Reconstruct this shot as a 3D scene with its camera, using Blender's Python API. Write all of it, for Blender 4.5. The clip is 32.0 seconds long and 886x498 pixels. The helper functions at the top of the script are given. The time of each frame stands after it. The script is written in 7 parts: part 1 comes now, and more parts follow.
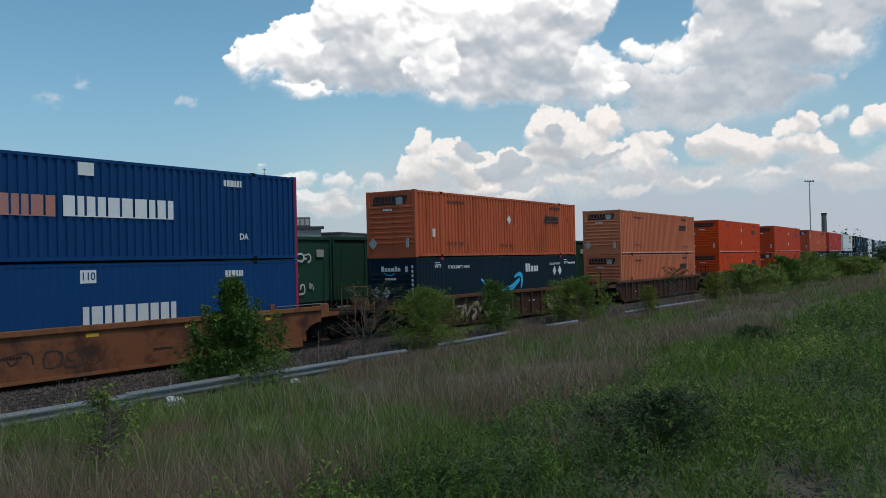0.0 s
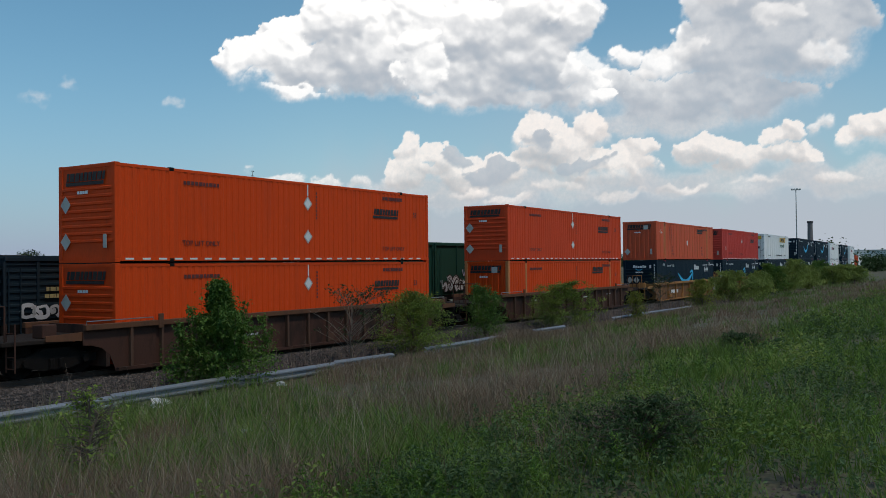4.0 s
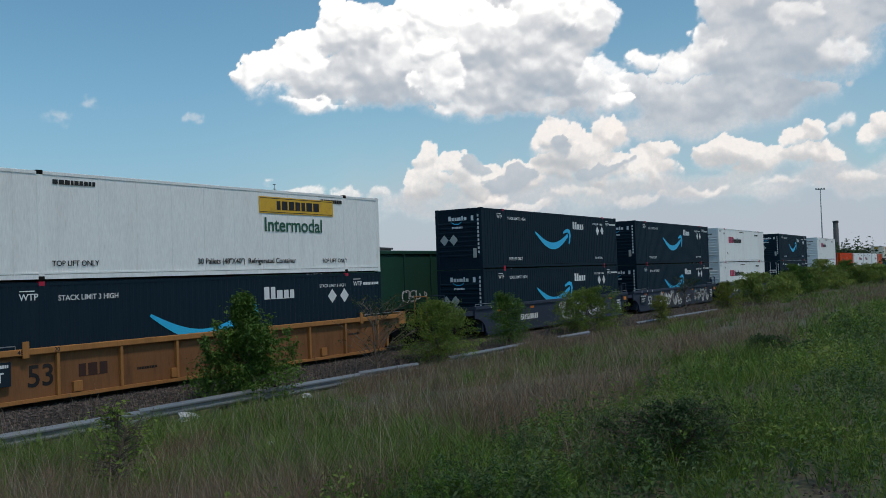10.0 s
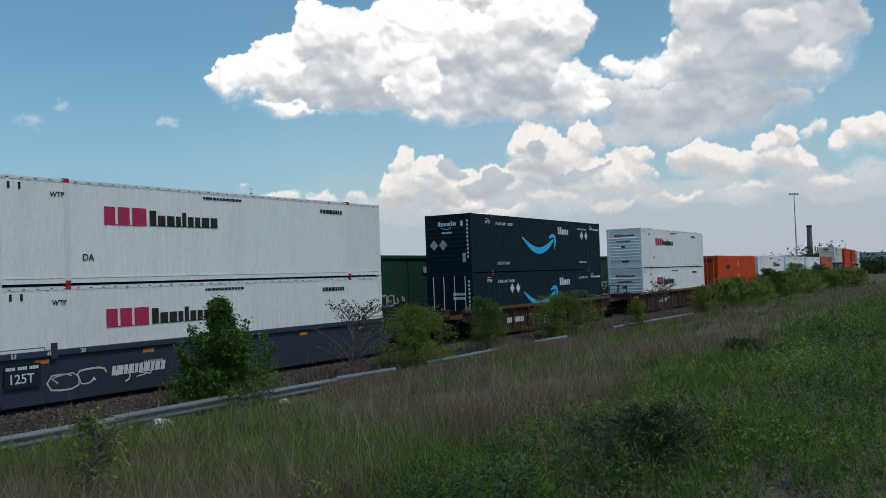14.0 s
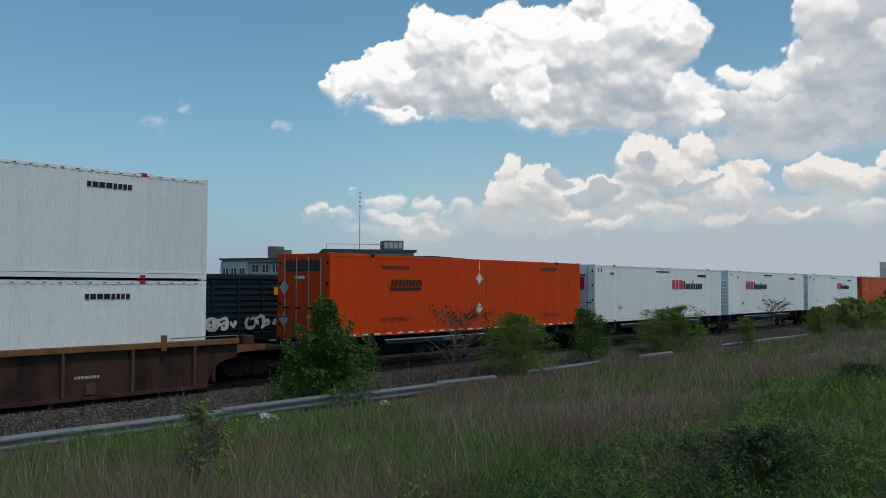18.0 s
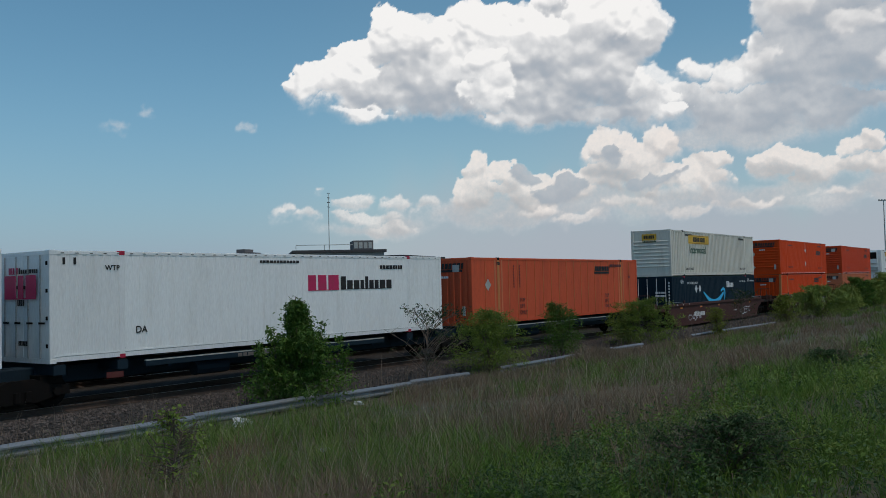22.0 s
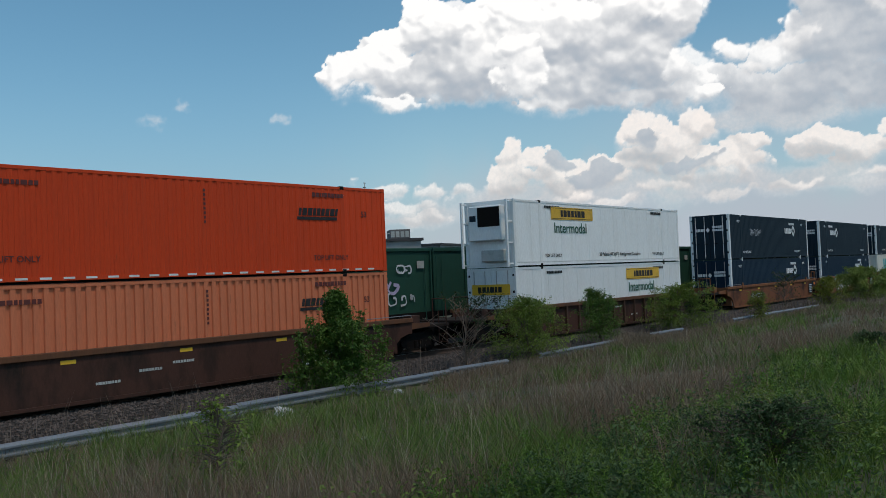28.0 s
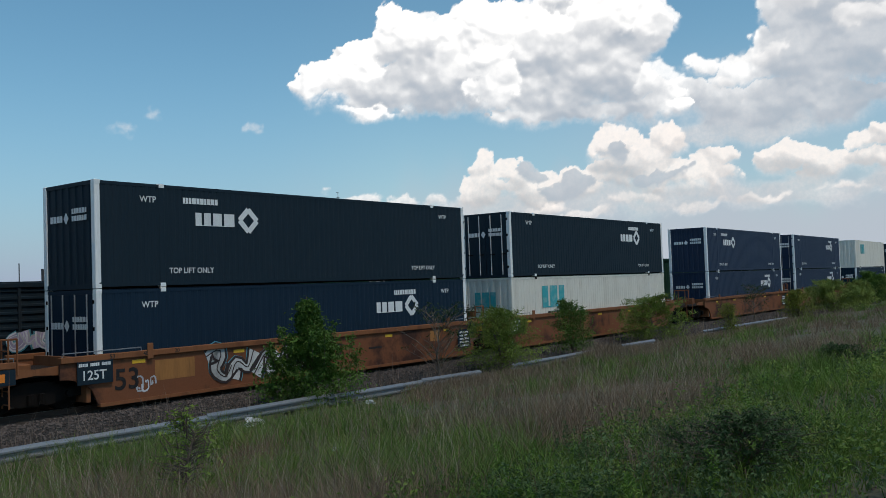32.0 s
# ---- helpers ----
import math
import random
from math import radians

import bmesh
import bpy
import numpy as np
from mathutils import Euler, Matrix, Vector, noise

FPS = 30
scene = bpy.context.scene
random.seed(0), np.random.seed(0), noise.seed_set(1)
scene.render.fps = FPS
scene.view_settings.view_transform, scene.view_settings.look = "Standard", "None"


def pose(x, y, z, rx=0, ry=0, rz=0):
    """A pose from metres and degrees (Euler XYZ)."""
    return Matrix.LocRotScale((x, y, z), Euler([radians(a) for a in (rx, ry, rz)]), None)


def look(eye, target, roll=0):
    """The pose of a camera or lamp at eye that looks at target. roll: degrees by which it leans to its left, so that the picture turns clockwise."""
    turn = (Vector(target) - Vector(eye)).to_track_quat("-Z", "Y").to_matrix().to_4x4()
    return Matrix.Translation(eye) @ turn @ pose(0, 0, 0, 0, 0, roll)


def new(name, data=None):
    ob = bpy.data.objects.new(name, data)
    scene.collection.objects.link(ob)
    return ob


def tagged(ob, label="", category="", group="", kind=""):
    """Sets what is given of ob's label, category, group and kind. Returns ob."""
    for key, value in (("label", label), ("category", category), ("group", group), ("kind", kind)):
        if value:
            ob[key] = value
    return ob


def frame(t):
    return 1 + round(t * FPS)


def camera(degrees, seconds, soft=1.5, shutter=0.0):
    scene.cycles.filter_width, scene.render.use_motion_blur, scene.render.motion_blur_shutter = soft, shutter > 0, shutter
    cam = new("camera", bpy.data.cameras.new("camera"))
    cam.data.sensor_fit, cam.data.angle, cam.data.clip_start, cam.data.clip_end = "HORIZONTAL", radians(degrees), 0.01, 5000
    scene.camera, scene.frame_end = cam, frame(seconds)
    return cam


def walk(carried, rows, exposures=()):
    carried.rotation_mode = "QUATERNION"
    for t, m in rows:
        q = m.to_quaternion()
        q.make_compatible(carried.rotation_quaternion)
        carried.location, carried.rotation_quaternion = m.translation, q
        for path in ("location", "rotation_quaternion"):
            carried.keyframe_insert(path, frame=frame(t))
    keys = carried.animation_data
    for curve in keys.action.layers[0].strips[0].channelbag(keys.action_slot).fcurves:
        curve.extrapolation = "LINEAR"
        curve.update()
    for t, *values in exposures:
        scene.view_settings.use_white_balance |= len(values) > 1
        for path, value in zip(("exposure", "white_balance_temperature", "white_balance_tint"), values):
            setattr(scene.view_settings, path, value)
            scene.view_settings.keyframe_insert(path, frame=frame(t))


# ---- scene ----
# The camera is held by hand on a low bank beside a railway line: it turns, but hardly moves.
# x runs along the track, y across it, z = 0 at the rail's top.
EYE = Vector((0.0, 0.0, 2.9))
cam = camera(53.0, 32.0, soft=0.75)
# seconds, yaw from +x towards +y, pitch, roll
AIM = [
    (0.0, 33.50, 0.75, -1.25), (0.5, 34.30, 0.61, -1.13), (1.0, 34.40, 0.79, -1.03), (1.5, 33.96, 1.16, -0.98),
    (2.0, 34.15, 0.95, -1.25), (2.5, 33.58, 1.41, -0.76), (3.0, 32.75, 1.23, -0.63), (3.5, 32.60, 1.32, -0.78),
    (4.0, 32.72, 1.00, -0.66), (4.5, 33.24, 1.54, -0.17), (6.5, 34.44, 2.06, -0.50), (7.0, 34.63, 2.02, -0.60),
    (7.5, 35.10, 1.86, -0.87), (8.0, 35.63, 1.81, -1.08), (8.5, 35.28, 1.52, -1.09), (9.0, 35.32, 1.18, -1.79),
    (9.5, 34.25, 1.39, -1.86), (10.0, 34.14, 1.59, -1.96), (10.5, 34.17, 1.52, -2.02), (11.0, 33.69, 1.61, -2.31),
    (11.5, 33.39, 1.85, -2.06), (12.0, 34.01, 1.81, -2.13), (12.5, 33.38, 1.77, -2.29), (13.0, 33.23, 1.80, -2.61),
    (13.5, 32.68, 1.84, -2.13), (15.5, 33.16, 1.73, -1.51), (16.0, 33.81, 1.18, -1.38), (16.5, 35.12, 1.23, -1.09),
    (17.0, 37.35, 1.68, -0.62), (17.5, 38.76, 2.01, -0.27), (18.0, 39.41, 2.43, 0.19), (18.5, 38.16, 2.00, 0.11),
    (19.0, 37.03, 1.45, -0.60), (19.5, 37.66, 1.69, -0.87), (20.0, 37.66, 1.78, -0.90), (20.5, 37.68, 2.34, -1.01),
    (21.0, 37.53, 2.73, -0.92), (21.5, 38.03, 2.56, -1.28), (22.0, 37.48, 2.29, -1.40), (22.5, 38.24, 1.99, -1.71),
    (23.0, 38.04, 1.27, -2.10), (23.5, 37.80, 1.82, -2.21), (24.0, 38.18, 2.17, -2.54), (24.5, 38.81, 1.96, -2.70),
    (25.0, 39.52, 1.84, -2.52), (25.5, 39.95, 1.85, -2.44), (26.0, 39.42, 2.03, -2.58), (26.5, 39.28, 1.76, -2.61),
    (28.5, 39.98, 1.58, -2.27), (29.0, 38.81, 1.72, -2.49), (29.5, 36.80, 1.43, -1.64), (30.0, 37.44, 1.14, -1.44),
    (30.5, 38.28, 1.83, -1.71), (31.0, 38.28, 1.31, -1.69), (31.5, 38.46, 1.89, -2.08), (32.0, 38.13, 2.20, -1.97),
]


def heading(yaw, pitch):
    a, b = radians(yaw), radians(pitch)
    return Vector((math.cos(b) * math.cos(a), math.cos(b) * math.sin(a), math.sin(b)))


# the camera's own exposure dips while the white containers fill its view
STOPS = [(0, -0.05), (4, -0.08), (9, -0.05), (13, -0.05), (16, -0.1), (18, -0.15), (19, -0.27), (21, -0.28), (23, -0.25), (24.5, -0.12), (26, -0.08), (29, -0.1), (31, 0.0), (32, 0.0)]
walk(cam, [(t, look(EYE, EYE + heading(yaw, pitch), roll)) for t, yaw, pitch, roll in AIM], STOPS)

# ---- light: a bright sky with broken cumulus, the ground in a cloud's soft shade
SUN_AZ, SUN_EL = -97.0, 63.0
world = bpy.data.worlds.new("sky")
world.use_nodes = True
scene.world = world
wn = world.node_tree
sky = wn.nodes.new("ShaderNodeTexSky")
sky.sky_type, sky.sun_disc = "NISHITA", False
sky.sun_elevation, sky.sun_rotation = radians(SUN_EL), radians(90 - SUN_AZ)
sky.air_density, sky.dust_density, sky.ozone_density = 1.0, 0.35, 2.0
cast = wn.nodes.new("ShaderNodeMix")
cast.data_type, cast.blend_type = "RGBA", "MULTIPLY"
cast.inputs["Factor"].default_value, cast.inputs["B"].default_value = 1.0, (0.62, 1.06, 1.05, 1)
wn.links.new(sky.outputs[0], cast.inputs["A"])
wn.links.new(cast.outputs["Result"], wn.nodes["Background"].inputs[0])
wn.nodes["Background"].inputs[1].default_value = 0.108
sun = new("sun", bpy.data.lights.new("sun", "SUN"))
sun.data.energy, sun.data.angle, sun.data.color = 1.55, radians(8), (1.0, 0.85, 0.71)
sun.matrix_world = look((0, 0, 60), Vector((0, 0, 60)) - heading(SUN_AZ, SUN_EL))

# ---- small tools
class Shape:
    """Collects boxes, strips and plates into one mesh."""

    def __init__(self):
        self.v, self.f = [], []

    def add(self, verts, faces):
        n = len(self.v)
        self.v += [tuple(p) for p in verts]
        self.f += [tuple(i + n for i in f) for f in faces]
        return self

    def box(self, x0, y0, z0, x1, y1, z1):
        return self.add([(x0, y0, z0), (x1, y0, z0), (x1, y1, z0), (x0, y1, z0), (x0, y0, z1), (x1, y0, z1), (x1, y1, z1), (x0, y1, z1)],
                        [(3, 2, 1, 0), (4, 5, 6, 7), (0, 1, 5, 4), (1, 2, 6, 5), (2, 3, 7, 6), (3, 0, 4, 7)])

    def chamfer(self, x0, y0, z0, x1, y1, z1, c=0.02):
        """A box with its edges along x and z cut off."""
        ring = [(x0 + c, y0), (x1 - c, y0), (x1, y0 + c), (x1, y1 - c), (x1 - c, y1), (x0 + c, y1), (x0, y1 - c), (x0, y0 + c)]
        cx, cy = (x0 + x1) / 2, (y0 + y1) / 2
        sx, sy = 1 - 2 * c / (x1 - x0), 1 - 2 * c / (y1 - y0)
        low = [(cx + (x - cx) * sx, cy + (y - cy) * sy) for x, y in ring]
        levels = [(low, z0), (ring, z0 + c), (ring, z1 - c), (low, z1)]
        verts = [(x, y, z) for r, z in levels for x, y in r]
        faces = [tuple(range(7, -1, -1)), tuple(range(24, 32))]
        for k in range(3):
            faces += [(8 * k + i, 8 * k + (i + 1) % 8, 8 * k + 8 + (i + 1) % 8, 8 * k + 8 + i) for i in range(8)]
        return self.add(verts, faces)

    def prism(self, outline, y0, y1):
        """An outline of (x, z) drawn out from y0 to y1."""
        n = len(outline)
        self.add([(x, y0, z) for x, z in outline] + [(x, y1, z) for x, z in outline],
                 [tuple(range(n)), tuple(range(2 * n - 1, n - 1, -1))] + [(i, i + n, (i + 1) % n + n, (i + 1) % n) for i in range(n)])
        return self

    def rod(self, a, b, r0, r1=None, sides=6):
        a, b = Vector(a), Vector(b)
        r1 = r0 if r1 is None else r1
        way = (b - a).normalized()
        side = way.orthogonal().normalized()
        up = way.cross(side)
        verts = []
        for p, r in ((a, r0), (b, r1)):
            verts += [p + (side * math.cos(2 * math.pi * i / sides) + up * math.sin(2 * math.pi * i / sides)) * r for i in range(sides)]
        return self.add(verts, [tuple(range(sides - 1, -1, -1)), tuple(range(sides, 2 * sides))] + [(i, (i + 1) % sides, (i + 1) % sides + sides, i + sides) for i in range(sides)])

    def tube(self, points, radii, sides=6):
        """One unbroken tube through points."""
        verts, faces, n = [], [], len(points)
        for i, (p, r) in enumerate(zip(points, radii)):
            way = (Vector(points[min(n - 1, i + 1)]) - Vector(points[max(0, i - 1)])).normalized()
            side = (Vector((1, 0.2, 0)) - way * way.x).normalized()
            up = way.cross(side)
            verts += [Vector(p) + (side * math.cos(6.2832 * k / sides) + up * math.sin(6.2832 * k / sides)) * r for k in range(sides)]
            if i:
                b = (i - 1) * sides
                faces += [(b + k, b + (k + 1) % sides, b + sides + (k + 1) % sides, b + sides + k) for k in range(sides)]
        return self.add(verts, faces + [tuple(range(sides - 1, -1, -1)), tuple((n - 1) * sides + k for k in range(sides))])

    def mesh(self, name, smooth=False):
        me = bpy.data.meshes.new(name)
        me.from_pydata(self.v, [], self.f)
        if smooth:
            me.polygons.foreach_set("use_smooth", [True] * len(me.polygons))
        me.update()
        return me


KEPT = {}


def part(name, shape, material, parent, label="", m=None, key=None, smooth=False):
    """Links a shape as one mesh object under its thing; shapes with the same key share their mesh."""
    if isinstance(shape, Shape):
        if key is not None and key in KEPT:
            me = KEPT[key]
        else:
            me = shape.mesh(name, smooth)
            me.materials.append(material)
            if key is not None:
                KEPT[key] = me
    else:
        me = shape
        if not me.materials:
            me.materials.append(material)
    ob = new(name, me)
    ob.parent = parent
    if m is not None:
        ob.matrix_basis = m
    if label:
        tagged(ob, label)
    return ob


def big_mesh(name, verts, faces, smooth=False):
    """A mesh from numpy arrays of vertices and of faces with equal corner counts."""
    me = bpy.data.meshes.new(name)
    verts, faces = np.asarray(verts, dtype=np.float32), np.asarray(faces, dtype=np.int32)
    k = faces.shape[1]
    me.vertices.add(len(verts))
    me.vertices.foreach_set("co", verts.ravel())
    me.loops.add(faces.size)
    me.loops.foreach_set("vertex_index", faces.ravel())
    me.polygons.add(len(faces))
    me.polygons.foreach_set("loop_start", np.arange(0, faces.size, k, dtype=np.int32))
    me.polygons.foreach_set("loop_total", np.full(len(faces), k, dtype=np.int32))
    me.polygons.foreach_set("use_smooth", np.full(len(faces), smooth))
    me.update()
    me.validate()
    return me


def thing(name, label, category, group="", kind=""):
    return tagged(new(name), label, category, group, kind)


# ---- materials
def node(tree, kind, **inputs):
    n = tree.nodes.new(kind)
    for k, v in inputs.items():
        n.inputs[k.replace("_", " ")].default_value = v
    return n


def surface(name, colour, rough=0.5, metal=0.0, stain=(0.12, 0.08, 0.06), amount=0.35, stretch=(1, 1, 1), scale=3.0, grain=40.0, bump=0.02, shift=0.08, spot=0.0, island=False, specular=0.5):
    """Paint, metal, wood or soil: the base colour, broken up by stains and by grain, and shifted a little from piece to piece."""
    mt = bpy.data.materials.new(name)
    mt.use_nodes = True
    t = mt.node_tree
    link = t.links.new
    b = t.nodes["Principled BSDF"]
    co = t.nodes.new("ShaderNodeTexCoord")
    mp = node(t, "ShaderNodeMapping", Scale=stretch)
    link(co.outputs["Object"], mp.inputs["Vector"])
    inf = t.nodes.new("ShaderNodeObjectInfo")
    geo = t.nodes.new("ShaderNodeNewGeometry")
    off = t.nodes.new("ShaderNodeVectorMath")
    off.operation = "ADD"
    mul = node(t, "ShaderNodeMath")
    mul.operation = "MULTIPLY"
    mul.inputs[1].default_value = 37.0
    link(inf.outputs["Random"], mul.inputs[0])
    link(mp.outputs[0], off.inputs[0])
    link(mul.outputs[0], off.inputs[1])
    n1 = node(t, "ShaderNodeTexNoise", Scale=scale, Detail=6.0, Roughness=0.62)
    n2 = node(t, "ShaderNodeTexNoise", Scale=grain, Detail=3.0)
    link(off.outputs[0], n1.inputs["Vector"])
    link(off.outputs[0], n2.inputs["Vector"])
    r1 = node(t, "ShaderNodeMapRange")
    r1.inputs["From Min"].default_value, r1.inputs["From Max"].default_value = 0.48, 0.78
    r1.inputs["To Max"].default_value = amount
    link(n1.outputs["Fac"], r1.inputs["Value"])
    mix = t.nodes.new("ShaderNodeMix")
    mix.data_type = "RGBA"
    mix.inputs["A"].default_value, mix.inputs["B"].default_value = (*colour, 1), (*stain, 1)
    link(r1.outputs[0], mix.inputs["Factor"])
    last = mix.outputs["Result"]
    if spot:
        r3 = node(t, "ShaderNodeMapRange")
        n3 = node(t, "ShaderNodeTexNoise", Scale=scale * 4, Detail=8.0, Roughness=0.7)
        link(off.outputs[0], n3.inputs["Vector"])
        r3.inputs["From Min"].default_value, r3.inputs["From Max"].default_value = 0.62, 0.7
        r3.inputs["To Max"].default_value = spot
        link(n3.outputs["Fac"], r3.inputs["Value"])
        m3 = t.nodes.new("ShaderNodeMix")
        m3.data_type = "RGBA"
        m3.inputs["B"].default_value = (0.11, 0.05, 0.025, 1)
        link(r3.outputs[0], m3.inputs["Factor"])
        link(last, m3.inputs["A"])
        last = m3.outputs["Result"]
    hsv = t.nodes.new("ShaderNodeHueSaturation")
    val = node(t, "ShaderNodeMapRange")
    val.inputs["To Min"].default_value, val.inputs["To Max"].default_value = 1 - shift, 1 + shift
    link((geo.outputs["Random Per Island"] if island else inf.outputs["Random"]), val.inputs["Value"])
    r2 = node(t, "ShaderNodeMapRange")
    r2.inputs["To Min"].default_value, r2.inputs["To Max"].default_value = 0.82, 1.18
    link(n2.outputs["Fac"], r2.inputs["Value"])
    mm = node(t, "ShaderNodeMath")
    mm.operation = "MULTIPLY"
    link(val.outputs[0], mm.inputs[0])
    link(r2.outputs[0], mm.inputs[1])
    link(mm.outputs[0], hsv.inputs["Value"])
    link(last, hsv.inputs["Color"])
    link(hsv.outputs[0], b.inputs["Base Color"])
    rr = node(t, "ShaderNodeMapRange")
    rr.inputs["To Min"].default_value, rr.inputs["To Max"].default_value = max(0.05, rough - 0.12), min(1, rough + 0.15)
    link(n1.outputs["Fac"], rr.inputs["Value"])
    link(rr.outputs[0], b.inputs["Roughness"])
    b.inputs["Metallic"].default_value = metal
    b.inputs["Specular IOR Level"].default_value = specular
    if bump:
        bp = node(t, "ShaderNodeBump", Strength=0.5, Distance=bump)
        link(n2.outputs["Fac"], bp.inputs["Height"])
        link(bp.outputs[0], b.inputs["Normal"])
    return mt


def paint(name, colour, amount=0.3, spot=0.25, rough=0.5, stain=None, shine=0.28):
    """Weathered paint on steel: dirt runs down it, rust spots break through."""
    dark = stain or tuple(0.55 * c + 0.02 for c in colour)
    return surface(name, colour, rough + 0.08, 0.0, dark, amount, (1.6, 1.6, 0.22), 1.3, 26.0, 0.004, 0.06, spot, specular=shine)


def leaf_material(name, dark, light, dry=None):
    """Leaves and blades: each one its own shade between two colours, some light coming through."""
    mt = bpy.data.materials.new(name)
    mt.use_nodes = True
    t = mt.node_tree
    b = t.nodes["Principled BSDF"]
    geo = t.nodes.new("ShaderNodeNewGeometry")
    ramp = t.nodes.new("ShaderNodeValToRGB")
    e = ramp.color_ramp.elements
    e[0].color, e[1].color = (*dark, 1), (*light, 1)
    e[1].position = 0.85
    if dry:
        e.new(1.0).color = (*dry, 1)
    co = t.nodes.new("ShaderNodeTexCoord")
    n1 = node(t, "ShaderNodeTexNoise", Scale=0.55, Detail=3.0)
    t.links.new(co.outputs["Object"], n1.inputs["Vector"])
    mx = node(t, "ShaderNodeMath")
    mx.operation = "MULTIPLY_ADD"
    mx.inputs[1].default_value = 0.45
    ad = node(t, "ShaderNodeMapRange")
    ad.inputs["From Min"].default_value, ad.inputs["From Max"].default_value = 0.3, 0.7
    ad.inputs["To Max"].default_value = 0.55
    t.links.new(n1.outputs["Fac"], ad.inputs["Value"])
    t.links.new(geo.outputs["Random Per Island"], mx.inputs[0])
    t.links.new(ad.outputs[0], mx.inputs[2])
    t.links.new(mx.outputs[0], ramp.inputs["Fac"])
    t.links.new(ramp.outputs[0], b.inputs["Base Color"])
    b.inputs["Roughness"].default_value = 0.6
    b.inputs["Specular IOR Level"].default_value = 0.25
    tr = t.nodes.new("ShaderNodeBsdfTranslucent")
    t.links.new(ramp.outputs[0], tr.inputs["Color"])
    mix = t.nodes.new("ShaderNodeMixShader")
    mix.inputs["Fac"].default_value = 0.3
    t.links.new(b.outputs[0], mix.inputs[1])
    t.links.new(tr.outputs[0], mix.inputs[2])
    t.links.new(mix.outputs[0], t.nodes["Material Output"].inputs["Surface"])
    return mt


ORANGE = paint("bright_orange_paint", (0.64, 0.06, 0.005), shine=0.16)
TAN = paint("faded_orange_paint", (0.54, 0.115, 0.045), 1.0, 0.5, 0.65, (0.26, 0.06, 0.028))
PALETAN = paint("pale_faded_orange_paint", (0.6, 0.18, 0.085), 0.45, 0.4, 0.65)
VERMILION = paint("vermilion_paint", (0.6, 0.06, 0.014), shine=0.18)
RED = paint("red_orange_paint", (0.58, 0.056, 0.038))
RIBOR = paint("old_orange_paint", (0.6, 0.095, 0.036), 0.6, 0.45, 0.6)
RUSTOR = paint("worn_yellow_post_paint", (0.5, 0.19, 0.065), 0.4, 0.4, 0.6)
NAVY = paint("dark_navy_paint", (0.0095, 0.0225, 0.0355), 0.35, 0.0, 0.5, (0.018, 0.033, 0.046), 0.08)
WHITE = paint("white_paint", (0.79, 0.81, 0.8), 0.35, 0.1, 0.5, (0.6, 0.59, 0.55))
CREAM = paint("dirty_cream_paint", (0.7, 0.68, 0.6), 0.5, 0.25, 0.55, (0.42, 0.38, 0.31))
BLACKISH = paint("charcoal_paint", (0.014, 0.027, 0.039), 0.3, 0.0, 0.5, (0.026, 0.038, 0.05), 0.1)
DEEPBLUE = paint("deep_blue_paint", (0.010, 0.025, 0.045), 0.3, 0.0, 0.48, (0.02, 0.038, 0.06), 0.1)
MIDBLUE = paint("mid_blue_paint", (0.013, 0.028, 0.062), 0.3, 0.05, 0.5)
BLUE = paint("royal_blue_paint", (0.005, 0.05, 0.165), 0.3, 0.05, 0.5, (0.012, 0.07, 0.19), 0.15)
FADED = paint("faded_red_paint", (0.46, 0.2, 0.16), 0.6, 0.0, 0.6, (0.3, 0.3, 0.34))
CRIMSON = paint("crimson_paint", (0.4, 0.02, 0.05))
GREEN = paint("bottle_green_paint", (0.015, 0.062, 0.042), 0.4, 0.15, 0.55, (0.03, 0.07, 0.05))
CARBLUE = paint("dark_blue_car_paint", (0.014, 0.028, 0.04), 0.4, 0.2, 0.6, (0.045, 0.04, 0.035), 0.12)
OXIDE = paint("dark_oxide_paint", (0.05, 0.025, 0.02), 0.5, 0.3, 0.7)
RIBRUST = paint("rust_streaked_rib_paint", (0.1, 0.052, 0.034), 0.8, 0.6, 0.75, (0.05, 0.03, 0.022))
EDGE = paint("rust_worn_edge_paint", (0.12, 0.052, 0.026), 0.9, 0.6, 0.7, (0.06, 0.035, 0.025))
BROWN = surface("rusty_brown_paint", (0.066, 0.03, 0.021), 0.83, 0.0, (0.022, 0.015, 0.012), 1.6, (1.2, 1.2, 0.5), 1.1, 26.0, 0.004, 0.06, 0.6, specular=0.25)
RUST = paint("rusty_orange_paint", (0.22, 0.088, 0.037), 0.9, 0.7, 0.75, (0.1, 0.04, 0.022))
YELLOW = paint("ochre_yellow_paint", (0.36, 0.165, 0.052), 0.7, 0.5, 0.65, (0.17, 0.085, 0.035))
OCHRE = paint("dirty_shade_ochre_paint", (0.2, 0.092, 0.038), 0.9, 0.6, 0.75, (0.085, 0.045, 0.025))
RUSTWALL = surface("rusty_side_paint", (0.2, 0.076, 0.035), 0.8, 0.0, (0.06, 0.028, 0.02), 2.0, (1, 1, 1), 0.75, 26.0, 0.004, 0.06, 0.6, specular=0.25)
# End platforms: a near-black plate colour with browner blotches.
DECK = surface("dark_deck_plate", (0.022, 0.016, 0.013), 0.85, 0.0, (0.045, 0.028, 0.02), 0.6, specular=0.2)
SLATE = paint("slate_blue_paint", (0.03, 0.042, 0.07), 0.4, 0.2, 0.6, (0.05, 0.05, 0.055))
MAROON = paint("maroon_paint", (0.075, 0.028, 0.022), 0.5, 0.3, 0.65)
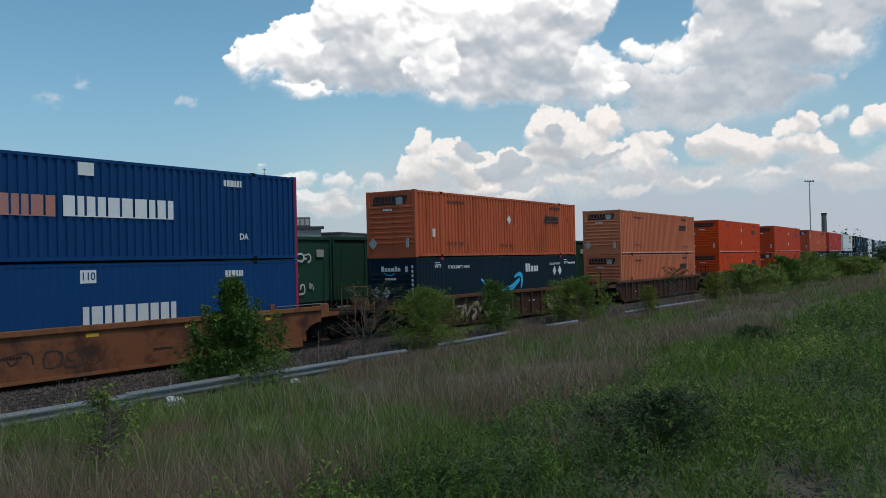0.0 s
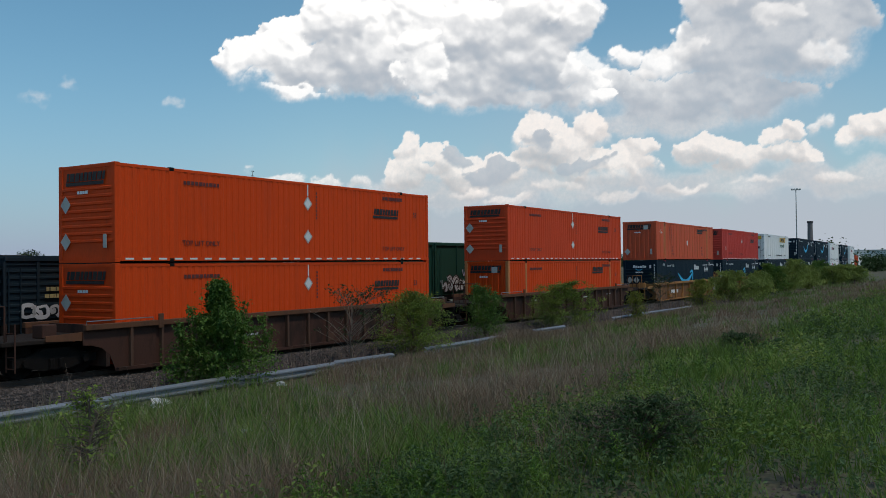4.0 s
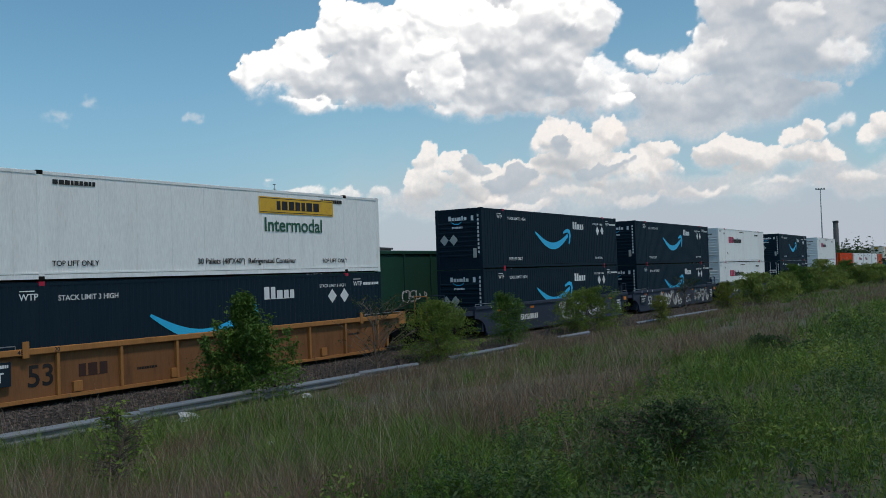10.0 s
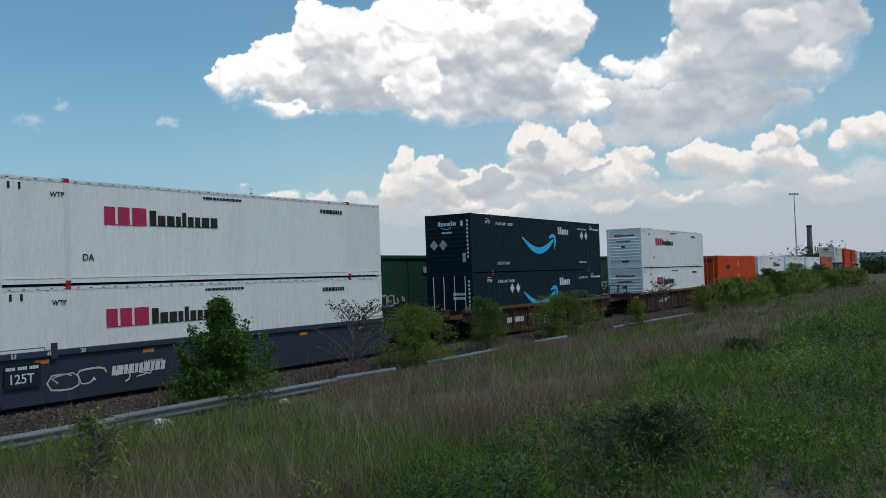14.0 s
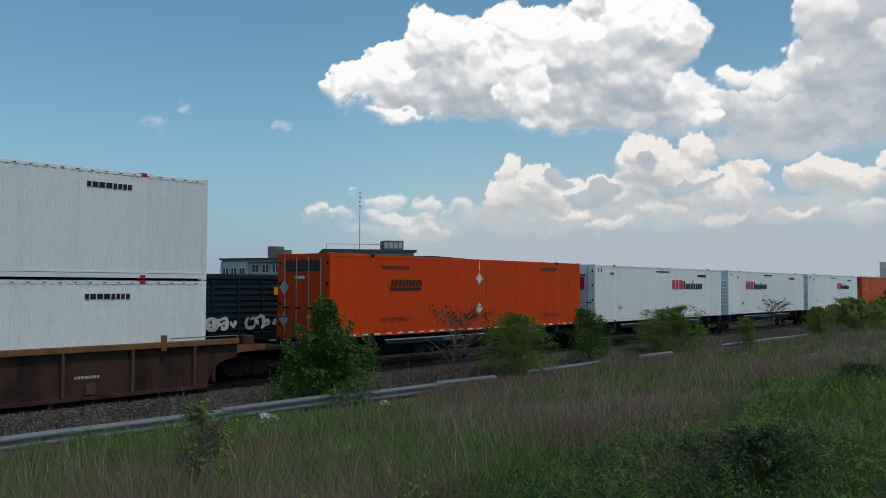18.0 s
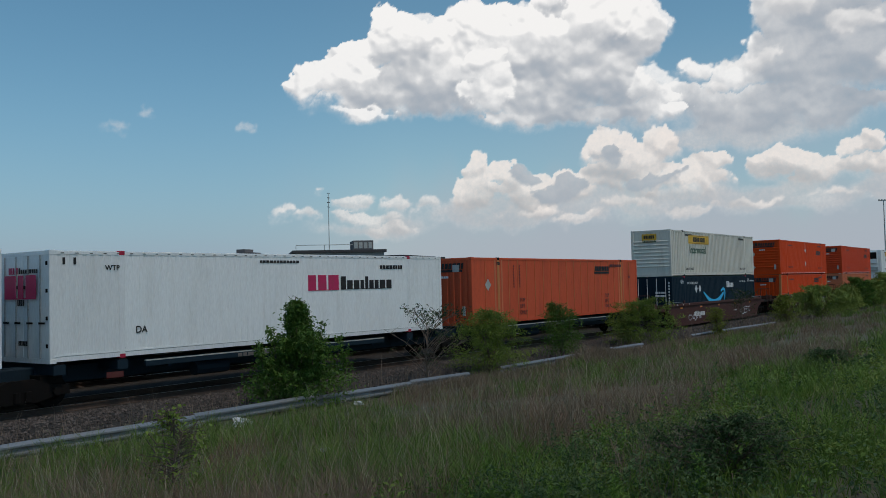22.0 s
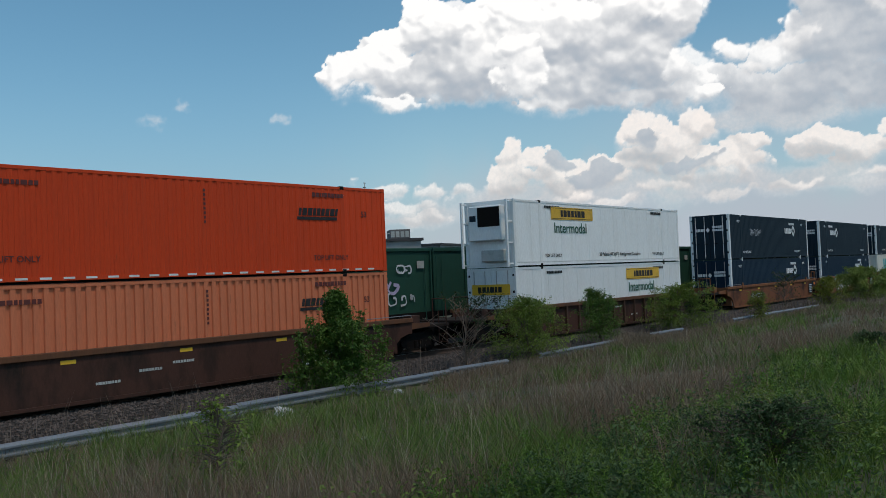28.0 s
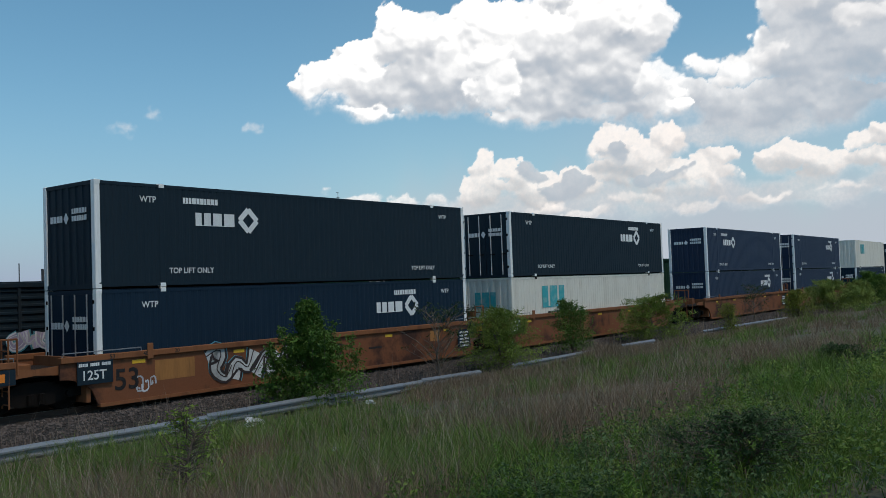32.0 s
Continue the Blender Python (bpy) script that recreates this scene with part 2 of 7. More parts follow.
# Iron kept near black: shade on trucks and undersides is in its colour.
DARKIRON = surface("shade_dark_iron", (0.007, 0.006, 0.0055), 0.85, 0.0, (0.02, 0.013, 0.01), 0.5, specular=0.15)
RAILRUST = surface("brown_rail_web", (0.06, 0.04, 0.03), 0.85, 0.1)
STEEL = surface("worn_steel", (0.45, 0.44, 0.43), 0.3, 0.9, (0.2, 0.13, 0.09), 0.3)
ZINC = surface("weathered_zinc", (0.235, 0.26, 0.285), 0.5, 0.5, (0.25, 0.2, 0.16), 0.4, (0.4, 1, 1), 2.0, 30.0, 0.003)
BLACK_MARK = surface("black_lettering", (0.008, 0.007, 0.007), 0.6, bump=0)
WHITE_MARK = surface("white_lettering", (0.7, 0.72, 0.72), 0.55, bump=0, amount=0.2, stain=(0.4, 0.4, 0.4))
DULL_MARK = surface("dull_stencil", (0.13, 0.12, 0.11), 0.7, bump=0)
GREY_MARK = surface("grey_placard", (0.42, 0.44, 0.42), 0.6, bump=0)
CYAN_MARK = surface("cyan_decal", (0.02, 0.46, 0.79), 0.5, bump=0, amount=0.2, stain=(0.04, 0.36, 0.62))
MAGENTA_MARK = surface("crimson_decal", (0.5, 0.015, 0.09), 0.5, bump=0)
PALE_GOLD = surface("faded_yellow_stencil", (0.36, 0.3, 0.14), 0.6, bump=0)
GOLD_MARK = surface("yellow_decal", (0.72, 0.42, 0.025), 0.5, bump=0)
DKGREEN_MARK = surface("dark_green_lettering", (0.012, 0.09, 0.05), 0.55, bump=0)
TEAL_MARK = surface("teal_decal", (0.03, 0.33, 0.36), 0.55, amount=0.6, stain=(0.5, 0.5, 0.45), bump=0)
CREAM_SPRAY = surface("cream_spray_paint", (0.4, 0.32, 0.21), 0.65, 0.0, (0.2, 0.13, 0.09), 0.6, (1, 1, 1), 3.0, bump=0, shift=0.15)
DARKRED_MARK = surface("dark_red_stencil", (0.1, 0.018, 0.014), 0.6, bump=0)
ORANGE_MARK = surface("orange_reflector", (0.75, 0.22, 0.02), 0.5, bump=0)
SPRAY_A = surface("pale_spray_paint", (0.55, 0.57, 0.6), 0.6, bump=0, shift=0.3)
SPRAY_E = surface("silver_spray_paint", (0.52, 0.53, 0.52), 0.6, 0.0, (0.14, 0.15, 0.16), 0.9, (1, 1, 1), 2.5, bump=0, shift=0.2)
SPRAY_B = surface("violet_spray_paint", (0.4, 0.36, 0.52), 0.6, bump=0, shift=0.3)
SPRAY_C = surface("teal_spray_paint", (0.08, 0.32, 0.42), 0.6, bump=0, shift=0.3)
SPRAY_D = surface("black_spray_paint", (0.03, 0.02, 0.02), 0.7, bump=0)
GLASS_DARK = surface("dark_window_glass", (0.03, 0.04, 0.05), 0.15, bump=0)

# ---- the lie of the land: the line is straight past the camera and bends away slowly ahead
NEAR_FACE, BEND, SPEED = 21.45, 1.979e-4, 15.364
MID = NEAR_FACE + 1.295


def bend(x):
    x = np.asarray(x, dtype=float)
    near = BEND * np.clip(x, 0, 260) ** 2
    return near + np.clip(x - 260, 0, None) * 2 * BEND * 260


def ground_z(x, y):
    """The height of the soil: a grassy bank that falls to the foot of the ballast."""
    across = np.asarray(y, dtype=float) - bend(x)
    z = np.interp(across, [-400, -6, 0, 3, 8, 13, 16.5, 19.2, 33, 60, 4000], [1.7, 1.4, 1.27, 1.12, 0.45, -0.06, -0.36, -0.5, -0.55, -0.5, -0.5])
    wave = 0.05 * np.sin(0.9 * np.asarray(x) + 0.4 * across) + 0.04 * np.sin(0.37 * np.asarray(x) - 0.8 * across + 1.3)
    return z + wave * np.clip((19 - across) / 6, 0, 1)


def ease(lo, hi, x):
    s = np.clip((x - lo) / (hi - lo), 0, 1)
    return s * s * (3 - 2 * s)


def grid_faces(nx, ny):
    i, j = np.meshgrid(np.arange(nx - 1), np.arange(ny - 1), indexing="ij")
    a = (i * ny + j).ravel()
    return np.stack([a, a + ny, a + ny + 1, a + 1], axis=1)


SOIL = surface("weedy_soil", (0.08, 0.075, 0.042), 0.9, 0.0, (0.05, 0.065, 0.022), 0.9, (1, 1, 1), 0.5, 9.0, 0.05)
# Bed colour set near black: it carries the shade under the cars.
GRAVEL = surface("shade_dark_ballast", (0.024, 0.021, 0.019), 0.9, 0.0, (0.055, 0.045, 0.04), 0.6, (1, 1, 1), 1.5, 22.0, 0.06)
# Stones darkened as well, for the shadow lying on the ballast.
STONE = surface("ballast_stone", (0.082, 0.066, 0.058), 0.85, 0.0, (0.05, 0.04, 0.034), 0.5, (1, 1, 1), 3.0, 30.0, 0.01, 0.65, island=True)
# Sleepers share that painted shade; the weathering is the paler stain.
SLEEPER = surface("weathered_sleeper", (0.038, 0.03, 0.025), 0.9, 0.0, (0.07, 0.06, 0.05), 0.5, (0.3, 3, 1), 6.0, 40.0, 0.01)


def make_ground():
    xs = np.unique(np.concatenate([np.linspace(-3000, -60, 12), np.linspace(-60, -4, 15), np.arange(-4, 90, 0.7), np.linspace(90, 300, 60), np.geomspace(300, 4000, 18)]))
    ys = np.unique(np.concatenate([np.linspace(-3000, -30, 14), np.arange(-30, -4, 3.0), np.arange(-4, 34, 0.7), np.linspace(34, 80, 20), np.geomspace(80, 4000, 20)]))
    gx, gy = np.meshgrid(xs, ys, indexing="ij")
    gz = ground_z(gx, gy)
    verts = np.stack([gx, gy, gz], axis=-1).reshape(-1, 3)
    me = big_mesh("ground", verts, grid_faces(len(xs), len(ys)), True)
    me.materials.append(SOIL)
    tagged(new("ground", me), "weedy grass bank falling to a railway line", "ground", kind="structure")


def make_bed():
    """The ballast bed under the two tracks, with its sloping shoulder."""
    xs = np.concatenate([np.linspace(-80, 0, 20), np.linspace(2, 260, 130), np.linspace(270, 700, 20)])
    prof = np.array([(19.0, -0.6), (19.9, -0.36), (20.7, -0.2), (21.4, -0.17), (24.2, -0.17), (25.0, -0.2), (26.3, -0.17), (29.4, -0.17), (30.4, -0.3), (31.6, -0.6)])
    gx = np.repeat(xs[:, None], len(prof), 1)
    gy = prof[None, :, 0] + bend(gx)
    gz = np.repeat(prof[None, :, 1], len(xs), 0)
    me = big_mesh("ballast_bed", np.stack([gx, gy, gz], -1).reshape(-1, 3), grid_faces(len(xs), len(prof)), True)
    me.materials.append(GRAVEL)
    tagged(new("ballast_bed", me), "grey brown ballast bed under the tracks", "ballast", kind="structure")


def make_stones():
    """Loose ballast on the shoulder that faces the camera."""
    rng = np.random.default_rng(4)
    n = 26000
    x = 4 + 86 * rng.random(n) ** 1.5
    a = 19.15 + 2.45 * rng.random(n)
    z = np.interp(a, [19.0, 19.9, 20.7, 21.6], [-0.55, -0.36, -0.2, -0.17])
    x[:320], a[:320] = rng.normal(6.2, 0.75, 320), rng.normal(1.32, 0.17, 320)  # a stony patch on the bank
    z[:320] = ground_z(x[:320], a[:320]) - 0.01
    base = np.array([(1, 0, 0), (-1, 0, 0), (0, 1, 0), (0, -1, 0), (0, 0, 1), (0, 0, -1)], float)
    tri = np.array([(0, 2, 4), (2, 1, 4), (1, 3, 4), (3, 0, 4), (2, 0, 5), (1, 2, 5), (3, 1, 5), (0, 3, 5)])
    size = (0.018 + 0.035 * rng.random(n))[:, None, None]
    size[:320] *= 0.55
    v = base[None] * (0.6 + 0.8 * rng.random((n, 6, 1))) + 0.35 * (rng.random((n, 6, 3)) - 0.5)
    turn = rng.random(n) * 6.283
    c, s = np.cos(turn)[:, None], np.sin(turn)[:, None]
    v = np.stack([v[..., 0] * c - v[..., 1] * s, v[..., 0] * s + v[..., 1] * c, v[..., 2] * 0.75], -1) * size
    v += np.stack([x, a + bend(x), z + 0.012], -1)[:, None, :]
    f = tri[None] + 6 * np.arange(n)[:, None, None]
    me = big_mesh("ballast_stones", v.reshape(-1, 3), f.reshape(-1, 3))
    me.materials.append(STONE)
    tagged(new("ballast_stones", me), "loose grey and brown ballast stones beside the track", "stones", kind="stuff")


def sweep(profile, xs, off, closed=True):
    """Draws a profile of (across, z) out along the bend of the line."""
    n = len(profile)
    xs = np.asarray(xs, float)
    p = np.asarray(profile, float)
    gx = np.repeat(xs[:, None], n, 1)
    v = np.stack([gx, p[None, :, 0] + off + bend(gx), np.repeat(p[None, :, 1], len(xs), 0)], -1).reshape(-1, 3)
    s = Shape()
    faces = []
    for i in range(len(xs) - 1):
        for j in range(n if closed else n - 1):
            k = (j + 1) % n
            faces.append((i * n + j, i * n + k, i * n + n + k, i * n + n + j))
    if closed:
        faces += [tuple(range(n - 1, -1, -1)), tuple((len(xs) - 1) * n + j for j in range(n))]
    return s.add(v.tolist(), faces)


RAIL = [(-0.075, -0.17), (0.075, -0.17), (0.07, -0.15), (0.012, -0.13), (0.012, -0.045), (0.037, -0.035), (0.034, 0), (-0.034, 0), (-0.037, -0.035), (-0.012, -0.045), (-0.012, -0.13), (-0.07, -0.15)]
RAIL_XS = np.concatenate([[-80], np.arange(0, 270, 9), [300, 340]])


def make_tracks():
    for name, off in (("railway_track", MID), ("second_railway_track", MID + 5.2)):
        t = thing(name, "steel rails on dark wooden sleepers in ballast", "track", kind="structure")
        for side in (-0.7525, 0.7525):
            part("rail", sweep(RAIL, RAIL_XS, off + side), RAILRUST, t, "brown rusty rail")
            part("rail_head", sweep([(-0.028, -0.002), (0.028, -0.002), (0.028, 0.002), (-0.028, 0.002)], RAIL_XS, off + side), STEEL, t, "polished running face")
        key = Shape().chamfer(-0.115, -1.3, -0.33, 0.115, 1.3, -0.155, 0.02)
        for i in range(110):
            x = -4 + i * 0.55
            part("sleeper", key, SLEEPER, t, m=pose(x, off + float(bend(x)), 0, 0, 0, math.degrees(math.atan(2 * BEND * max(0, x)))), key="sleeper")


# ---- guard rail along the foot of the bank
def w_beam(x0, x1, lift=0.0, tilt=0.0):
    wave = [(0.0, -0.155), (0.03, -0.14), (0.085, -0.095), (0.085, -0.06), (0.01, -0.02), (0.01, 0.02), (0.085, 0.06), (0.085, 0.095), (0.03, 0.14), (0.0, 0.155)]
    prof = [(-a, z) for a, z in wave] + [(-a + 0.012, z) for a, z in reversed(wave)]
    xs = np.linspace(x0, x1, 9)
    s = sweep(prof, xs, 17.68)
    s.v = [(x, y, z - 0.2 + lift + tilt * (x - x0)) for x, y, z in s.v]
    return s


def make_guardrail():
    g = thing("guard_rail", "dented grey galvanised steel guard rail in long grass", "guard rail")
    joints = [-6.0, 1.6, 9.2, 13.2, 17.2, 21.3, 24.2]
    for i, (a, b) in enumerate(zip(joints, joints[1:])):
        part("beam", w_beam(a, b + 0.25, 0.008 * (i % 2) + (0.02, -0.03, 0.0, 0.02, -0.02, 0.0)[i], (0.0, 0.004, -0.003, 0.002, -0.004, -0.012)[i]), ZINC, g)
    for a, b, lift, tilt in ((26.4, 30.2, -0.01, 0.002), (30.0, 33.6, 0.0, 0.004), (35.1, 38.5, 0.03, -0.004), (44.6, 51.6, 0.045, -0.002), (51.4, 59.6, 0.03, -0.006)):
        part("beam", w_beam(a, b, lift, tilt), ZINC, g)
    for i in range(32):
        x = -4.1 + 2.0 * i
        if 24.6 < x < 26.4 or 39 < x < 44 or x > 60:
            continue
        y = 17.68 + float(bend(x))
        post = Shape().chamfer(x - 0.07, y + 0.02, -0.95, x + 0.07, y + 0.2, -0.06, 0.012)
        p = part("post", post, SLEEPER, g, "grey weathered timber post")
        part("bolt", Shape().rod((x, y - 0.035, -0.2), (x, y + 0.02, -0.2), 0.018), STEEL, p)


# ---- clouds: a far sheet of sky that glows where the cumulus stands, thin air between
def lattice_noise(x, y, seed, octaves=5, gain=0.5):
    """Smooth random values between 0 and 1, finer and finer."""
    total, size, out = 0.0, 1.0, 0.0
    for k in range(octaves):
        table = np.random.default_rng(seed + 31 * k).random((256, 256))
        ix, iy = np.floor(x).astype(int), np.floor(y).astype(int)
        fx, fy = x - ix, y - iy
        fx, fy = fx * fx * fx * (fx * (6 * fx - 15) + 10), fy * fy * fy * (fy * (6 * fy - 15) + 10)
        a, b = table[ix & 255, iy & 255], table[(ix + 1) & 255, iy & 255]
        c, d = table[ix & 255, (iy + 1) & 255], table[(ix + 1) & 255, (iy + 1) & 255]
        out = out + size * ((a * (1 - fx) + b * fx) * (1 - fy) + (c * (1 - fx) + d * fx) * fy)
        total, size = total + size, size * gain
        x, y = 2.03 * x + 17.1, 2.03 * y + 9.7
    return out / total


def domes(x, y, seed):
    """Round heads, packed side by side: 1 on their tops, 0 in the creases."""
    jit = np.random.default_rng(seed).random((128, 128, 2))
    ix, iy = np.floor(x).astype(int), np.floor(y).astype(int)
    best = np.full(x.shape, 9.0)
    for i in (-1, 0, 1):
        for j in (-1, 0, 1):
            p = jit[(ix + i) & 127, (iy + j) & 127]
            best = np.minimum(best, (ix + i + p[..., 0] - x) ** 2 + (iy + j + p[..., 1] - y) ** 2)
    return np.sqrt(np.clip(1 - best / 0.9, 0, 1))


def billows(x, y, seed):
    """Cauliflower relief: large heads carry smaller ones."""
    out, size, step = 0.0, 1.0, 0.42
    for k in range(6):
        wx = x + 0.45 / step * (lattice_noise(x * step * 1.3, y * step * 1.3, seed + 50 + k, 2) - 0.5)
        wy = y + 0.45 / step * (lattice_noise(x * step * 1.3 + 40, y * step * 1.3, seed + 60 + k, 2) - 0.5)
        out = out + size * domes(wx * step, wy * step * 1.15, seed + k)
        size, step = size * 0.5, step * 2.15
    return out / 1.94


# masses of cloud: bearing, height, half width and half height in degrees
MAIN = [(40.6, 12.4, 5.6, 1.9), (36.0, 13.4, 6.2, 3.1), (30.2, 13.6, 6.2, 3.6), (27.2, 15.4, 4.3, 2.9), (39.6, 15.2, 2.7, 2.0), (44.4, 12.9, 2.6, 1.4), (25.2, 11.7, 2.2, 1.5), (34.8, 16.2, 2.6, 1.7), (41.0, 16.5, 1.0, 1.2), (28.0, 17.2, 3.6, 2.2), (42.8, 14.4, 2.0, 1.3), (30.5, 10.9, 5.0, 1.2), (25.5, 10.4, 3.0, 1.0)]
HEADS = [(34.3, 12.2, 1.7, 1.5), (34.9, 14.0, 1.1, 1.4), (43.2, 13.5, 2.0, 1.1), (38.2, 15.9, 1.9, 1.3), (40.6, 16.3, 1.2, 1.2), (31.4, 15.8, 1.8, 1.5), (27.4, 16.2, 2.4, 1.7), (42.4, 11.05, 1.5, 0.5), (24.0, 12.1, 0.9, 1.0), (35.2, 16.4, 1.8, 1.3), (23.8, 15.6, 1.1, 1.2)]
BANK = [(13.5, 12.6, 5.0, 3.0), (13.6, 15.4, 3.7, 3.0), (9.6, 13.6, 2.8, 2.6), (18.4, 12.2, 2.0, 1.4), (21.2, 12.9, 1.4, 0.7), (15.6, 10.2, 6.0, 2.0), (21.0, 10.8, 3.2, 1.3), (10.0, 17.2, 4.2, 2.6)]
BANK_HEADS = [(19.7, 11.5, 0.7, 0.35), (9.4, 11.7, 1.0, 1.2), (12.2, 14.2, 1.4, 0.9), (15.6, 15.8, 1.6, 1.2), (11.0, 16.4, 1.6, 1.0), (17.6, 13.2, 1.2, 0.7)]
TOWERS = [(34.9, 7.1, 0.8, 1.4), (34.9, 5.8, 1.8, 1.3), (33.2, 6.8, 1.1, 0.9), (31.4, 5.8, 2.0, 1.2), (26.6, 8.4, 1.3, 1.3), (23.4, 8.1, 1.7, 1.3), (25.0, 7.0, 2.9, 1.4), (20.6, 6.7, 1.2, 0.8), (28.8, 6.2, 1.9, 1.2), (22.2, 6.0, 2.6, 1.0), (16.8, 6.7, 1.3, 0.9), (14.8, 6.1, 2.0, 1.0), (12.2, 7.2, 1.2, 0.9), (11.6, 6.0, 1.9, 0.9), (6.8, 7.3, 1.9, 1.3)]
BITS = [(47.3, 4.9, 0.6, 0.6), (45.5, 6.5, 0.45, 0.45), (43.0, 5.6, 1.3, 0.55), (41.9, 4.5, 1.9, 0.5), (40.0, 5.4, 1.1, 0.6), (40.4, 3.7, 1.3, 0.45), (38.0, 4.9, 0.8, 0.5), (10.0, 7.9, 0.35, 0.45), (45.9, 4.3, 1.1, 0.4)]
MIST = [(33.5, 4.4, 5.0, 1.4), (25.5, 4.7, 6.0, 1.4), (16.5, 4.6, 6.0, 1.3), (8.5, 4.6, 5.0, 1.3), (41.5, 3.7, 4.0, 0.8), (19.0, 8.6, 5.0, 1.3)]
STREAKS = [(31.4, 4.7, 1.7, 0.4), (25.6, 4.75, 1.5, 0.55), (22.0, 4.7, 1.8, 0.35), (17.8, 4.5, 1.6, 0.35), (13.4, 4.6, 1.5, 0.4), (9.4, 4.9, 1.4, 0.4), (28.4, 4.2, 1.6, 0.35)]
SCRAPS = [(32.3, 6.9, 1.3, 0.6), (27.1, 8.2, 1.0, 0.7), (24.2, 6.2, 1.6, 0.4), (29.9, 5.9, 1.6, 0.7)]
WISPS = [(49.85, 10.1, 0.5, 0.3), (56.1, 10.6, 0.35, 0.35), (57.5, 9.8, 0.5, 0.2)]
rs = random.Random(11)
REST = [(rs.uniform(75, 345), rs.uniform(3, 34), rs.uniform(2, 8), rs.uniform(1, 3)) for _ in range(70)]  # the rest of the sky, out of sight


def cloud_material():
    mt = bpy.data.materials.new("cloud_sky")
    mt.use_nodes = True
    t = mt.node_tree
    t.nodes.remove(t.nodes["Principled BSDF"])
    link = t.links.new
    co = t.nodes.new("ShaderNodeTexCoord")
    nrm = t.nodes.new("ShaderNodeVectorMath")
    nrm.operation = "NORMALIZE"
    link(co.outputs["Object"], nrm.inputs[0])

    def calc(op, a, b, c=None):
        m = t.nodes.new("ShaderNodeMath")
        m.operation = op
        for i, v in enumerate((a, b, c)):
            if v is None:
                continue
            if isinstance(v, (int, float)):
                m.inputs[i].default_value = v
            else:
                link(v, m.inputs[i])
        return m.outputs[0]

    def attr(name):
        a = t.nodes.new("ShaderNodeAttribute")
        a.attribute_name = name
        return a.outputs["Fac"]

    fine = node(t, "ShaderNodeTexNoise", Scale=210.0, Detail=5.0, Roughness=0.6)
    link(nrm.outputs[0], fine.inputs["Vector"])
    grain = calc("ADD", fine.outputs["Fac"], -0.5)
    lit = calc("MULTIPLY_ADD", grain, 0.11, attr("shade"))
    ramp = t.nodes.new("ShaderNodeValToRGB")
    e = ramp.color_ramp.elements
    e[0].position, e[0].color = 0.0, (0.33, 0.40, 0.475, 1)
    e[1].position, e[1].color = 1.0, (1.0, 0.985, 0.97, 1)
    for place, colour in ((0.35, (0.46, 0.495, 0.545, 1)), (0.65, (0.62, 0.635, 0.66, 1)), (0.86, (0.82, 0.82, 0.825, 1))):
        e.new(place).color = colour
    link(lit, ramp.inputs["Fac"])
    glow = node(t, "ShaderNodeEmission", Strength=1.1)
    tint = t.nodes.new("ShaderNodeMix")
    tint.data_type, tint.blend_type = "RGBA", "MULTIPLY"
    tint.inputs["B"].default_value = (0.98, 0.84, 0.75, 1)
    link(attr("warm"), tint.inputs["Factor"])
    link(ramp.outputs[0], tint.inputs["A"])
    link(tint.outputs["Result"], glow.inputs["Color"])
    haze = node(t, "ShaderNodeEmission", Strength=1.0)
    tone = t.nodes.new("ShaderNodeMix")
    tone.data_type = "RGBA"
    tone.inputs["A"].default_value, tone.inputs["B"].default_value = (0.34, 0.385, 0.54, 1), (0.475, 0.525, 0.6, 1)
    link(attr("pale"), tone.inputs["Factor"])
    link(tone.outputs["Result"], haze.inputs["Color"])
    clear = t.nodes.new("ShaderNodeBsdfTransparent")
    air = t.nodes.new("ShaderNodeMixShader")
    link(attr("haze"), air.inputs[0])
    link(clear.outputs[0], air.inputs[1])
    link(haze.outputs[0], air.inputs[2])
    mix = t.nodes.new("ShaderNodeMixShader")
    edge = calc("MULTIPLY", calc("MULTIPLY", attr("cover"), calc("SUBTRACT", 1.0, attr("cover"))), grain)
    cover = calc("MULTIPLY_ADD", edge, 2.4, attr("cover"))
    link(cover, mix.inputs[0])
    link(air.outputs[0], mix.inputs[1])
    link(glow.outputs[0], mix.inputs[2])
    link(mix.outputs[0], t.nodes["Material Output"].inputs["Surface"])
    return mt


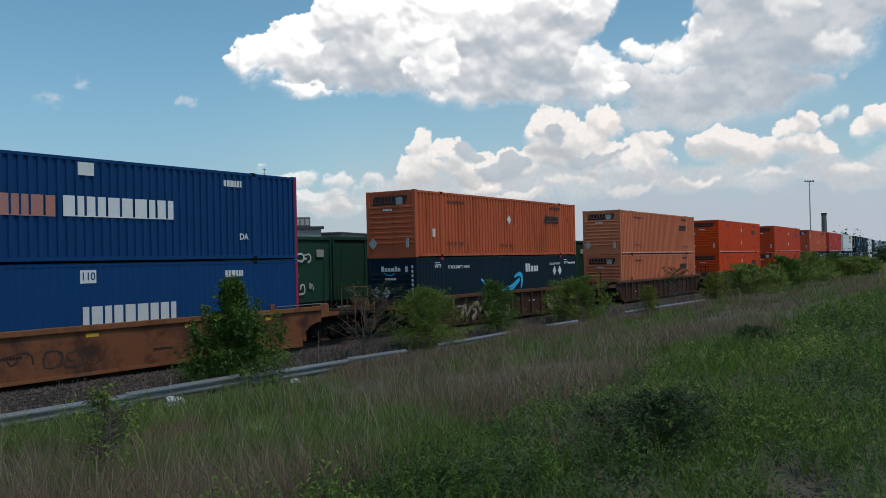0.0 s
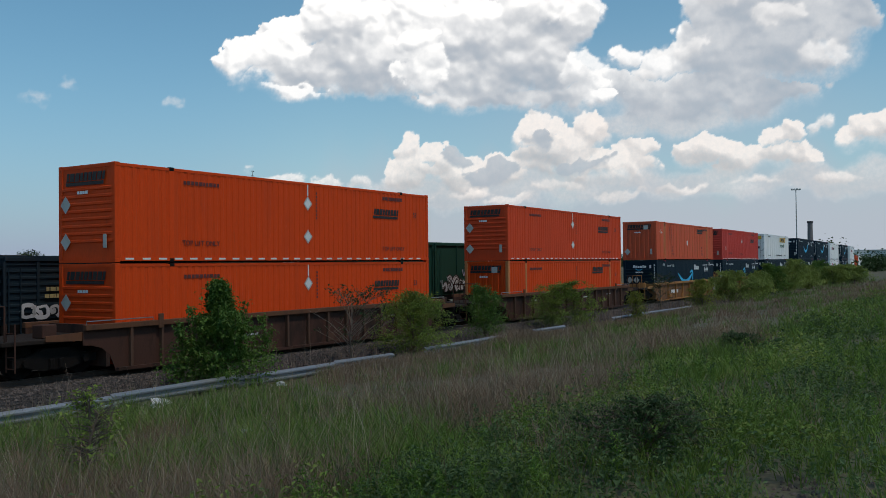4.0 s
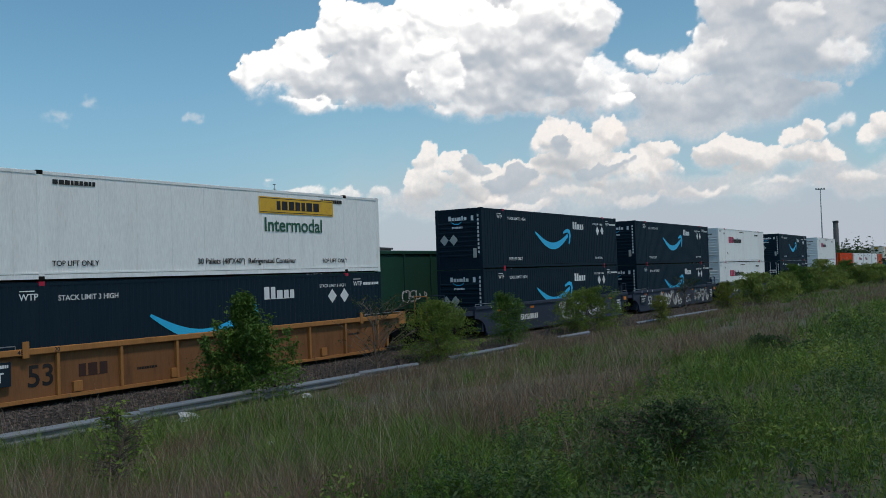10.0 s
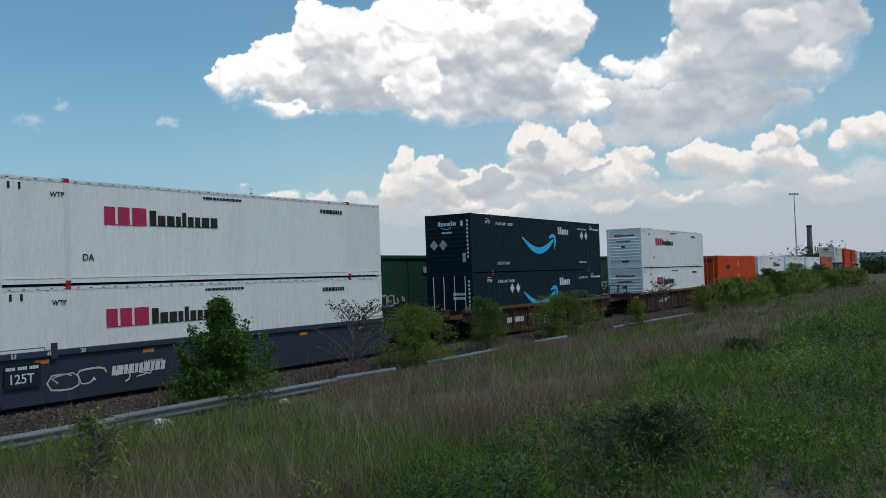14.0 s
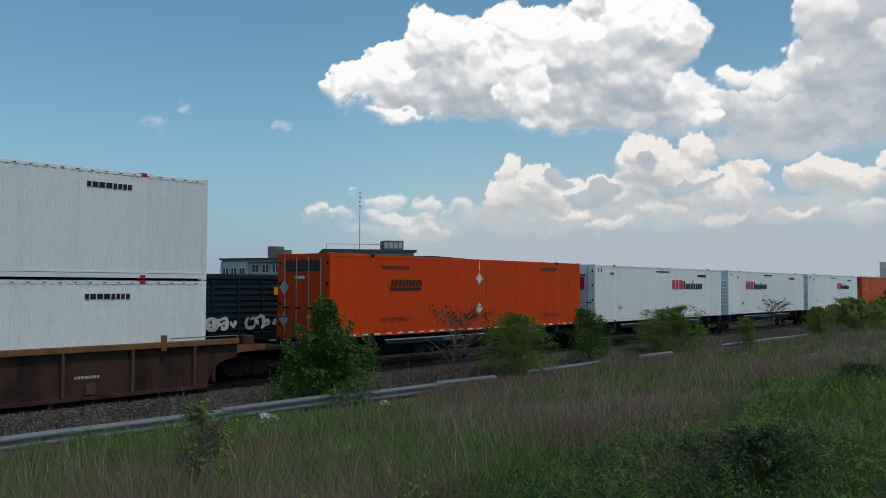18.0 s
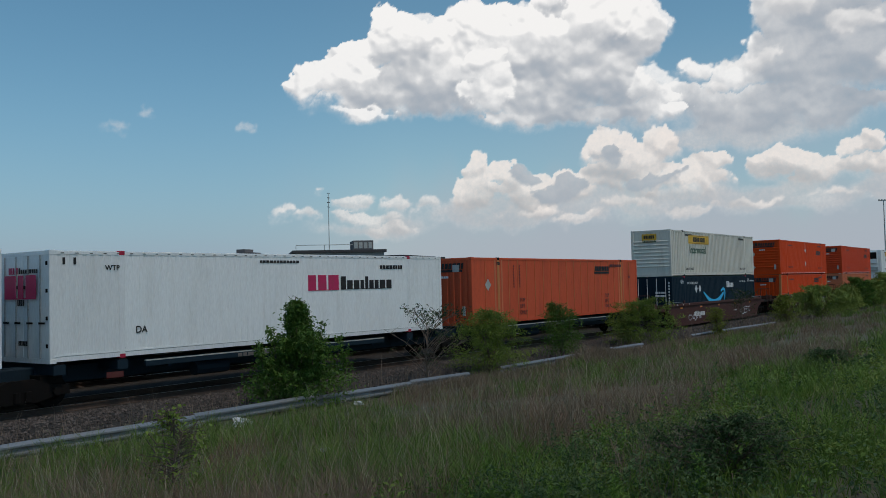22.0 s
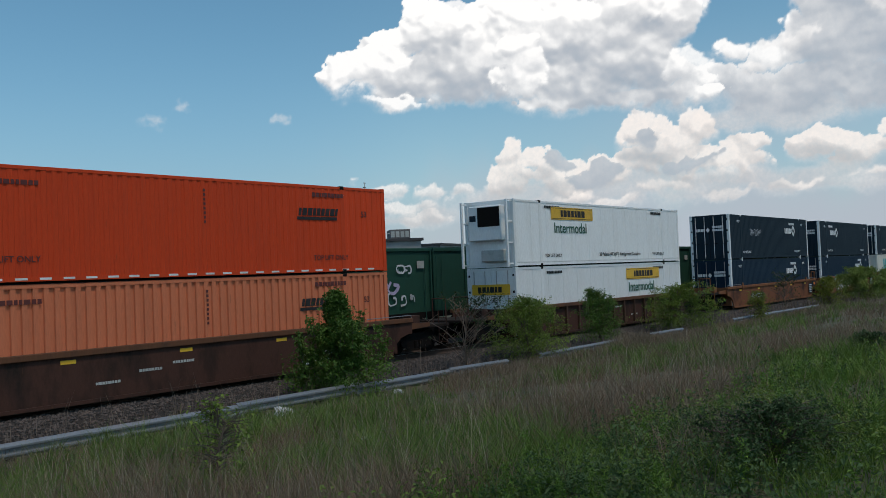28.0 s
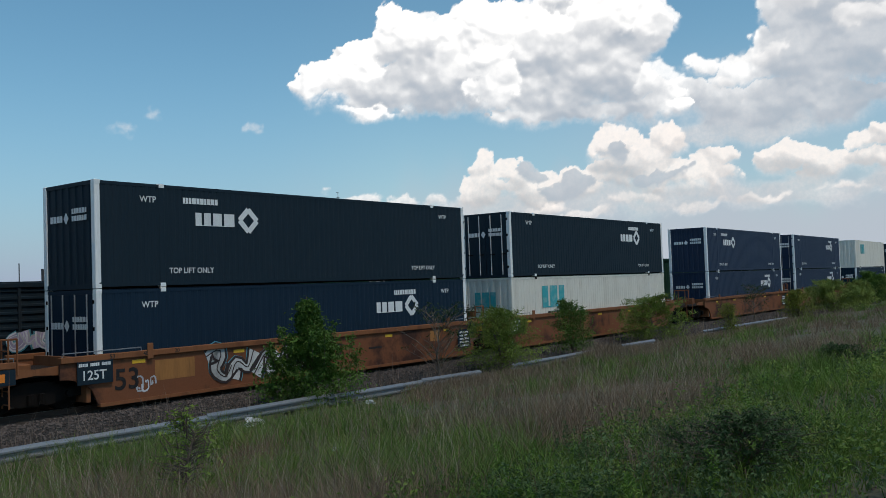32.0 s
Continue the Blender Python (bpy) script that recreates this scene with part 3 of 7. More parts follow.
def make_clouds():
    az = np.concatenate([np.arange(-12, 2, 1.0), np.arange(2, 68, 0.075), np.arange(68, 349, 1.5)])
    el = np.concatenate([np.arange(-1.5, 20.5, 0.075), np.arange(20.5, 46, 0.8)])
    A, E = np.meshgrid(az, el, indexing="ij")
    step = np.diff(el, append=el[-1] + 0.8)
    final = {"cover": np.zeros(A.shape), "shade": np.full(A.shape, 0.8), "warm": np.zeros(A.shape)}
    light = (-0.22, 0.72, 0.6)

    def layer(masses, seed, tone, rough=0.75, edge=0.1, base=0.6, dim=0.5, relief=0.42, warm=0.0, thin=1.0, flat=1.7, broad=0.5):
        """Lays one bank of cloud over those behind it: crisp heads above, a base that melts away below."""
        i0, i1 = np.searchsorted(az, (min(m[0] - m[2] for m in masses) - 2.5, max(m[0] + m[2] for m in masses) + 2.5))
        j0, j1 = np.searchsorted(el, (min(m[1] - m[3] for m in masses) - 2.5, max(m[1] + m[3] for m in masses) + 2.5))
        cut = (slice(i0, i1), slice(j0, j1))
        a, e = A[cut], E[cut]
        x = a + 2.6 * (lattice_noise(0.45 * a, 0.45 * e, seed, 5, 0.55) - 0.5)
        y = e + 2.0 * (lattice_noise(0.45 * a + 30, 0.45 * e, seed + 7, 5, 0.55) - 0.5)
        body, low = np.full(a.shape, -3.0), np.zeros(a.shape)
        for ma, me_, w, h in masses:
            u, v = (x - ma) / w, (y - me_) / h
            d = min(w, 1.5 * h) * (1 - np.sqrt(u * u + np.where(v < 0, flat * v, v) ** 2))
            low = np.where(d > body, np.clip(-v / 0.6 + 0.1, 0, 1), low)
            body = np.maximum(body, d)
        heads = billows(a, e, seed)
        size = np.clip(body + 0.7, 0.12, 1.1)
        ragged = lattice_noise(0.55 * a + 11, 0.6 * e, seed + 13, 6, 0.62) - 0.5
        dens = body + rough * size * (2.0 * ragged + 0.9 * (heads - 0.58))
        soft = edge + base * low ** 1.5
        cover = np.clip((dens + 0.3 * soft) / (1.3 * soft), 0, 1)
        cover = cover * cover * (3 - 2 * cover) * thin
        swell = lattice_noise(0.5 * a + 11, 0.55 * e, seed + 13, 4, 0.42) - 0.5
        high = 0.9 * np.sqrt(np.clip(dens, 0, None) + 0.15) + 0.8 * heads + 2.2 * swell
        for _ in range(5):
            high[1:-1] = 0.25 * high[:-2] + 0.5 * high[1:-1] + 0.25 * high[2:]
            high[:, 1:-1] = 0.25 * high[:, :-2] + 0.5 * high[:, 1:-1] + 0.25 * high[:, 2:]
        gx, gy = np.gradient(high, az[i0:i1], el[j0:j1])
        lam = (-gx * light[0] - gy * light[1] + light[2]) / np.sqrt(1 + gx * gx + gy * gy)
        deep, shadow = np.zeros(a.shape), np.zeros(i1 - i0)
        for j in range(j1 - j0 - 1, -1, -1):
            shadow = shadow * math.exp(-step[j0 + j] / 3.0) + cover[:, j] * step[j0 + j]
            deep[:, j] = shadow
        shade = tone + relief * (np.clip(lam, -0.3, 1) - 0.45) - dim * (1 - np.exp(-(deep / 2.6) ** 1.3)) + broad * (lattice_noise(0.42 * a, 0.6 * e, seed + 3, 5, 0.5) - 0.5)
        for key, val in (("shade", shade), ("warm", warm), ("cover", 1.0)):
            final[key][cut] += cover * (val - final[key][cut])

    layer(MIST, 3, 0.56, 0.5, 0.9, 0.9, 0.15, 0.1, 0.3, 0.7)
    layer(BANK, 11, 0.97, 0.9, 0.25, 2.0, 0.95, 0.28, 0.0, 0.97, 1.1)
    layer(BANK_HEADS, 17, 0.9, 1.0, 0.5, 0.7, 0.3, 0.25, 0.1, 0.7)
    layer(TOWERS, 23, 1.05, 1.0, 0.14, 1.4, 0.75, 0.36, 0.6, 0.9, 1.0)
    layer(STREAKS, 29, 0.88, 0.6, 0.3, 0.5, 0.3, 0.2, 0.5, 0.75)
    layer(SCRAPS, 31, 0.34, 0.45, 0.14, 0.4, 0.2, 0.12, 0.0, 0.85, 1.0, 0.2)
    layer(BITS, 37, 0.92, 0.8, 0.28, 0.6, 0.35, 0.3, 0.45, 0.75, 1.0)
    layer(MAIN, 43, 1.06, 1.1, 0.08, 1.5, 0.8, 0.46, 0.0, 1.0, 1.05, 0.65)
    layer(HEADS, 47, 1.16, 1.3, 0.3, 0.8, 0.5, 0.4, 0.0, 0.85, 1.2)
    layer(WISPS, 53, 0.7, 0.6, 0.4, 0.5, 0.3, 0.1, 0.1, 0.4)
    layer(REST, 59, 0.9, 0.8, 0.3, 1.0, 0.4, 0.2)
    low = np.clip(E, 0, None)
    mist = 0.9 / (1 + np.exp((A - 41) / 3.0)) * np.exp(-(low / (5.6 + 0.8 * np.sin(0.7 * A) + 0.5 * np.sin(1.9 * A + 1))) ** 4)
    mist = np.maximum(mist, 0.4 * np.exp(-((A - 19) / 10) ** 2) * np.exp(-((E - 9) / 3) ** 2))
    thin = 0.88 * np.exp(-(low / 7.5) ** 1.3) + 0.07
    final["haze"] = thin + (1 - thin) * mist
    final["pale"] = np.clip(1.3 / (1 + np.exp((A - 44) / 3.0)), 0, 1)
    final["cover"] *= 1 - 0.4 * np.clip(thin - 0.1, 0, 1)
    R = 4200.0
    a, e = np.radians(A), np.radians(E)
    v = np.stack([R * np.cos(e) * np.cos(a), R * np.cos(e) * np.sin(a), R * np.sin(e)], -1).reshape(-1, 3)
    me = big_mesh("cloud_sky", v, grid_faces(len(az), len(el))[:, ::-1], True)
    for name, val in final.items():
        at = me.attributes.new(name, "FLOAT", "POINT")
        at.data.foreach_set("value", val.astype(np.float32).ravel())
    me.materials.append(cloud_material())
    return tagged(new("cloud_backdrop", me), "white cumulus clouds with grey bases in a blue sky", "sky", kind="structure")


# ---- lettering and marks
LETTERS = {}


def words(text, size):
    """A flat mesh of readable lettering, centred at its left end."""
    if (text, size) not in LETTERS:
        cu = bpy.data.curves.new("lettering", "FONT")
        cu.body, cu.size, cu.extrude, cu.align_y = text, size, 0.0015, "CENTER"
        cu.offset = 0.014 * size
        ob = new("lettering", cu)
        bpy.context.view_layer.update()
        LETTERS[(text, size)] = bpy.data.meshes.new_from_object(ob.evaluated_get(bpy.context.evaluated_depsgraph_get()))
        bpy.data.objects.remove(ob)
    return LETTERS[(text, size)].copy()


def bars(seed, n, w, h, slant=0.0, low=False):
    """A row of plain bars of a word's size on a hairline, for names and for lettering that cannot be read."""
    rd = random.Random(seed)
    base, line, top, x = -h / 2, -0.45 * h, [], 0.0
    wide = [rd.uniform(0.62, 1.15) for _ in range(n)]
    unit = w / sum(wide)
    for i in range(n):
        tall = h * (rd.choice((0.7, 0.7, 0.7, 0.98)) if low and i else 1.0)
        x0, x1 = x + 0.06 * unit, x + (wide[i] - 0.12) * unit
        x += wide[i] * unit
        k = slant * tall
        top += [(x0, line), (x0 + k, base + tall), (x1 + k, base + tall), (x1, line)]
    s, m = Shape(), len(top)
    verts = [(x, -0.003, z) for x, z in top] + [(x, -0.003, base) for x, z in top] + [(x, 0.0, z) for x, z in top] + [(x, 0.0, base) for x, z in top]
    faces = []
    for i in range(n):
        q = 4 * i
        faces += [(q, q + 3, q + 2, q + 1), (m + q, m + q + 3, q + 3, q)]
        for e in (0, 1, 2):
            faces.append((q + e, q + e + 1, 2 * m + q + e + 1, 2 * m + q + e))
        if i < n - 1:
            faces.append((m + q + 3, m + q + 4, q + 4, q + 3))
    return s.add(verts, faces)


def ribbon(points, widths):
    """A flat strip through points (x, z)."""
    s, verts, faces = Shape(), [], []
    n = len(points)
    for i, (p, w) in enumerate(zip(points, widths)):
        a, b = points[max(0, i - 1)], points[min(n - 1, i + 1)]
        dx, dz = b[0] - a[0], b[1] - a[1]
        d = math.hypot(dx, dz) or 1
        nx, nz = -dz / d * w / 2, dx / d * w / 2
        verts += [(p[0] + nx, 0, p[1] + nz), (p[0] - nx, 0, p[1] - nz), (p[0] - nx, -0.003, p[1] - nz), (p[0] + nx, -0.003, p[1] + nz)]
        if i:
            k = 4 * i
            faces += [(k - 4 + j, k - 4 + (j + 1) % 4, k + (j + 1) % 4, k + j) for j in range(4)]
    return s.add(verts, faces + [(3, 2, 1, 0), (4 * n - 4, 4 * n - 3, 4 * n - 2, 4 * n - 1)])


def scrawl(seed, w, h, n, thick):
    """Spray-painted loops with no words in them."""
    rd, out = random.Random(seed), []
    for i in range(n):
        cx, cw = (i + 0.5) * w / n, 0.62 * w / n
        a0, turns = rd.uniform(0, 6.28), rd.uniform(0.8, 1.5)
        pts = []
        for k in range(15):
            u = k / 14
            a = a0 + turns * 6.28 * u
            r = 0.55 + 0.45 * math.sin(3 * u * rd.choice((1, 1.2)) + i)
            pts.append((cx + cw * r * math.cos(a), h * (0.5 + 0.5 * r * math.sin(a) * (0.8 + 0.2 * math.cos(2 * a)))))
        s = ribbon(pts, [thick * (0.6 + 0.5 * abs(math.sin(4 * k / 14 + i))) for k in range(15)])
        out.append(Shape().add([(x, y - 0.0006 * i, z) for x, y, z in s.v], s.f))
    return out


STROKES = (((0.05, 0.15), (0.35, 0.9), (0.6, 0.3), (0.95, 0.85)), ((0.15, 0.9), (0.05, 0.35), (0.6, 0.08), (0.95, 0.55), (0.45, 0.7)), ((0.0, 0.5), (0.4, 0.95), (0.95, 0.75), (0.5, 0.42), (0.95, 0.0)),
           ((0.0, 0.8), (0.5, 0.95), (0.35, 0.4), (0.75, 0.1), (1.05, 0.45)), ((0.1, 0.0), (0.2, 0.6), (0.7, 0.35), (0.9, 1.0)))


def bubbles(seed, w, h, n):
    """The bent spines and the widths of bulging sprayed shapes, side by side, that spell nothing."""
    rd, out = random.Random(seed), []
    for i in range(n):
        p, lean, flip = rd.choice(STROKES), rd.uniform(-0.15, 0.3), rd.random() < 0.25
        cell, lift, tall = w / n, rd.uniform(-0.05, 0.08) * h, rd.uniform(0.85, 1.08) * h
        p = [((1 - u if flip else u), v) for u, v in p]
        pts = []
        for k in range(len(p) - 1):
            q = [Vector(p[min(max(j, 0), len(p) - 1)]) for j in (k - 1, k, k + 1, k + 2)]
            for m in range(4):
                t = m / 4
                c = 0.5 * (2 * q[1] + (q[2] - q[0]) * t + (2 * q[0] - 5 * q[1] + 4 * q[2] - q[3]) * t * t + (3 * q[1] - q[0] - 3 * q[2] + q[3]) * t ** 3)
                pts.append(c)
        pts.append(Vector(p[-1]))
        spine = [((i + 0.02 + 0.96 * u) * cell + lean * tall * (v - 0.5), 0.1 * h + lift + 0.8 * tall * v) for u, v in pts]
        wide = [0.46 * min(cell, 0.8 * h) * (1 + 0.35 * math.sin(2.3 * k / len(spine) * 3 + i)) for k in range(len(spine))]
        out.append((spine, wide))
    return out


def fat_scrawl(seed, w, h, n, grow=1.0):
    """The filled bodies of the sprayed shapes."""
    out = []
    for i, (spine, wide) in enumerate(bubbles(seed, w, h, n)):
        s = ribbon(spine, [q * (1 + 2.2 * max(0, grow - 1)) * min(1, grow) for q in wide])
        out.append(Shape().add([(x, y - 0.0004 * i, z) for x, y, z in s.v], s.f))
    return out


def outline_scrawl(seed, w, h, n, thick):
    """The drawn edges of the sprayed shapes."""
    out = []
    for i, (spine, wide) in enumerate(bubbles(seed, w, h, n)):
        last = len(spine) - 1
        for side in (-0.5, 0.5, 0.12):
            pts = []
            for k, (x, z) in enumerate(spine):
                a, b = spine[max(0, k - 1)], spine[min(last, k + 1)]
                d = math.hypot(b[0] - a[0], b[1] - a[1]) or 1
                pts.append((x - (b[1] - a[1]) / d * side * wide[k], z + (b[0] - a[0]) / d * side * wide[k]))
            s = ribbon(pts, [thick * (0.45 if side == 0.12 else 1.0)] * len(pts))
            out.append(Shape().add([(x, y - 0.0004 * i, z) for x, y, z in s.v], s.f))
    return out


def spray(name, shapes, material, parent, label="", m=None):
    """Sprays a row of strokes, each one a part, on a car's side."""
    for s in shapes:
        part(name, s, material, parent, label, m=m)


DIAMOND = Shape().prism([(-0.24, 0), (0, -0.26), (0.24, 0), (0, 0.26)], -0.003, 0)


def smile():
    """A plain curved arrow."""
    pts = [(5.4 + 3.9 * u, 1.86 - 0.72 * math.sin(math.pi * (0.02 + 0.94 * u)) - 0.05 * u) for u in [i / 22 for i in range(23)]]
    s = ribbon(pts, [0.06 + 0.3 * math.sin(math.pi * (0.03 + 0.85 * i / 22)) ** 1.0 for i in range(23)])
    head = ribbon([(8.72, 1.83), (9.0, 1.93), (9.3, 1.98), (9.5, 1.9), (9.56, 1.7), (9.5, 1.45), (9.4, 1.22)], [0.1, 0.17, 0.21, 0.25, 0.22, 0.18, 0.06])
    return s.add([(x, y - 0.001, z) for x, y, z in head.v], head.f)


# ---- intermodal containers, 53 feet long
LEN, WID, HIGH = 16.3, 2.59, 2.88
HL, HW = LEN / 2, WID / 2
FACE = -HW - 0.001


def corrugated(x0, x1, z0, z1, y, period, depth, out=-1):
    """An upright sheet with trapezoid waves, its crests at y."""
    n = max(1, round((x1 - x0) / period))
    p = (x1 - x0) / n
    xs, ys = [], []
    for i in range(n):
        a = x0 + i * p
        xs += [a, a + 0.46 * p, a + 0.54 * p, a + 0.92 * p]
        ys += [y, y, y - out * depth, y - out * depth]
    xs.append(x1), ys.append(y)
    m = len(xs)
    return Shape().add([(a, b, z0) for a, b in zip(xs, ys)] + [(a, b, z1) for a, b in zip(xs, ys)], [(i, i + 1, i + 1 + m, i + m) for i in range(m - 1)])


def strip_ribs(x0, x1, z0, z1, y, step):
    """A flat sheet with narrow upright ribs."""
    xs, ys = [x0], [y + 0.012]
    n = round((x1 - x0) / step)
    for i in range(1, n):
        x = x0 + (x1 - x0) * i / n
        xs += [x - 0.03, x - 0.025, x + 0.025, x + 0.03]
        ys += [y + 0.012, y, y, y + 0.012]
    xs.append(x1), ys.append(y + 0.012)
    m = len(xs)
    return Shape().add([(a, b, z0) for a, b in zip(xs, ys)] + [(a, b, z1) for a, b in zip(xs, ys)], [(i, i + 1, i + 1 + m, i + m) for i in range(m - 1)])


def louvres(n, z0, z1):
    """A front wall with long level ridges."""
    h = (z1 - z0) / n
    zs, xs = [0.12], [0.02]
    for i in range(n):
        a = z0 + i * h
        zs += [a + 0.1 * h, a + 0.22 * h, a + 0.5 * h, a + 0.62 * h]
        xs += [0.02, -0.012, -0.012, 0.02]
    zs.append(HIGH - 0.1), xs.append(0.02)
    m = len(zs)
    y0, y1 = -HW + 0.1, HW - 0.1
    return Shape().add([(-HL + x, y0, z) for x, z in zip(xs, zs)] + [(-HL + x, y1, z) for x, z in zip(xs, zs)], [(i, i + 1, i + 1 + m, i + m) for i in range(m - 1)])


def container(style, body, end="louvres", wall="wave", post=None, label="", trim=None):
    """One container with its base centre at the origin; its near side faces -y, its near end -x."""
    c = thing("shipping_container", label, "container", "containers of the train")
    trim = trim or body
    post = post or body
    key = lambda n: (n, body.name, wall, end, post.name)
    yo = -HW + 0.008
    for side in (0, 1):
        turn = pose(0, 0, 0, 0, 0, 180 * side)
        spans = [(-HL + 0.09, -6.19), (-6.01, 6.01), (6.19, HL - 0.09)]
        if wall == "flat":
            spans = [(-HL + 0.09, HL - 0.09)]
        for k, (a, b) in enumerate(spans):
            if wall == "wave":
                s = corrugated(a, b, 0.15, HIGH - 0.1, yo, 0.272, 0.018 if body in (ORANGE, VERMILION) else 0.05)
            elif wall == "fine":
                s = corrugated(a, b, 0.15, HIGH - 0.1, yo, 0.235, 0.011)
            elif wall == "ribs":
                s = strip_ribs(a, b, 0.15, HIGH - 0.1, yo, 0.76)
            else:
                s = strip_ribs(a, b, 0.15, HIGH - 0.1, yo, 1.22)
            part("side_panel", s, body, c, m=turn, key=key(("side", k)))
            for i in range(1, round((b - a) / 0.76) if wall == "ribs" and side == 0 else 0):
                part("side_rib", Shape().box(-0.016, yo - 0.004, 0.16, 0.016, yo - 0.0005, HIGH - 0.12), RUSTOR, c, "worn yellow rib", m=pose(a + (b - a) * i / round((b - a) / 0.76), 0, 0), key="worn_rib")
        part("bottom_rail", Shape().box(-HL + 0.1, -HW, 0.04, HL - 0.1, -HW + 0.09, 0.155), trim, c, m=turn, key=key("bottom"))
        part("top_rail", Shape().box(-HL + 0.1, -HW + 0.001, HIGH - 0.11, HL - 0.1, -HW + 0.08, HIGH - 0.032), trim, c, m=turn, key=key("top"))
        for sx in (-1, 1):
            part("corner_post", Shape().chamfer(-0.08, -0.09, 0.1, 0.09, 0.09, HIGH - 0.09, 0.015), post, c, m=turn @ pose(sx * (HL - 0.08), -HW + 0.09, 0), key=key("post"))
            part("lift_post", Shape().chamfer(-0.09, -0.006, 0.1, 0.09, 0.08, HIGH - 0.08, 0.012), RUSTOR if post is RUSTOR or wall == "ribs" else trim, c, m=turn @ pose(sx * 6.1, -HW + 0.005, 0), key=key("lift"))
            if wall == "ribs":
                for off in (-0.27, 0.27):
                    part("lift_post_flange", Shape().chamfer(-0.055, -0.002, 0.12, 0.055, 0.06, HIGH - 0.1, 0.01), PALETAN, c, "worn pale flange", m=turn @ pose(sx * 6.1 + off, -HW + 0.004, 0), key=key("flange"))
            for z in (0.0, HIGH - 0.121):
                part("corner_casting", Shape().chamfer(-0.09, -0.003, 0.0, 0.09, 0.165, 0.121, 0.01), post, c, m=turn @ pose(sx * (HL - 0.086), -HW - 0.003, z), key=key("corner"))
            for z in (0, HIGH - 0.12):
                part("lift_casting", Shape().chamfer(-0.09, -0.004, 0.0, 0.09, 0.16, 0.12, 0.012), {"umax": WHITE, "amazon": CRIMSON, "xpo": CRIMSON}.get(style, DARKIRON), c, m=turn @ pose(sx * 6.1, -HW - 0.004, z), key=key("casting"))
    if style in ("xpo", "hunt", "amazon"):
        part("foot_seam", Shape().box(-HL + 0.1, -HW - 0.003, 0.174, HL - 0.1, -HW + 0.02, 0.215), trim, c, key=key("seam"))
        part("gasket", Shape().box(-HL + 0.1, -HW + 0.004, 0.157, HL - 0.1, -HW + 0.02, 0.172), DARKIRON if style == "amazon" else GREY_MARK, c, "dark seam", key=key("gasket"))
    for k in range(40 if style in ("xpo", "hunt") and wall != "flat" else 0):
        part("edge_clip", Shape().chamfer(-0.045, -0.01, -0.012, 0.045, 0.02, 0.012, 0.004), DULL_MARK, c, m=pose(-HL + 0.35 + 0.4 * k, -HW + 0.002, HIGH - 0.075), key="edge_clip")
    part("roof", Shape().box(-HL + 0.05, -HW + 0.08, HIGH - 0.03, HL - 0.05, HW - 0.08, HIGH - 0.012), trim, c, key=key("roof"))
    part("floor", Shape().box(-HL + 0.1, -HW + 0.17, 0.002, HL - 0.1, HW - 0.17, 0.12), DARKIRON, c, key=key("floor"))
    part("rear_wall", Shape().box(HL - 0.06, -HW + 0.1, 0.1, HL - 0.02, HW - 0.1, HIGH - 0.08), trim, c, key=key("rear"))
    part("end_sill", Shape().box(-HL + 0.002, -HW + 0.1, 0.0, -HL + 0.1, HW - 0.1, 0.13), trim, c, key=key("endsill"))
    part("end_header", Shape().box(-HL + 0.002, -HW + 0.1, HIGH - 0.12, -HL + 0.1, HW - 0.1, HIGH - 0.012), trim, c, key=key("endhead"))
    if end == "louvres":
        part("end_wall", louvres(8, 0.55, 2.3), body, c, key=key("end"))
    elif end == "plain":
        wall_s = corrugated(-HW + 0.1, HW - 0.1, 0.12, HIGH - 0.1, 0, 0.32, 0.03)
        wall_s.v = [(-HL + 0.02 + y, -x, z) for x, y, z in wall_s.v]
        part("end_wall", wall_s, body, c, key=key("end"))
    elif end == "doors":
        for sy in (0, 1):
            y0, y1 = (-HW + 0.11, -0.01) if sy == 0 else (0.01, HW - 0.11)
            d = part("door", Shape().chamfer(-HL + 0.005, y0, 0.13, -HL + 0.05, y1, HIGH - 0.12, 0.008), body, c, key=key(("door", sy)))
            for k in range(2):
                y = y0 + (0.25 + 0.5 * k) * (y1 - y0)
                part("lock_rod", Shape().rod((-HL - 0.03, y, 0.12), (-HL - 0.03, y, HIGH - 0.12), 0.02), STEEL if body not in (NAVY, BLACKISH) else WHITE_MARK, d, key=key(("rod", sy, k)))
                part("lock_handle", Shape().box(-HL - 0.06, y - 0.22, 1.0, -HL - 0.03, y + 0.04, 1.05), DARKIRON, d, key=key(("handle", sy, k)))
            for z in (0.4, 1.1, 1.8, 2.5):
                part("hinge", Shape().chamfer(-HL - 0.02, (y0 - 0.02 if sy == 0 else y1 - 0.06), z, -HL + 0.004, (y0 + 0.06 if sy == 0 else y1 + 0.02), z + 0.1, 0.006), DARKIRON, d, key=key(("hinge", sy, z)))
    elif end == "reefer":
        part("end_wall", Shape().box(-HL + 0.02, -HW + 0.1, 0.12, -HL + 0.05, HW - 0.1, HIGH - 0.1), body, c, key=key("end"))
        unit = part("cooling_unit", Shape().chamfer(-HL - 0.33, -0.85, 1.15, -HL + 0.019, 0.85, 2.65, 0.04), WHITE, c, "white cooling unit with a black panel", key=key("unit"))
        part("grille", Shape().box(-HL - 0.345, -0.8, 1.75, -HL - 0.331, 0.35, 2.58), DARKIRON, unit, key=key("grille"))
        part("unit_panel", Shape().box(-HL - 0.342, 0.45, 2.0, -HL - 0.331, 0.78, 2.25), BLACKISH, unit, key=key("upanel"))
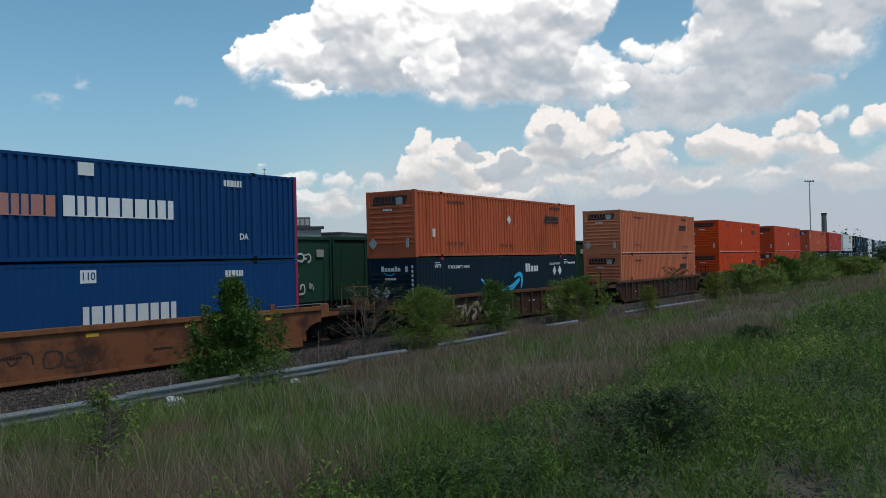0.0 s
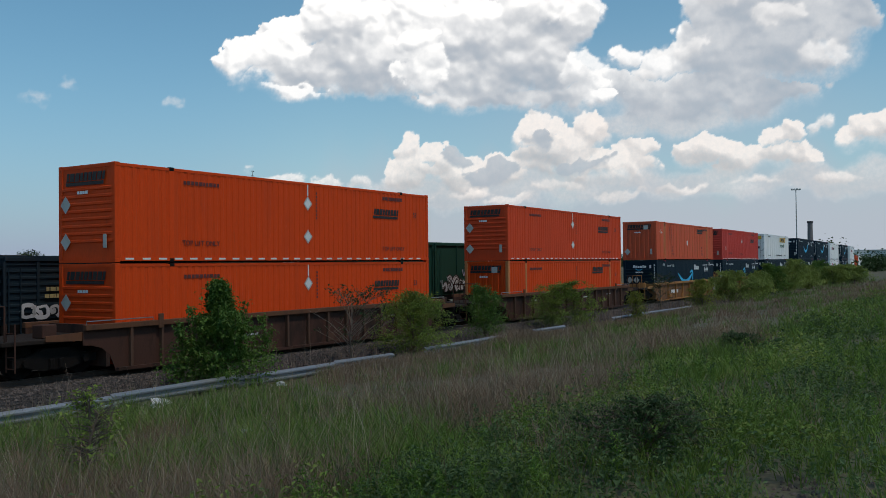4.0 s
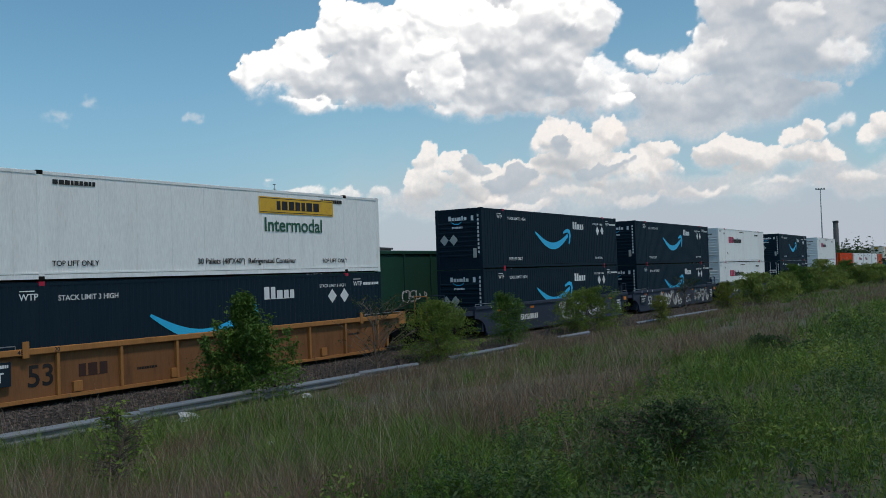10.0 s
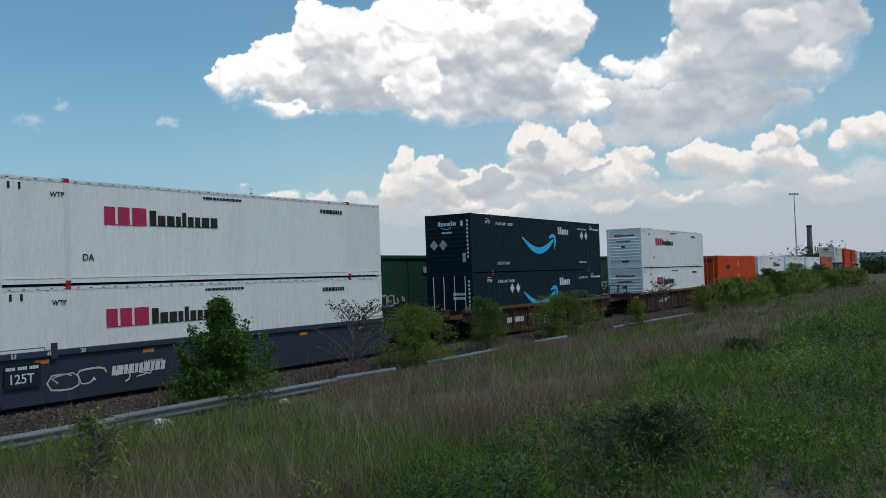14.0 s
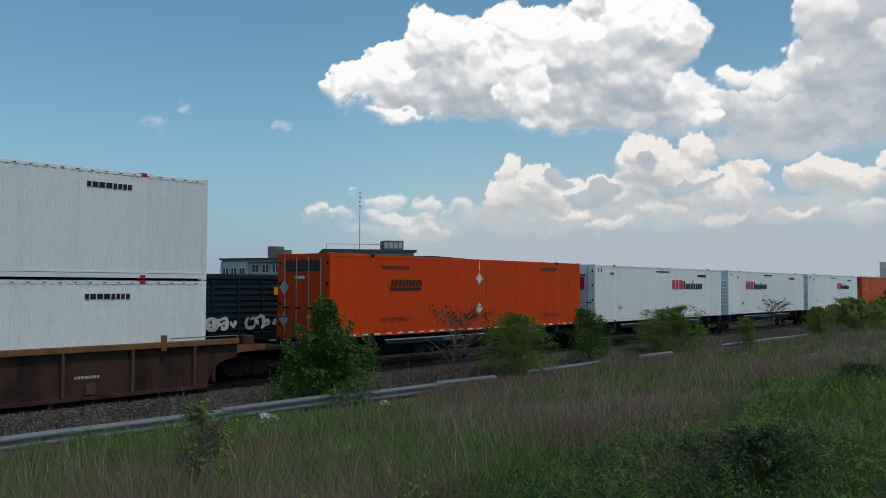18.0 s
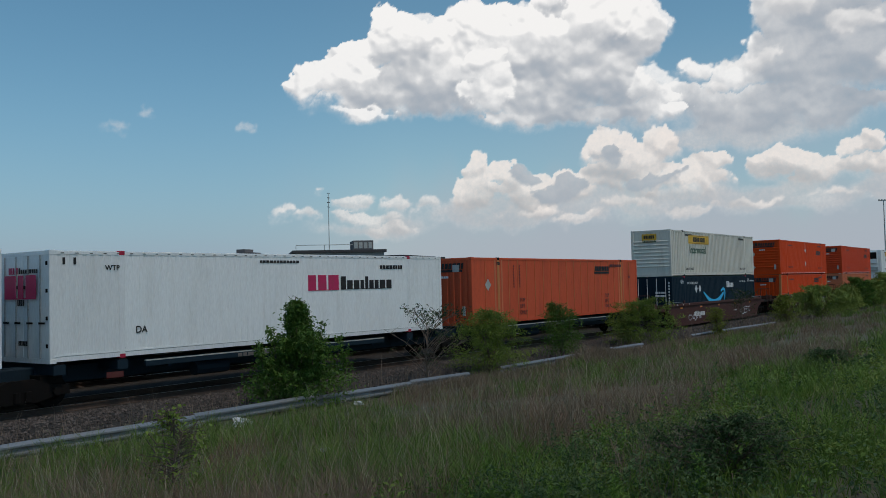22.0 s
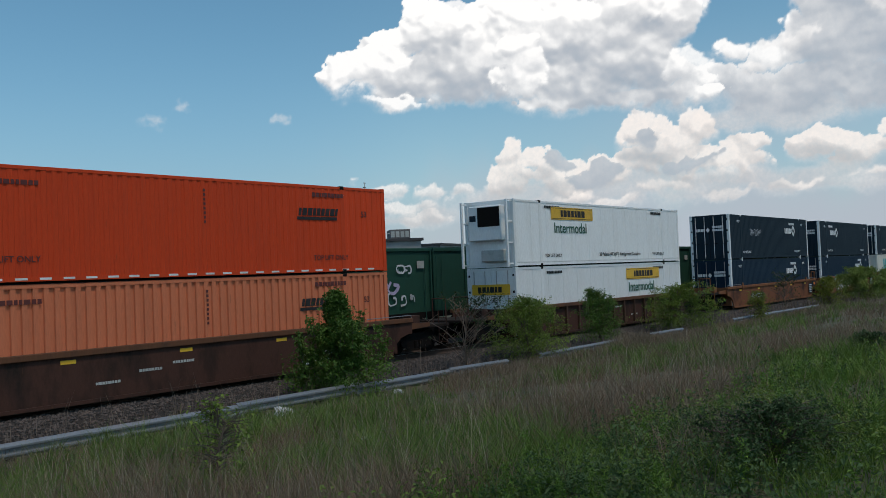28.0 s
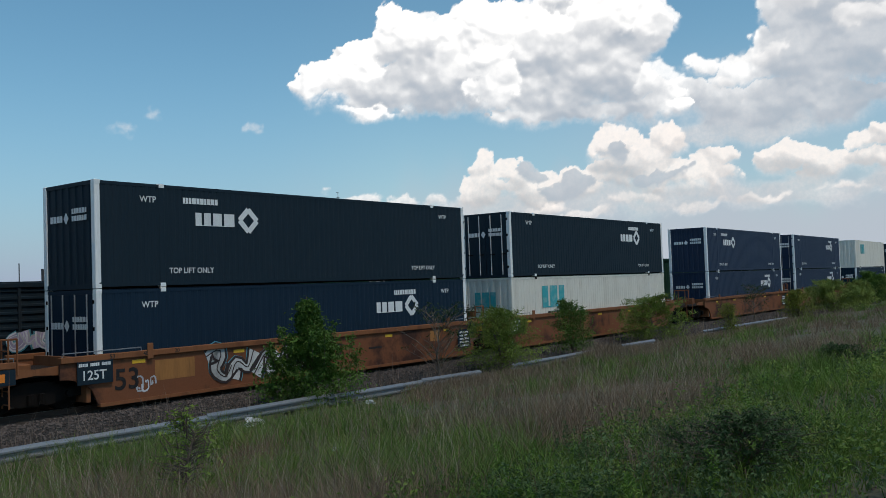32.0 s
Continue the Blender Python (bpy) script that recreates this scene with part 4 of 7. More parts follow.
        for sy in (-1, 1):
            part("guard_frame", Shape().chamfer(-HL - 0.42, sy * 1.18 - 0.05, 0.0, -HL - 0.32, sy * 1.18 + 0.05, HIGH - 0.02, 0.012), WHITE, c, key=key(("guard", sy)))
            for z in (0.1, 1.0, 1.9, HIGH - 0.12):
                part("guard_bar", Shape().box(-HL - 0.33, sy * 1.18 - 0.03, z, -HL + 0.03, sy * 1.18 + 0.03, z + 0.06), WHITE, c, key=key(("gbar", sy, z)))
        part("battery_box", Shape().chamfer(-HL - 0.25, -0.9, 0.25, -HL + 0.019, 0.3, 0.75, 0.03), GREY_MARK, c, key=key("bbox"))
    return c


def side_mark(c, name, shape, material, x, z, key=None, label="", out=0.0):
    """Puts a mark on the near side, x metres from the near end."""
    return part(name, shape, material, c, label, m=pose(x - HL, FACE - out, z), key=key)


def side_words(c, text, size, material, x, z):
    me = words(text, size)
    me.materials.append(material)
    return part("lettering", me, material, c, m=pose(x - HL, FACE - 0.002, z, 90, 0, 0))


def end_mark(c, name, shape, material, y, z, key=None, label="", out=0.0):
    """Puts a mark on the near end; y runs from its far edge to its near edge."""
    return part(name, shape, material, c, label, m=pose(-HL - 0.016 - out, HW - y, z, 0, 0, -90), key=key)


def plate(w, h):
    return Shape().box(0, -0.004, -h / 2, w, 0, h / 2)


def stacked_words(c, x, z, size, material):
    """TOP LIFT ONLY in three lines."""
    for k, text in enumerate(("TOP", "LIFT", "ONLY")):
        side_words(c, text, size, material, x, z - 1.15 * size * k)


def marks_orange(c, i, dia=2, dashes=True, logo_x=12.3, logo_z=1.95, words_low=True, plated=False, ribbed=False):
    side_mark(c, "name_block", bars(1, 9, 1.72, 0.24, 0.18), BLACK_MARK, logo_x, logo_z + 0.04, "or_name", "black name bars")
    side_mark(c, "underline", plate(1.72, 0.1), BLACK_MARK, logo_x - 0.05, logo_z - 0.17, "or_under")
    for z in ((2.1, 0.9)[:dia] if dia == 2 else (1.8,) * dia):
        side_mark(c, "placard", DIAMOND, GREY_MARK, 8.3, z, "diamond", "pale diamond placard")
        side_mark(c, "placard_sheet", Shape().prism([(-0.17, 0), (0, -0.185), (0.17, 0), (0, 0.185)], -0.005, -0.0035), WHITE_MARK, 8.3, z, "diamond_in")
    if dia == 2:
        side_mark(c, "reflector_strip", plate(0.06, 0.4), WHITE_MARK, 8.27, 2.58, "or_strip")
    if dashes:
        for k in range(26):
            side_mark(c, "reflector", plate(0.3, 0.055), WHITE_MARK, 0.35 + 0.6 * k, 0.1, "or_dash")
    if ribbed:
        for x in (3.75, 12.25):
            stacked_words(c, x, 0.98, 0.24, DARKRED_MARK)
        if i:
            side_mark(c, "placard", DIAMOND, GREY_MARK, 1.2, 1.7, "diamond", "worn diamond placard")
        else:
            side_mark(c, "paper_sheet", Shape().prism([(-0.12, -0.22), (0.2, -0.14), (0.12, 0.22), (-0.2, 0.14)], -0.004, 0), WHITE_MARK, 8.1, 1.35, "or_sheet", "white paper sheet")
        for x, z in () if i else ((1.0, 2.2), (1.22, 2.05), (0.82, 2.05)):
            side_mark(c, "sticker", plate(0.13, 0.13), WHITE_MARK, x, z, "or_sticker")
        side_mark(c, "lift_label", bars(40, 3, 0.3, 0.14), BLACK_MARK, 1.9, 2.62, "or_wtp")
    elif words_low:
        side_words(c, "TOP LIFT ONLY", 0.22, DARKRED_MARK, 2.45, 0.58)
        side_words(c, "TOP LIFT ONLY", 0.22, DARKRED_MARK, 7.3 if dia == 1 else 12.9, 0.5)
    side_mark(c, "number_block", bars(2, 10, 1.4, 0.14), DARKRED_MARK, 12.9, 2.55, "or_num")
    if not ribbed:
        side_mark(c, "number_block", bars(3, 10, 1.5, 0.12), DARKRED_MARK, 2.5, 2.45, "or_num2")
    for k in range(8):  # upright rows of unreadable figures
        for x in ((3.25, 3.75) if ribbed else (8.75,)):
            side_mark(c, "figure_block", plate(0.07, 0.08), DARKRED_MARK, x, 2.5 - 0.13 * k, "or_fig")
    if dia == 1:
        side_mark(c, "data_plate", plate(0.22, 0.36), CREAM, 1.3, 1.05, "or_data", "pale data plate")
    side_words(c, "53", 0.28, DARKRED_MARK, 15.1, 1.95)
    end_mark(c, "name_block", bars(1, 9, 1.8, 0.25, 0.18), BLACK_MARK, 0.38, 2.52, "or_endname", "black name bars")
    end_mark(c, "underline", plate(1.75, 0.1), BLACK_MARK, 0.36, 2.32, "or_endunder")
    end_mark(c, "number_block", bars(5, 4, 0.5, 0.09), WHITE_MARK, 0.9, 2.06, "or_endnum")
    for z in ((1.72, 0.62) if dia == 2 else (0.62,)):
        end_mark(c, "placard", DIAMOND, GREY_MARK, 0.35, z, "diamond")
    end_mark(c, "document_box", Shape().chamfer(0, -0.03, -0.2, 0.15, 0.0, 0.2, 0.01), GREY_MARK, 2.1, 0.62, "docbox")
    if plated:
        end_mark(c, "patch", plate(0.34, 0.3), GREY_MARK, 1.62, 2.42, "patch", out=0.006)


def marks_amazon(c, i, doors=False):
    side_mark(c, "curved_arrow", smile(), CYAN_MARK, 0, 0, "smile", "pale blue curved arrow")
    side_mark(c, "name_block", bars(4, 5, 1.5, 0.42, 0, True), WHITE_MARK, 9.95, 2.28, "am_name", "white name bars")
    side_words(c, "STACK LIMIT 3 HIGH", 0.2, WHITE_MARK, 2.5, 2.43)
    side_words(c, "STACK LIMIT 3 HIGH", 0.155, WHITE_MARK, 12.72, 2.43)
    side_words(c, "TOP LIFT ONLY", 0.2, WHITE_MARK, 2.52, 0.44)
    side_words(c, "TOP LIFT ONLY", 0.17, WHITE_MARK, 12.9, 0.45)
    side_words(c, "WTP", 0.24, WHITE_MARK, 1.42, 2.48)
    side_words(c, "WTP", 0.24, WHITE_MARK, 14.62, 2.46)
    for x in (1.42, 14.62):
        side_mark(c, "overline", plate(0.42, 0.03), WHITE_MARK, x, 2.64, "am_over")
    side_mark(c, "number_block", bars(6, 9, 0.95, 0.1), WHITE_MARK, 15.2, 2.46, "am_num")
    for k in range(10):  # an upright row of unreadable figures on the corner
        end_mark(c, "figure_block", plate(0.09, 0.12), WHITE_MARK, 2.36, 2.5 - 0.19 * k, "am_fig", out=0.012)
    for x in ((4.06, 4.73) if doors else (13.4, 14.08)):
        side_mark(c, "placard", DIAMOND, WHITE_MARK, x, 2.06, "diamond_w", "white diamond placard")
    if doors:
        for k in range(2):
            end_mark(c, "number_block", bars(7 + k, 6, 0.7, 0.12), WHITE_MARK, 1.5, 1.9 - 0.2 * k, ("am_dn", k), out=0.02)
        for k in range(5):
            end_mark(c, "number_block", bars(17 + k, 7, 0.7, 0.08), WHITE_MARK, 1.5, 0.9 - 0.14 * k, ("am_dm", k), out=0.02)
        for y in (0.4, 0.85):
            end_mark(c, "placard", DIAMOND, GREY_MARK, y, 1.0, "diamond", out=0.03)
    else:
        end_mark(c, "name_block", bars(9, 6, 1.05, 0.22, 0, True), WHITE_MARK, 0.75, 2.42, "am_endname", "white name bars")
        end_mark(c, "small_arc", ribbon([(0.0, 0.05), (0.2, -0.05), (0.42, -0.06), (0.6, 0.04)], [0.02, 0.05, 0.05, 0.03]), CYAN_MARK, 0.9, 2.2, "am_arc")
        end_mark(c, "number_block", bars(10, 8, 0.6, 0.09), WHITE_MARK, 0.95, 1.98, "am_endnum")
        for y in (0.5, 1.02):
            end_mark(c, "placard", DIAMOND, GREY_MARK, y, 1.4, "diamond", "pale diamond placard")
        end_mark(c, "badge", plate(0.14, 0.24), WHITE_MARK, 2.02, 2.4, "badge")
        end_mark(c, "document_box", Shape().chamfer(0, -0.03, -0.22, 0.18, 0.0, 0.22, 0.01), GREY_MARK, 2.1, 0.75, "docbox2")


def marks_xpo(c, i, late=False):
    x = 8.95 if late else 3.2
    side_mark(c, "name_block", bars(11, 3, 1.55, 0.52), MAGENTA_MARK, x, 1.92, "xp_a", "crimson name bars")
    side_mark(c, "name_block", bars(12, 9, 2.75, 0.46, 0, True), BLACK_MARK, x + 1.58, 1.9, "xp_b", "black name bars")
    side_words(c, "WTP", 0.2, BLACK_MARK, 1.55, 2.42)
    side_words(c, "DA", 0.26, BLACK_MARK, 2.5 if not late else 2.45, 0.73)
    side_mark(c, "number_block", bars(13, 8, 1.3, 0.14), BLACK_MARK, 12.6, 2.45, "xp_n")
    side_mark(c, "number_block", bars(14, 12, 1.7, 0.08), BLACK_MARK, 6.9, 2.62, "xp_m")
    for k in range(2):
        side_mark(c, "small_bar", plate(0.07, 0.18), BLACK_MARK, 0.35 + 0.3 * k, 2.6, "xp_s")
    end_mark(c, "name_block", bars(15, 3, 0.5, 0.17), MAGENTA_MARK, 0.6, 2.38, "xp_ea", out=0.012)
    end_mark(c, "name_block", bars(16, 9, 0.95, 0.15, 0, True), BLACK_MARK, 1.12, 2.38, "xp_eb", out=0.012)
    end_mark(c, "number_block", bars(17, 9, 1.1, 0.09), BLACK_MARK, 0.7, 1.95, "xp_ec", out=0.012)
    end_mark(c, "number_block", bars(18, 4, 0.35, 0.16), BLACK_MARK, 1.05, 1.55, "xp_ed", out=0.012)
    end_mark(c, "number_block", bars(19, 7, 0.5, 0.12), BLACK_MARK, 1.1, 0.5, "xp_ee", out=0.012)


def big_end_name(c):
    end_mark(c, "name_block", bars(15, 3, 1.7, 0.62), MAGENTA_MARK, 0.4, 1.95, "xp_big", "crimson name bars", out=0.035)


def marks_hunt(c, i, far=False, small_end=True, text=False, wide=False):
    x = 9.85 if far else 2.96
    s = side_mark(c, "sign", plate(3.72, 0.56), GOLD_MARK, x, 2.34, "hunt_sign", "yellow sign board")
    part("border", Shape().box(0.05, -0.0075, -0.245, 3.67, -0.0045, -0.225).box(0.05, -0.0075, 0.225, 3.67, -0.0045, 0.245), BLACK_MARK, s, key="hunt_b")
    part("name_block", bars(21, 7, 2.2, 0.3), BLACK_MARK, s, m=pose(0.8, -0.005, 0.0), key="hunt_n")
    side_words(c, "Intermodal", 0.66, DKGREEN_MARK, x + 0.2, 1.66)
    side_words(c, "TOP LIFT ONLY", 0.2, BLACK_MARK, 2.35, 0.44)
    side_words(c, "TOP LIFT ONLY", 0.2, BLACK_MARK, 12.9, 0.44)
    side_mark(c, "number_block", bars(22, 9, 1.2, 0.13), BLACK_MARK, 12.9, 2.6, "hunt_num")
    side_mark(c, "number_block", bars(23, 9, 1.3, 0.12), BLACK_MARK, 2.4, 2.6, "hunt_num2")
    if text:
        side_words(c, '30 Pallets (48"X40")  Refrigerated Container', 0.24, BLACK_MARK, 7.2, 0.46)
    if small_end:
        big = text or wide
        e = end_mark(c, "sign", plate(2.0 if big else 0.95, 0.45 if wide else 0.38), GOLD_MARK, 0.3 if big else 0.75, 1.95 if wide else 2.45, ("hunt_end", text, wide), "yellow sign board", out=0.04)
        part("name_block", bars(24, 6, 1.3 if big else 0.7, 0.24 if wide else 0.2), BLACK_MARK, e, m=pose(0.3 if big else 0.12, -0.005, 0), key=("hunt_en", text, wide))
        for k in range(4 if text else 0):
            end_mark(c, "vent", plate(0.22, 0.24), BLACKISH, 0.32 + 0.52 * k, 1.35, "hunt_vent", out=0.04)
        if not big:
            end_mark(c, "name_block", bars(25, 10, 0.9, 0.12, 0, True), DKGREEN_MARK, 0.78, 2.18, "hunt_ei", out=0.02)


def marks_umax(c, i, early=True, doors=False, tagg=False):
    x = 3.15 if early else 10.85
    side_mark(c, "name_block", bars(31, 4, 1.5, 0.38), WHITE_MARK, x, 1.93, "um_n", "white name bars")
    ring = Shape()
    for k in range(4):
        a = ribbon([(0.34 * math.cos(1.5708 * k), 0.34 * math.sin(1.5708 * k)), (0.34 * math.cos(1.5708 * (k + 1)), 0.34 * math.sin(1.5708 * (k + 1)))], [0.17, 0.17])
        ring.add(a.v, a.f)
    side_mark(c, "knot_badge", ring, WHITE_MARK, x + 1.98, 1.95, "um_k", "white knot badge")
    side_mark(c, "number_block", bars(32, 10, 1.25, 0.17), WHITE_MARK, x - 0.4 if early else x + 1.0, 2.45, "um_num")
    side_words(c, "TOP LIFT ONLY", 0.22, WHITE_MARK, 2.25, 0.44)
    side_words(c, "TOP LIFT ONLY", 0.2, WHITE_MARK, 12.9, 0.44)
    side_words(c, "WTP", 0.24, WHITE_MARK, 1.35, 2.42)
    side_words(c, "WTP", 0.22, WHITE_MARK, 14.65, 2.42)
    if tagg:
        spray("graffiti", scrawl(5, 2.1, 0.7, 11, 0.03), SPRAY_A, c, "scrawled white spray paint", m=pose(3.75 - HL, FACE, 1.4))
    o = 0.03 if doors else 0.0
    end_mark(c, "name_block", bars(33, 4, 0.65, 0.18), WHITE_MARK, 0.4, 1.92, "um_en", out=o)
    end_mark(c, "knot_badge", Shape().prism([(-0.13, 0), (0, -0.16), (0.13, 0), (0, 0.16)], -0.003, 0), WHITE_MARK, 1.22, 1.92, "um_ek", out=o)
    for k in range(2):
        end_mark(c, "number_block", bars(34 + k, 6, 0.75, 0.14), WHITE_MARK, 1.5, 2.1 - 0.2 * k, ("um_ed", k), out=o)


# ---- rail cars
def truck(parent, x, shade):
    """A two-axle truck: side frames, springs, wheels."""
    t = part("truck", Shape().chamfer(x - 0.25, -1.0, 0.42, x + 0.25, 1.0, 0.72, 0.03), shade, parent, "cast steel truck with the wells' shade in its near black colour")
    for sy in (-1, 1):
        frame_s = Shape().prism([(x - 1.25, 0.34), (x - 1.25, 0.56), (x - 0.75, 0.62), (x - 0.35, 0.78), (x + 0.35, 0.78), (x + 0.75, 0.62), (x + 1.25, 0.56), (x + 1.25, 0.34), (x + 0.95, 0.34), (x + 0.4, 0.2), (x - 0.4, 0.2), (x - 0.95, 0.34)], sy * 1.0 - 0.07, sy * 1.0 + 0.07)
        part("side_frame", frame_s, shade, t)
        part("spring", Shape().rod((x - 0.14, sy * 1.09, 0.25), (x - 0.14, sy * 1.09, 0.5), 0.09, sides=8).rod((x + 0.14, sy * 1.09, 0.25), (x + 0.14, sy * 1.09, 0.5), 0.09, sides=8), DARKIRON, t)
        for ax in (-0.88, 0.88):
            part("bearing_cap", Shape().rod((x + ax, sy * 1.06, 0.44), (x + ax, sy * 1.16, 0.44), 0.11, sides=8), DARKIRON, t)
            w = Shape().rod((x + ax, sy * 0.69, 0.44), (x + ax, sy * 0.82, 0.44), 0.44, 0.42, sides=20).rod((x + ax, sy * 0.66, 0.44), (x + ax, sy * 0.69, 0.44), 0.465, sides=20)
            part("wheel", w, DARKIRON, t)
    for ax in (-0.88, 0.88):
        part("axle", Shape().rod((x + ax, -0.7, 0.44), (x + ax, 0.7, 0.44), 0.08, sides=8), DARKIRON, t)


def near_ribbed(shade, flush):
    return not flush and shade in (YELLOW, BROWN)


def well_car(shade, ends, label, seed, number=0, scrawls=(), edge=None, rails=None, trucks=(True, True), ribs=None, marks=()):
    """A well car whose trough holds a container; ends gives how far its platforms reach beyond the well on either side."""
    rd = random.Random(seed)
    c = thing("well_car", label, "rail car", "cars of the train")
    edge, rails = edge or (EDGE if shade is BROWN else shade), rails or shade
    rib_paint = RIBRUST if shade is BROWN else shade
    # Yellow cars' recessed wall takes dirtier paint, darkened to deepen the chord's shade.
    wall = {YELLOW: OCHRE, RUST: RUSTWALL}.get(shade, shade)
    flush = shade in (SLATE, MAROON, RUST) or ribs == 0
    ribs = 0 if flush else ribs or (9 if shade is YELLOW else 15)
    skin = -1.403 if flush else -1.3375
    key = lambda n: (n, shade.name, edge.name, ends, ribs)
    W0 = HL + 0.28
    for side in (0, 1):
        turn = pose(0, 0, 0, 0, 0, 180 * side)
        near = side == 0
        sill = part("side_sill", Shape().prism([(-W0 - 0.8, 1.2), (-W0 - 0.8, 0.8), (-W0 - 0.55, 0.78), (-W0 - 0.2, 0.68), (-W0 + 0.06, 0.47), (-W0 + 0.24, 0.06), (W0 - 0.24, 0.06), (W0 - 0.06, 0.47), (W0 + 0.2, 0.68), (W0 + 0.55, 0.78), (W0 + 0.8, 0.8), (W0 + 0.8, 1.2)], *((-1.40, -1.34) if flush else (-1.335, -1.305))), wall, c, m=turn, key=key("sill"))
        part("top_chord", Shape().chamfer(-W0 - 0.8, -1.47, 1.2, W0 + 0.8, -1.31, 1.36, 0.015), edge, c, m=turn, key=key("chord"))
        part("bottom_chord", Shape().box(-W0 + 0.26, -1.45, 0.0, W0 - 0.26, -1.28, 0.09), shade, c, m=turn, key=key("bchord"))
        if near:
            for i in range(ribs):
                x = -7.7 + 15.4 * i / (ribs - 1)
                part("rib", Shape().chamfer(-0.045, -1.455, 0.092, 0.045, -1.336, 1.198, 0.01), rib_paint, c, m=pose(x, 0, 0), key=key("rib"))
            for i in range(3):
                x = rd.uniform(-6, 6)
                part("stencil_block", bars(rd.random(), 8, 0.7, 0.07), GREY_MARK if shade in (BROWN, MAROON, SLATE, OXIDE) else BLACK_MARK, c, m=pose(x, skin, rd.uniform(0.45, 0.95)))
            for i in range(5 if flush else 0):
                part("reflector", plate(0.4, 0.1), ORANGE_MARK if shade in (SLATE, MAROON) else GOLD_MARK, c, m=pose(-7.2 + 3.4 * i, skin - 0.002, 1.08), key=("refl", shade in (SLATE, MAROON)))
    for sx in (-1, 1):
        part("grab_rail", Shape().tube([(sx * (W0 + 0.75), -1.42, 1.36), (sx * (W0 + 0.75), -1.42, 1.45), (sx * (W0 - 1.5), -1.42, 1.45), (sx * (W0 - 1.5), -1.42, 1.36)], [0.016] * 4, 5), ZINC, c, "pale worn grab rail", key=key(("grab", sx)))
        part("tie_bracket", Shape().chamfer(sx * (W0 - 1.75) - 0.09, -1.49, 1.12, sx * (W0 - 1.75) + 0.09, -1.44, 1.55, 0.012), edge, c, key=key(("tie", sx)))
    for k, x in enumerate((-5.2, -2.0, 1.3, 4.6) if near_ribbed(shade, flush) else ()):
        part("sill_bracket", Shape().chamfer(x - 0.14, -1.43, 0.12, x + 0.14, -1.337, 0.4, 0.012), rib_paint, c, key=key(("sillb", k)))
    part("well_floor", Shape().box(-W0 + 0.6, -1.3, 0.04, W0 - 0.6, 1.3, 0.14), DARKIRON, c, key=key("floor"))
    for sx, reach, has in ((-1, ends[0], trucks[0]), (1, ends[1], trucks[1])):
        a, b = sorted((sx * W0, sx * (W0 + reach)))
        e = part("end_platform", Shape().chamfer(a, -1.25, 0.92, b, 1.25, 1.04, 0.02), DECK, c)
        part("centre_sill", Shape().chamfer(a, -0.35, 0.6, b, 0.35, 0.918, 0.03), DARKIRON, c)
        part("bulkhead", Shape().box(sx * W0 - 0.06, -1.33, 0.15, sx * W0 + 0.06, 1.33, 1.3), shade, c)
        part("shear_plate", Shape().prism([(sx * W0, 1.2), (sx * (W0 + min(reach, 1.9)), 1.12), (sx * (W0 + min(reach, 1.9)), 0.98), (sx * (W0 + 0.7), 0.92), (sx * W0, 0.72)][::sx], -1.30, -1.25), edge, c)
        if reach > 2:
            part("coupler", Shape().chamfer(*sorted((sx * (W0 + reach), sx * (W0 + reach + 0.42)))[:1], -0.12, 0.68, sorted((sx * (W0 + reach), sx * (W0 + reach + 0.42)))[1], 0.12, 0.95, 0.02), DARKIRON, c)
            for y in (-1.2, -0.55):
                part("hand_rail", Shape().rod((sx * (W0 + reach - 0.12), y, 1.04), (sx * (W0 + reach - 0.12), y, 1.95), 0.025), rails, c)
            part("hand_rail", Shape().rod((sx * (W0 + reach - 0.12), -1.2, 1.95), (sx * (W0 + reach - 0.12), -0.55, 1.95), 0.025), rails, c)
            for y in (-1.36, -0.98):
                part("ladder_rail", Shape().rod((sx * (W0 + reach - 0.3), y, 0.25), (sx * (W0 + reach - 0.3), y, 1.5), 0.022), rails, c)
            for k in range(4):
                part("ladder_rung", Shape().rod((sx * (W0 + reach - 0.3), -1.36, 0.35 + 0.3 * k), (sx * (W0 + reach - 0.3), -0.98, 0.35 + 0.3 * k), 0.016), rails, c)
            part("brake_box", Shape().chamfer(sx * (W0 + reach * 0.5) - 0.22, -0.95, 1.04, sx * (W0 + reach * 0.5) + 0.22, -0.5, 1.4, 0.02), shade, c)
            truck(c, sx * (W0 + 1.45), DARKIRON)
        elif has:
            part("articulation", Shape().chamfer(*sorted((sx * (W0 + reach - 0.3), sx * (W0 + reach + 0.3)))[:1], -0.3, 0.7, sorted((sx * (W0 + reach - 0.3), sx * (W0 + reach + 0.3)))[1], 0.3, 1.2, 0.03), shade, c)
            part("hand_rail", Shape().rod((sx * (W0 + 0.9), -1.3, 1.04), (sx * (W0 + 0.9), -1.3, 1.9), 0.025).rod((sx * (W0 + 0.9), -1.3, 1.9), (sx * (W0 + 0.3), -1.3, 1.9), 0.025).rod((sx * (W0 + 0.3), -1.3, 1.9), (sx * (W0 + 0.3), -1.3, 1.36), 0.025), rails, c)
            for y in (-1.44, -1.1):
                part("ladder_rail", Shape().rod((sx * (W0 + 0.62), y, 0.25), (sx * (W0 + 0.62), y, 1.9), 0.022), rails, c)
            for k in range(5):
                part("ladder_rung", Shape().rod((sx * (W0 + 0.62), -1.44, 0.35 + 0.32 * k), (sx * (W0 + 0.62), -1.1, 0.35 + 0.32 * k), 0.016), rails, c)
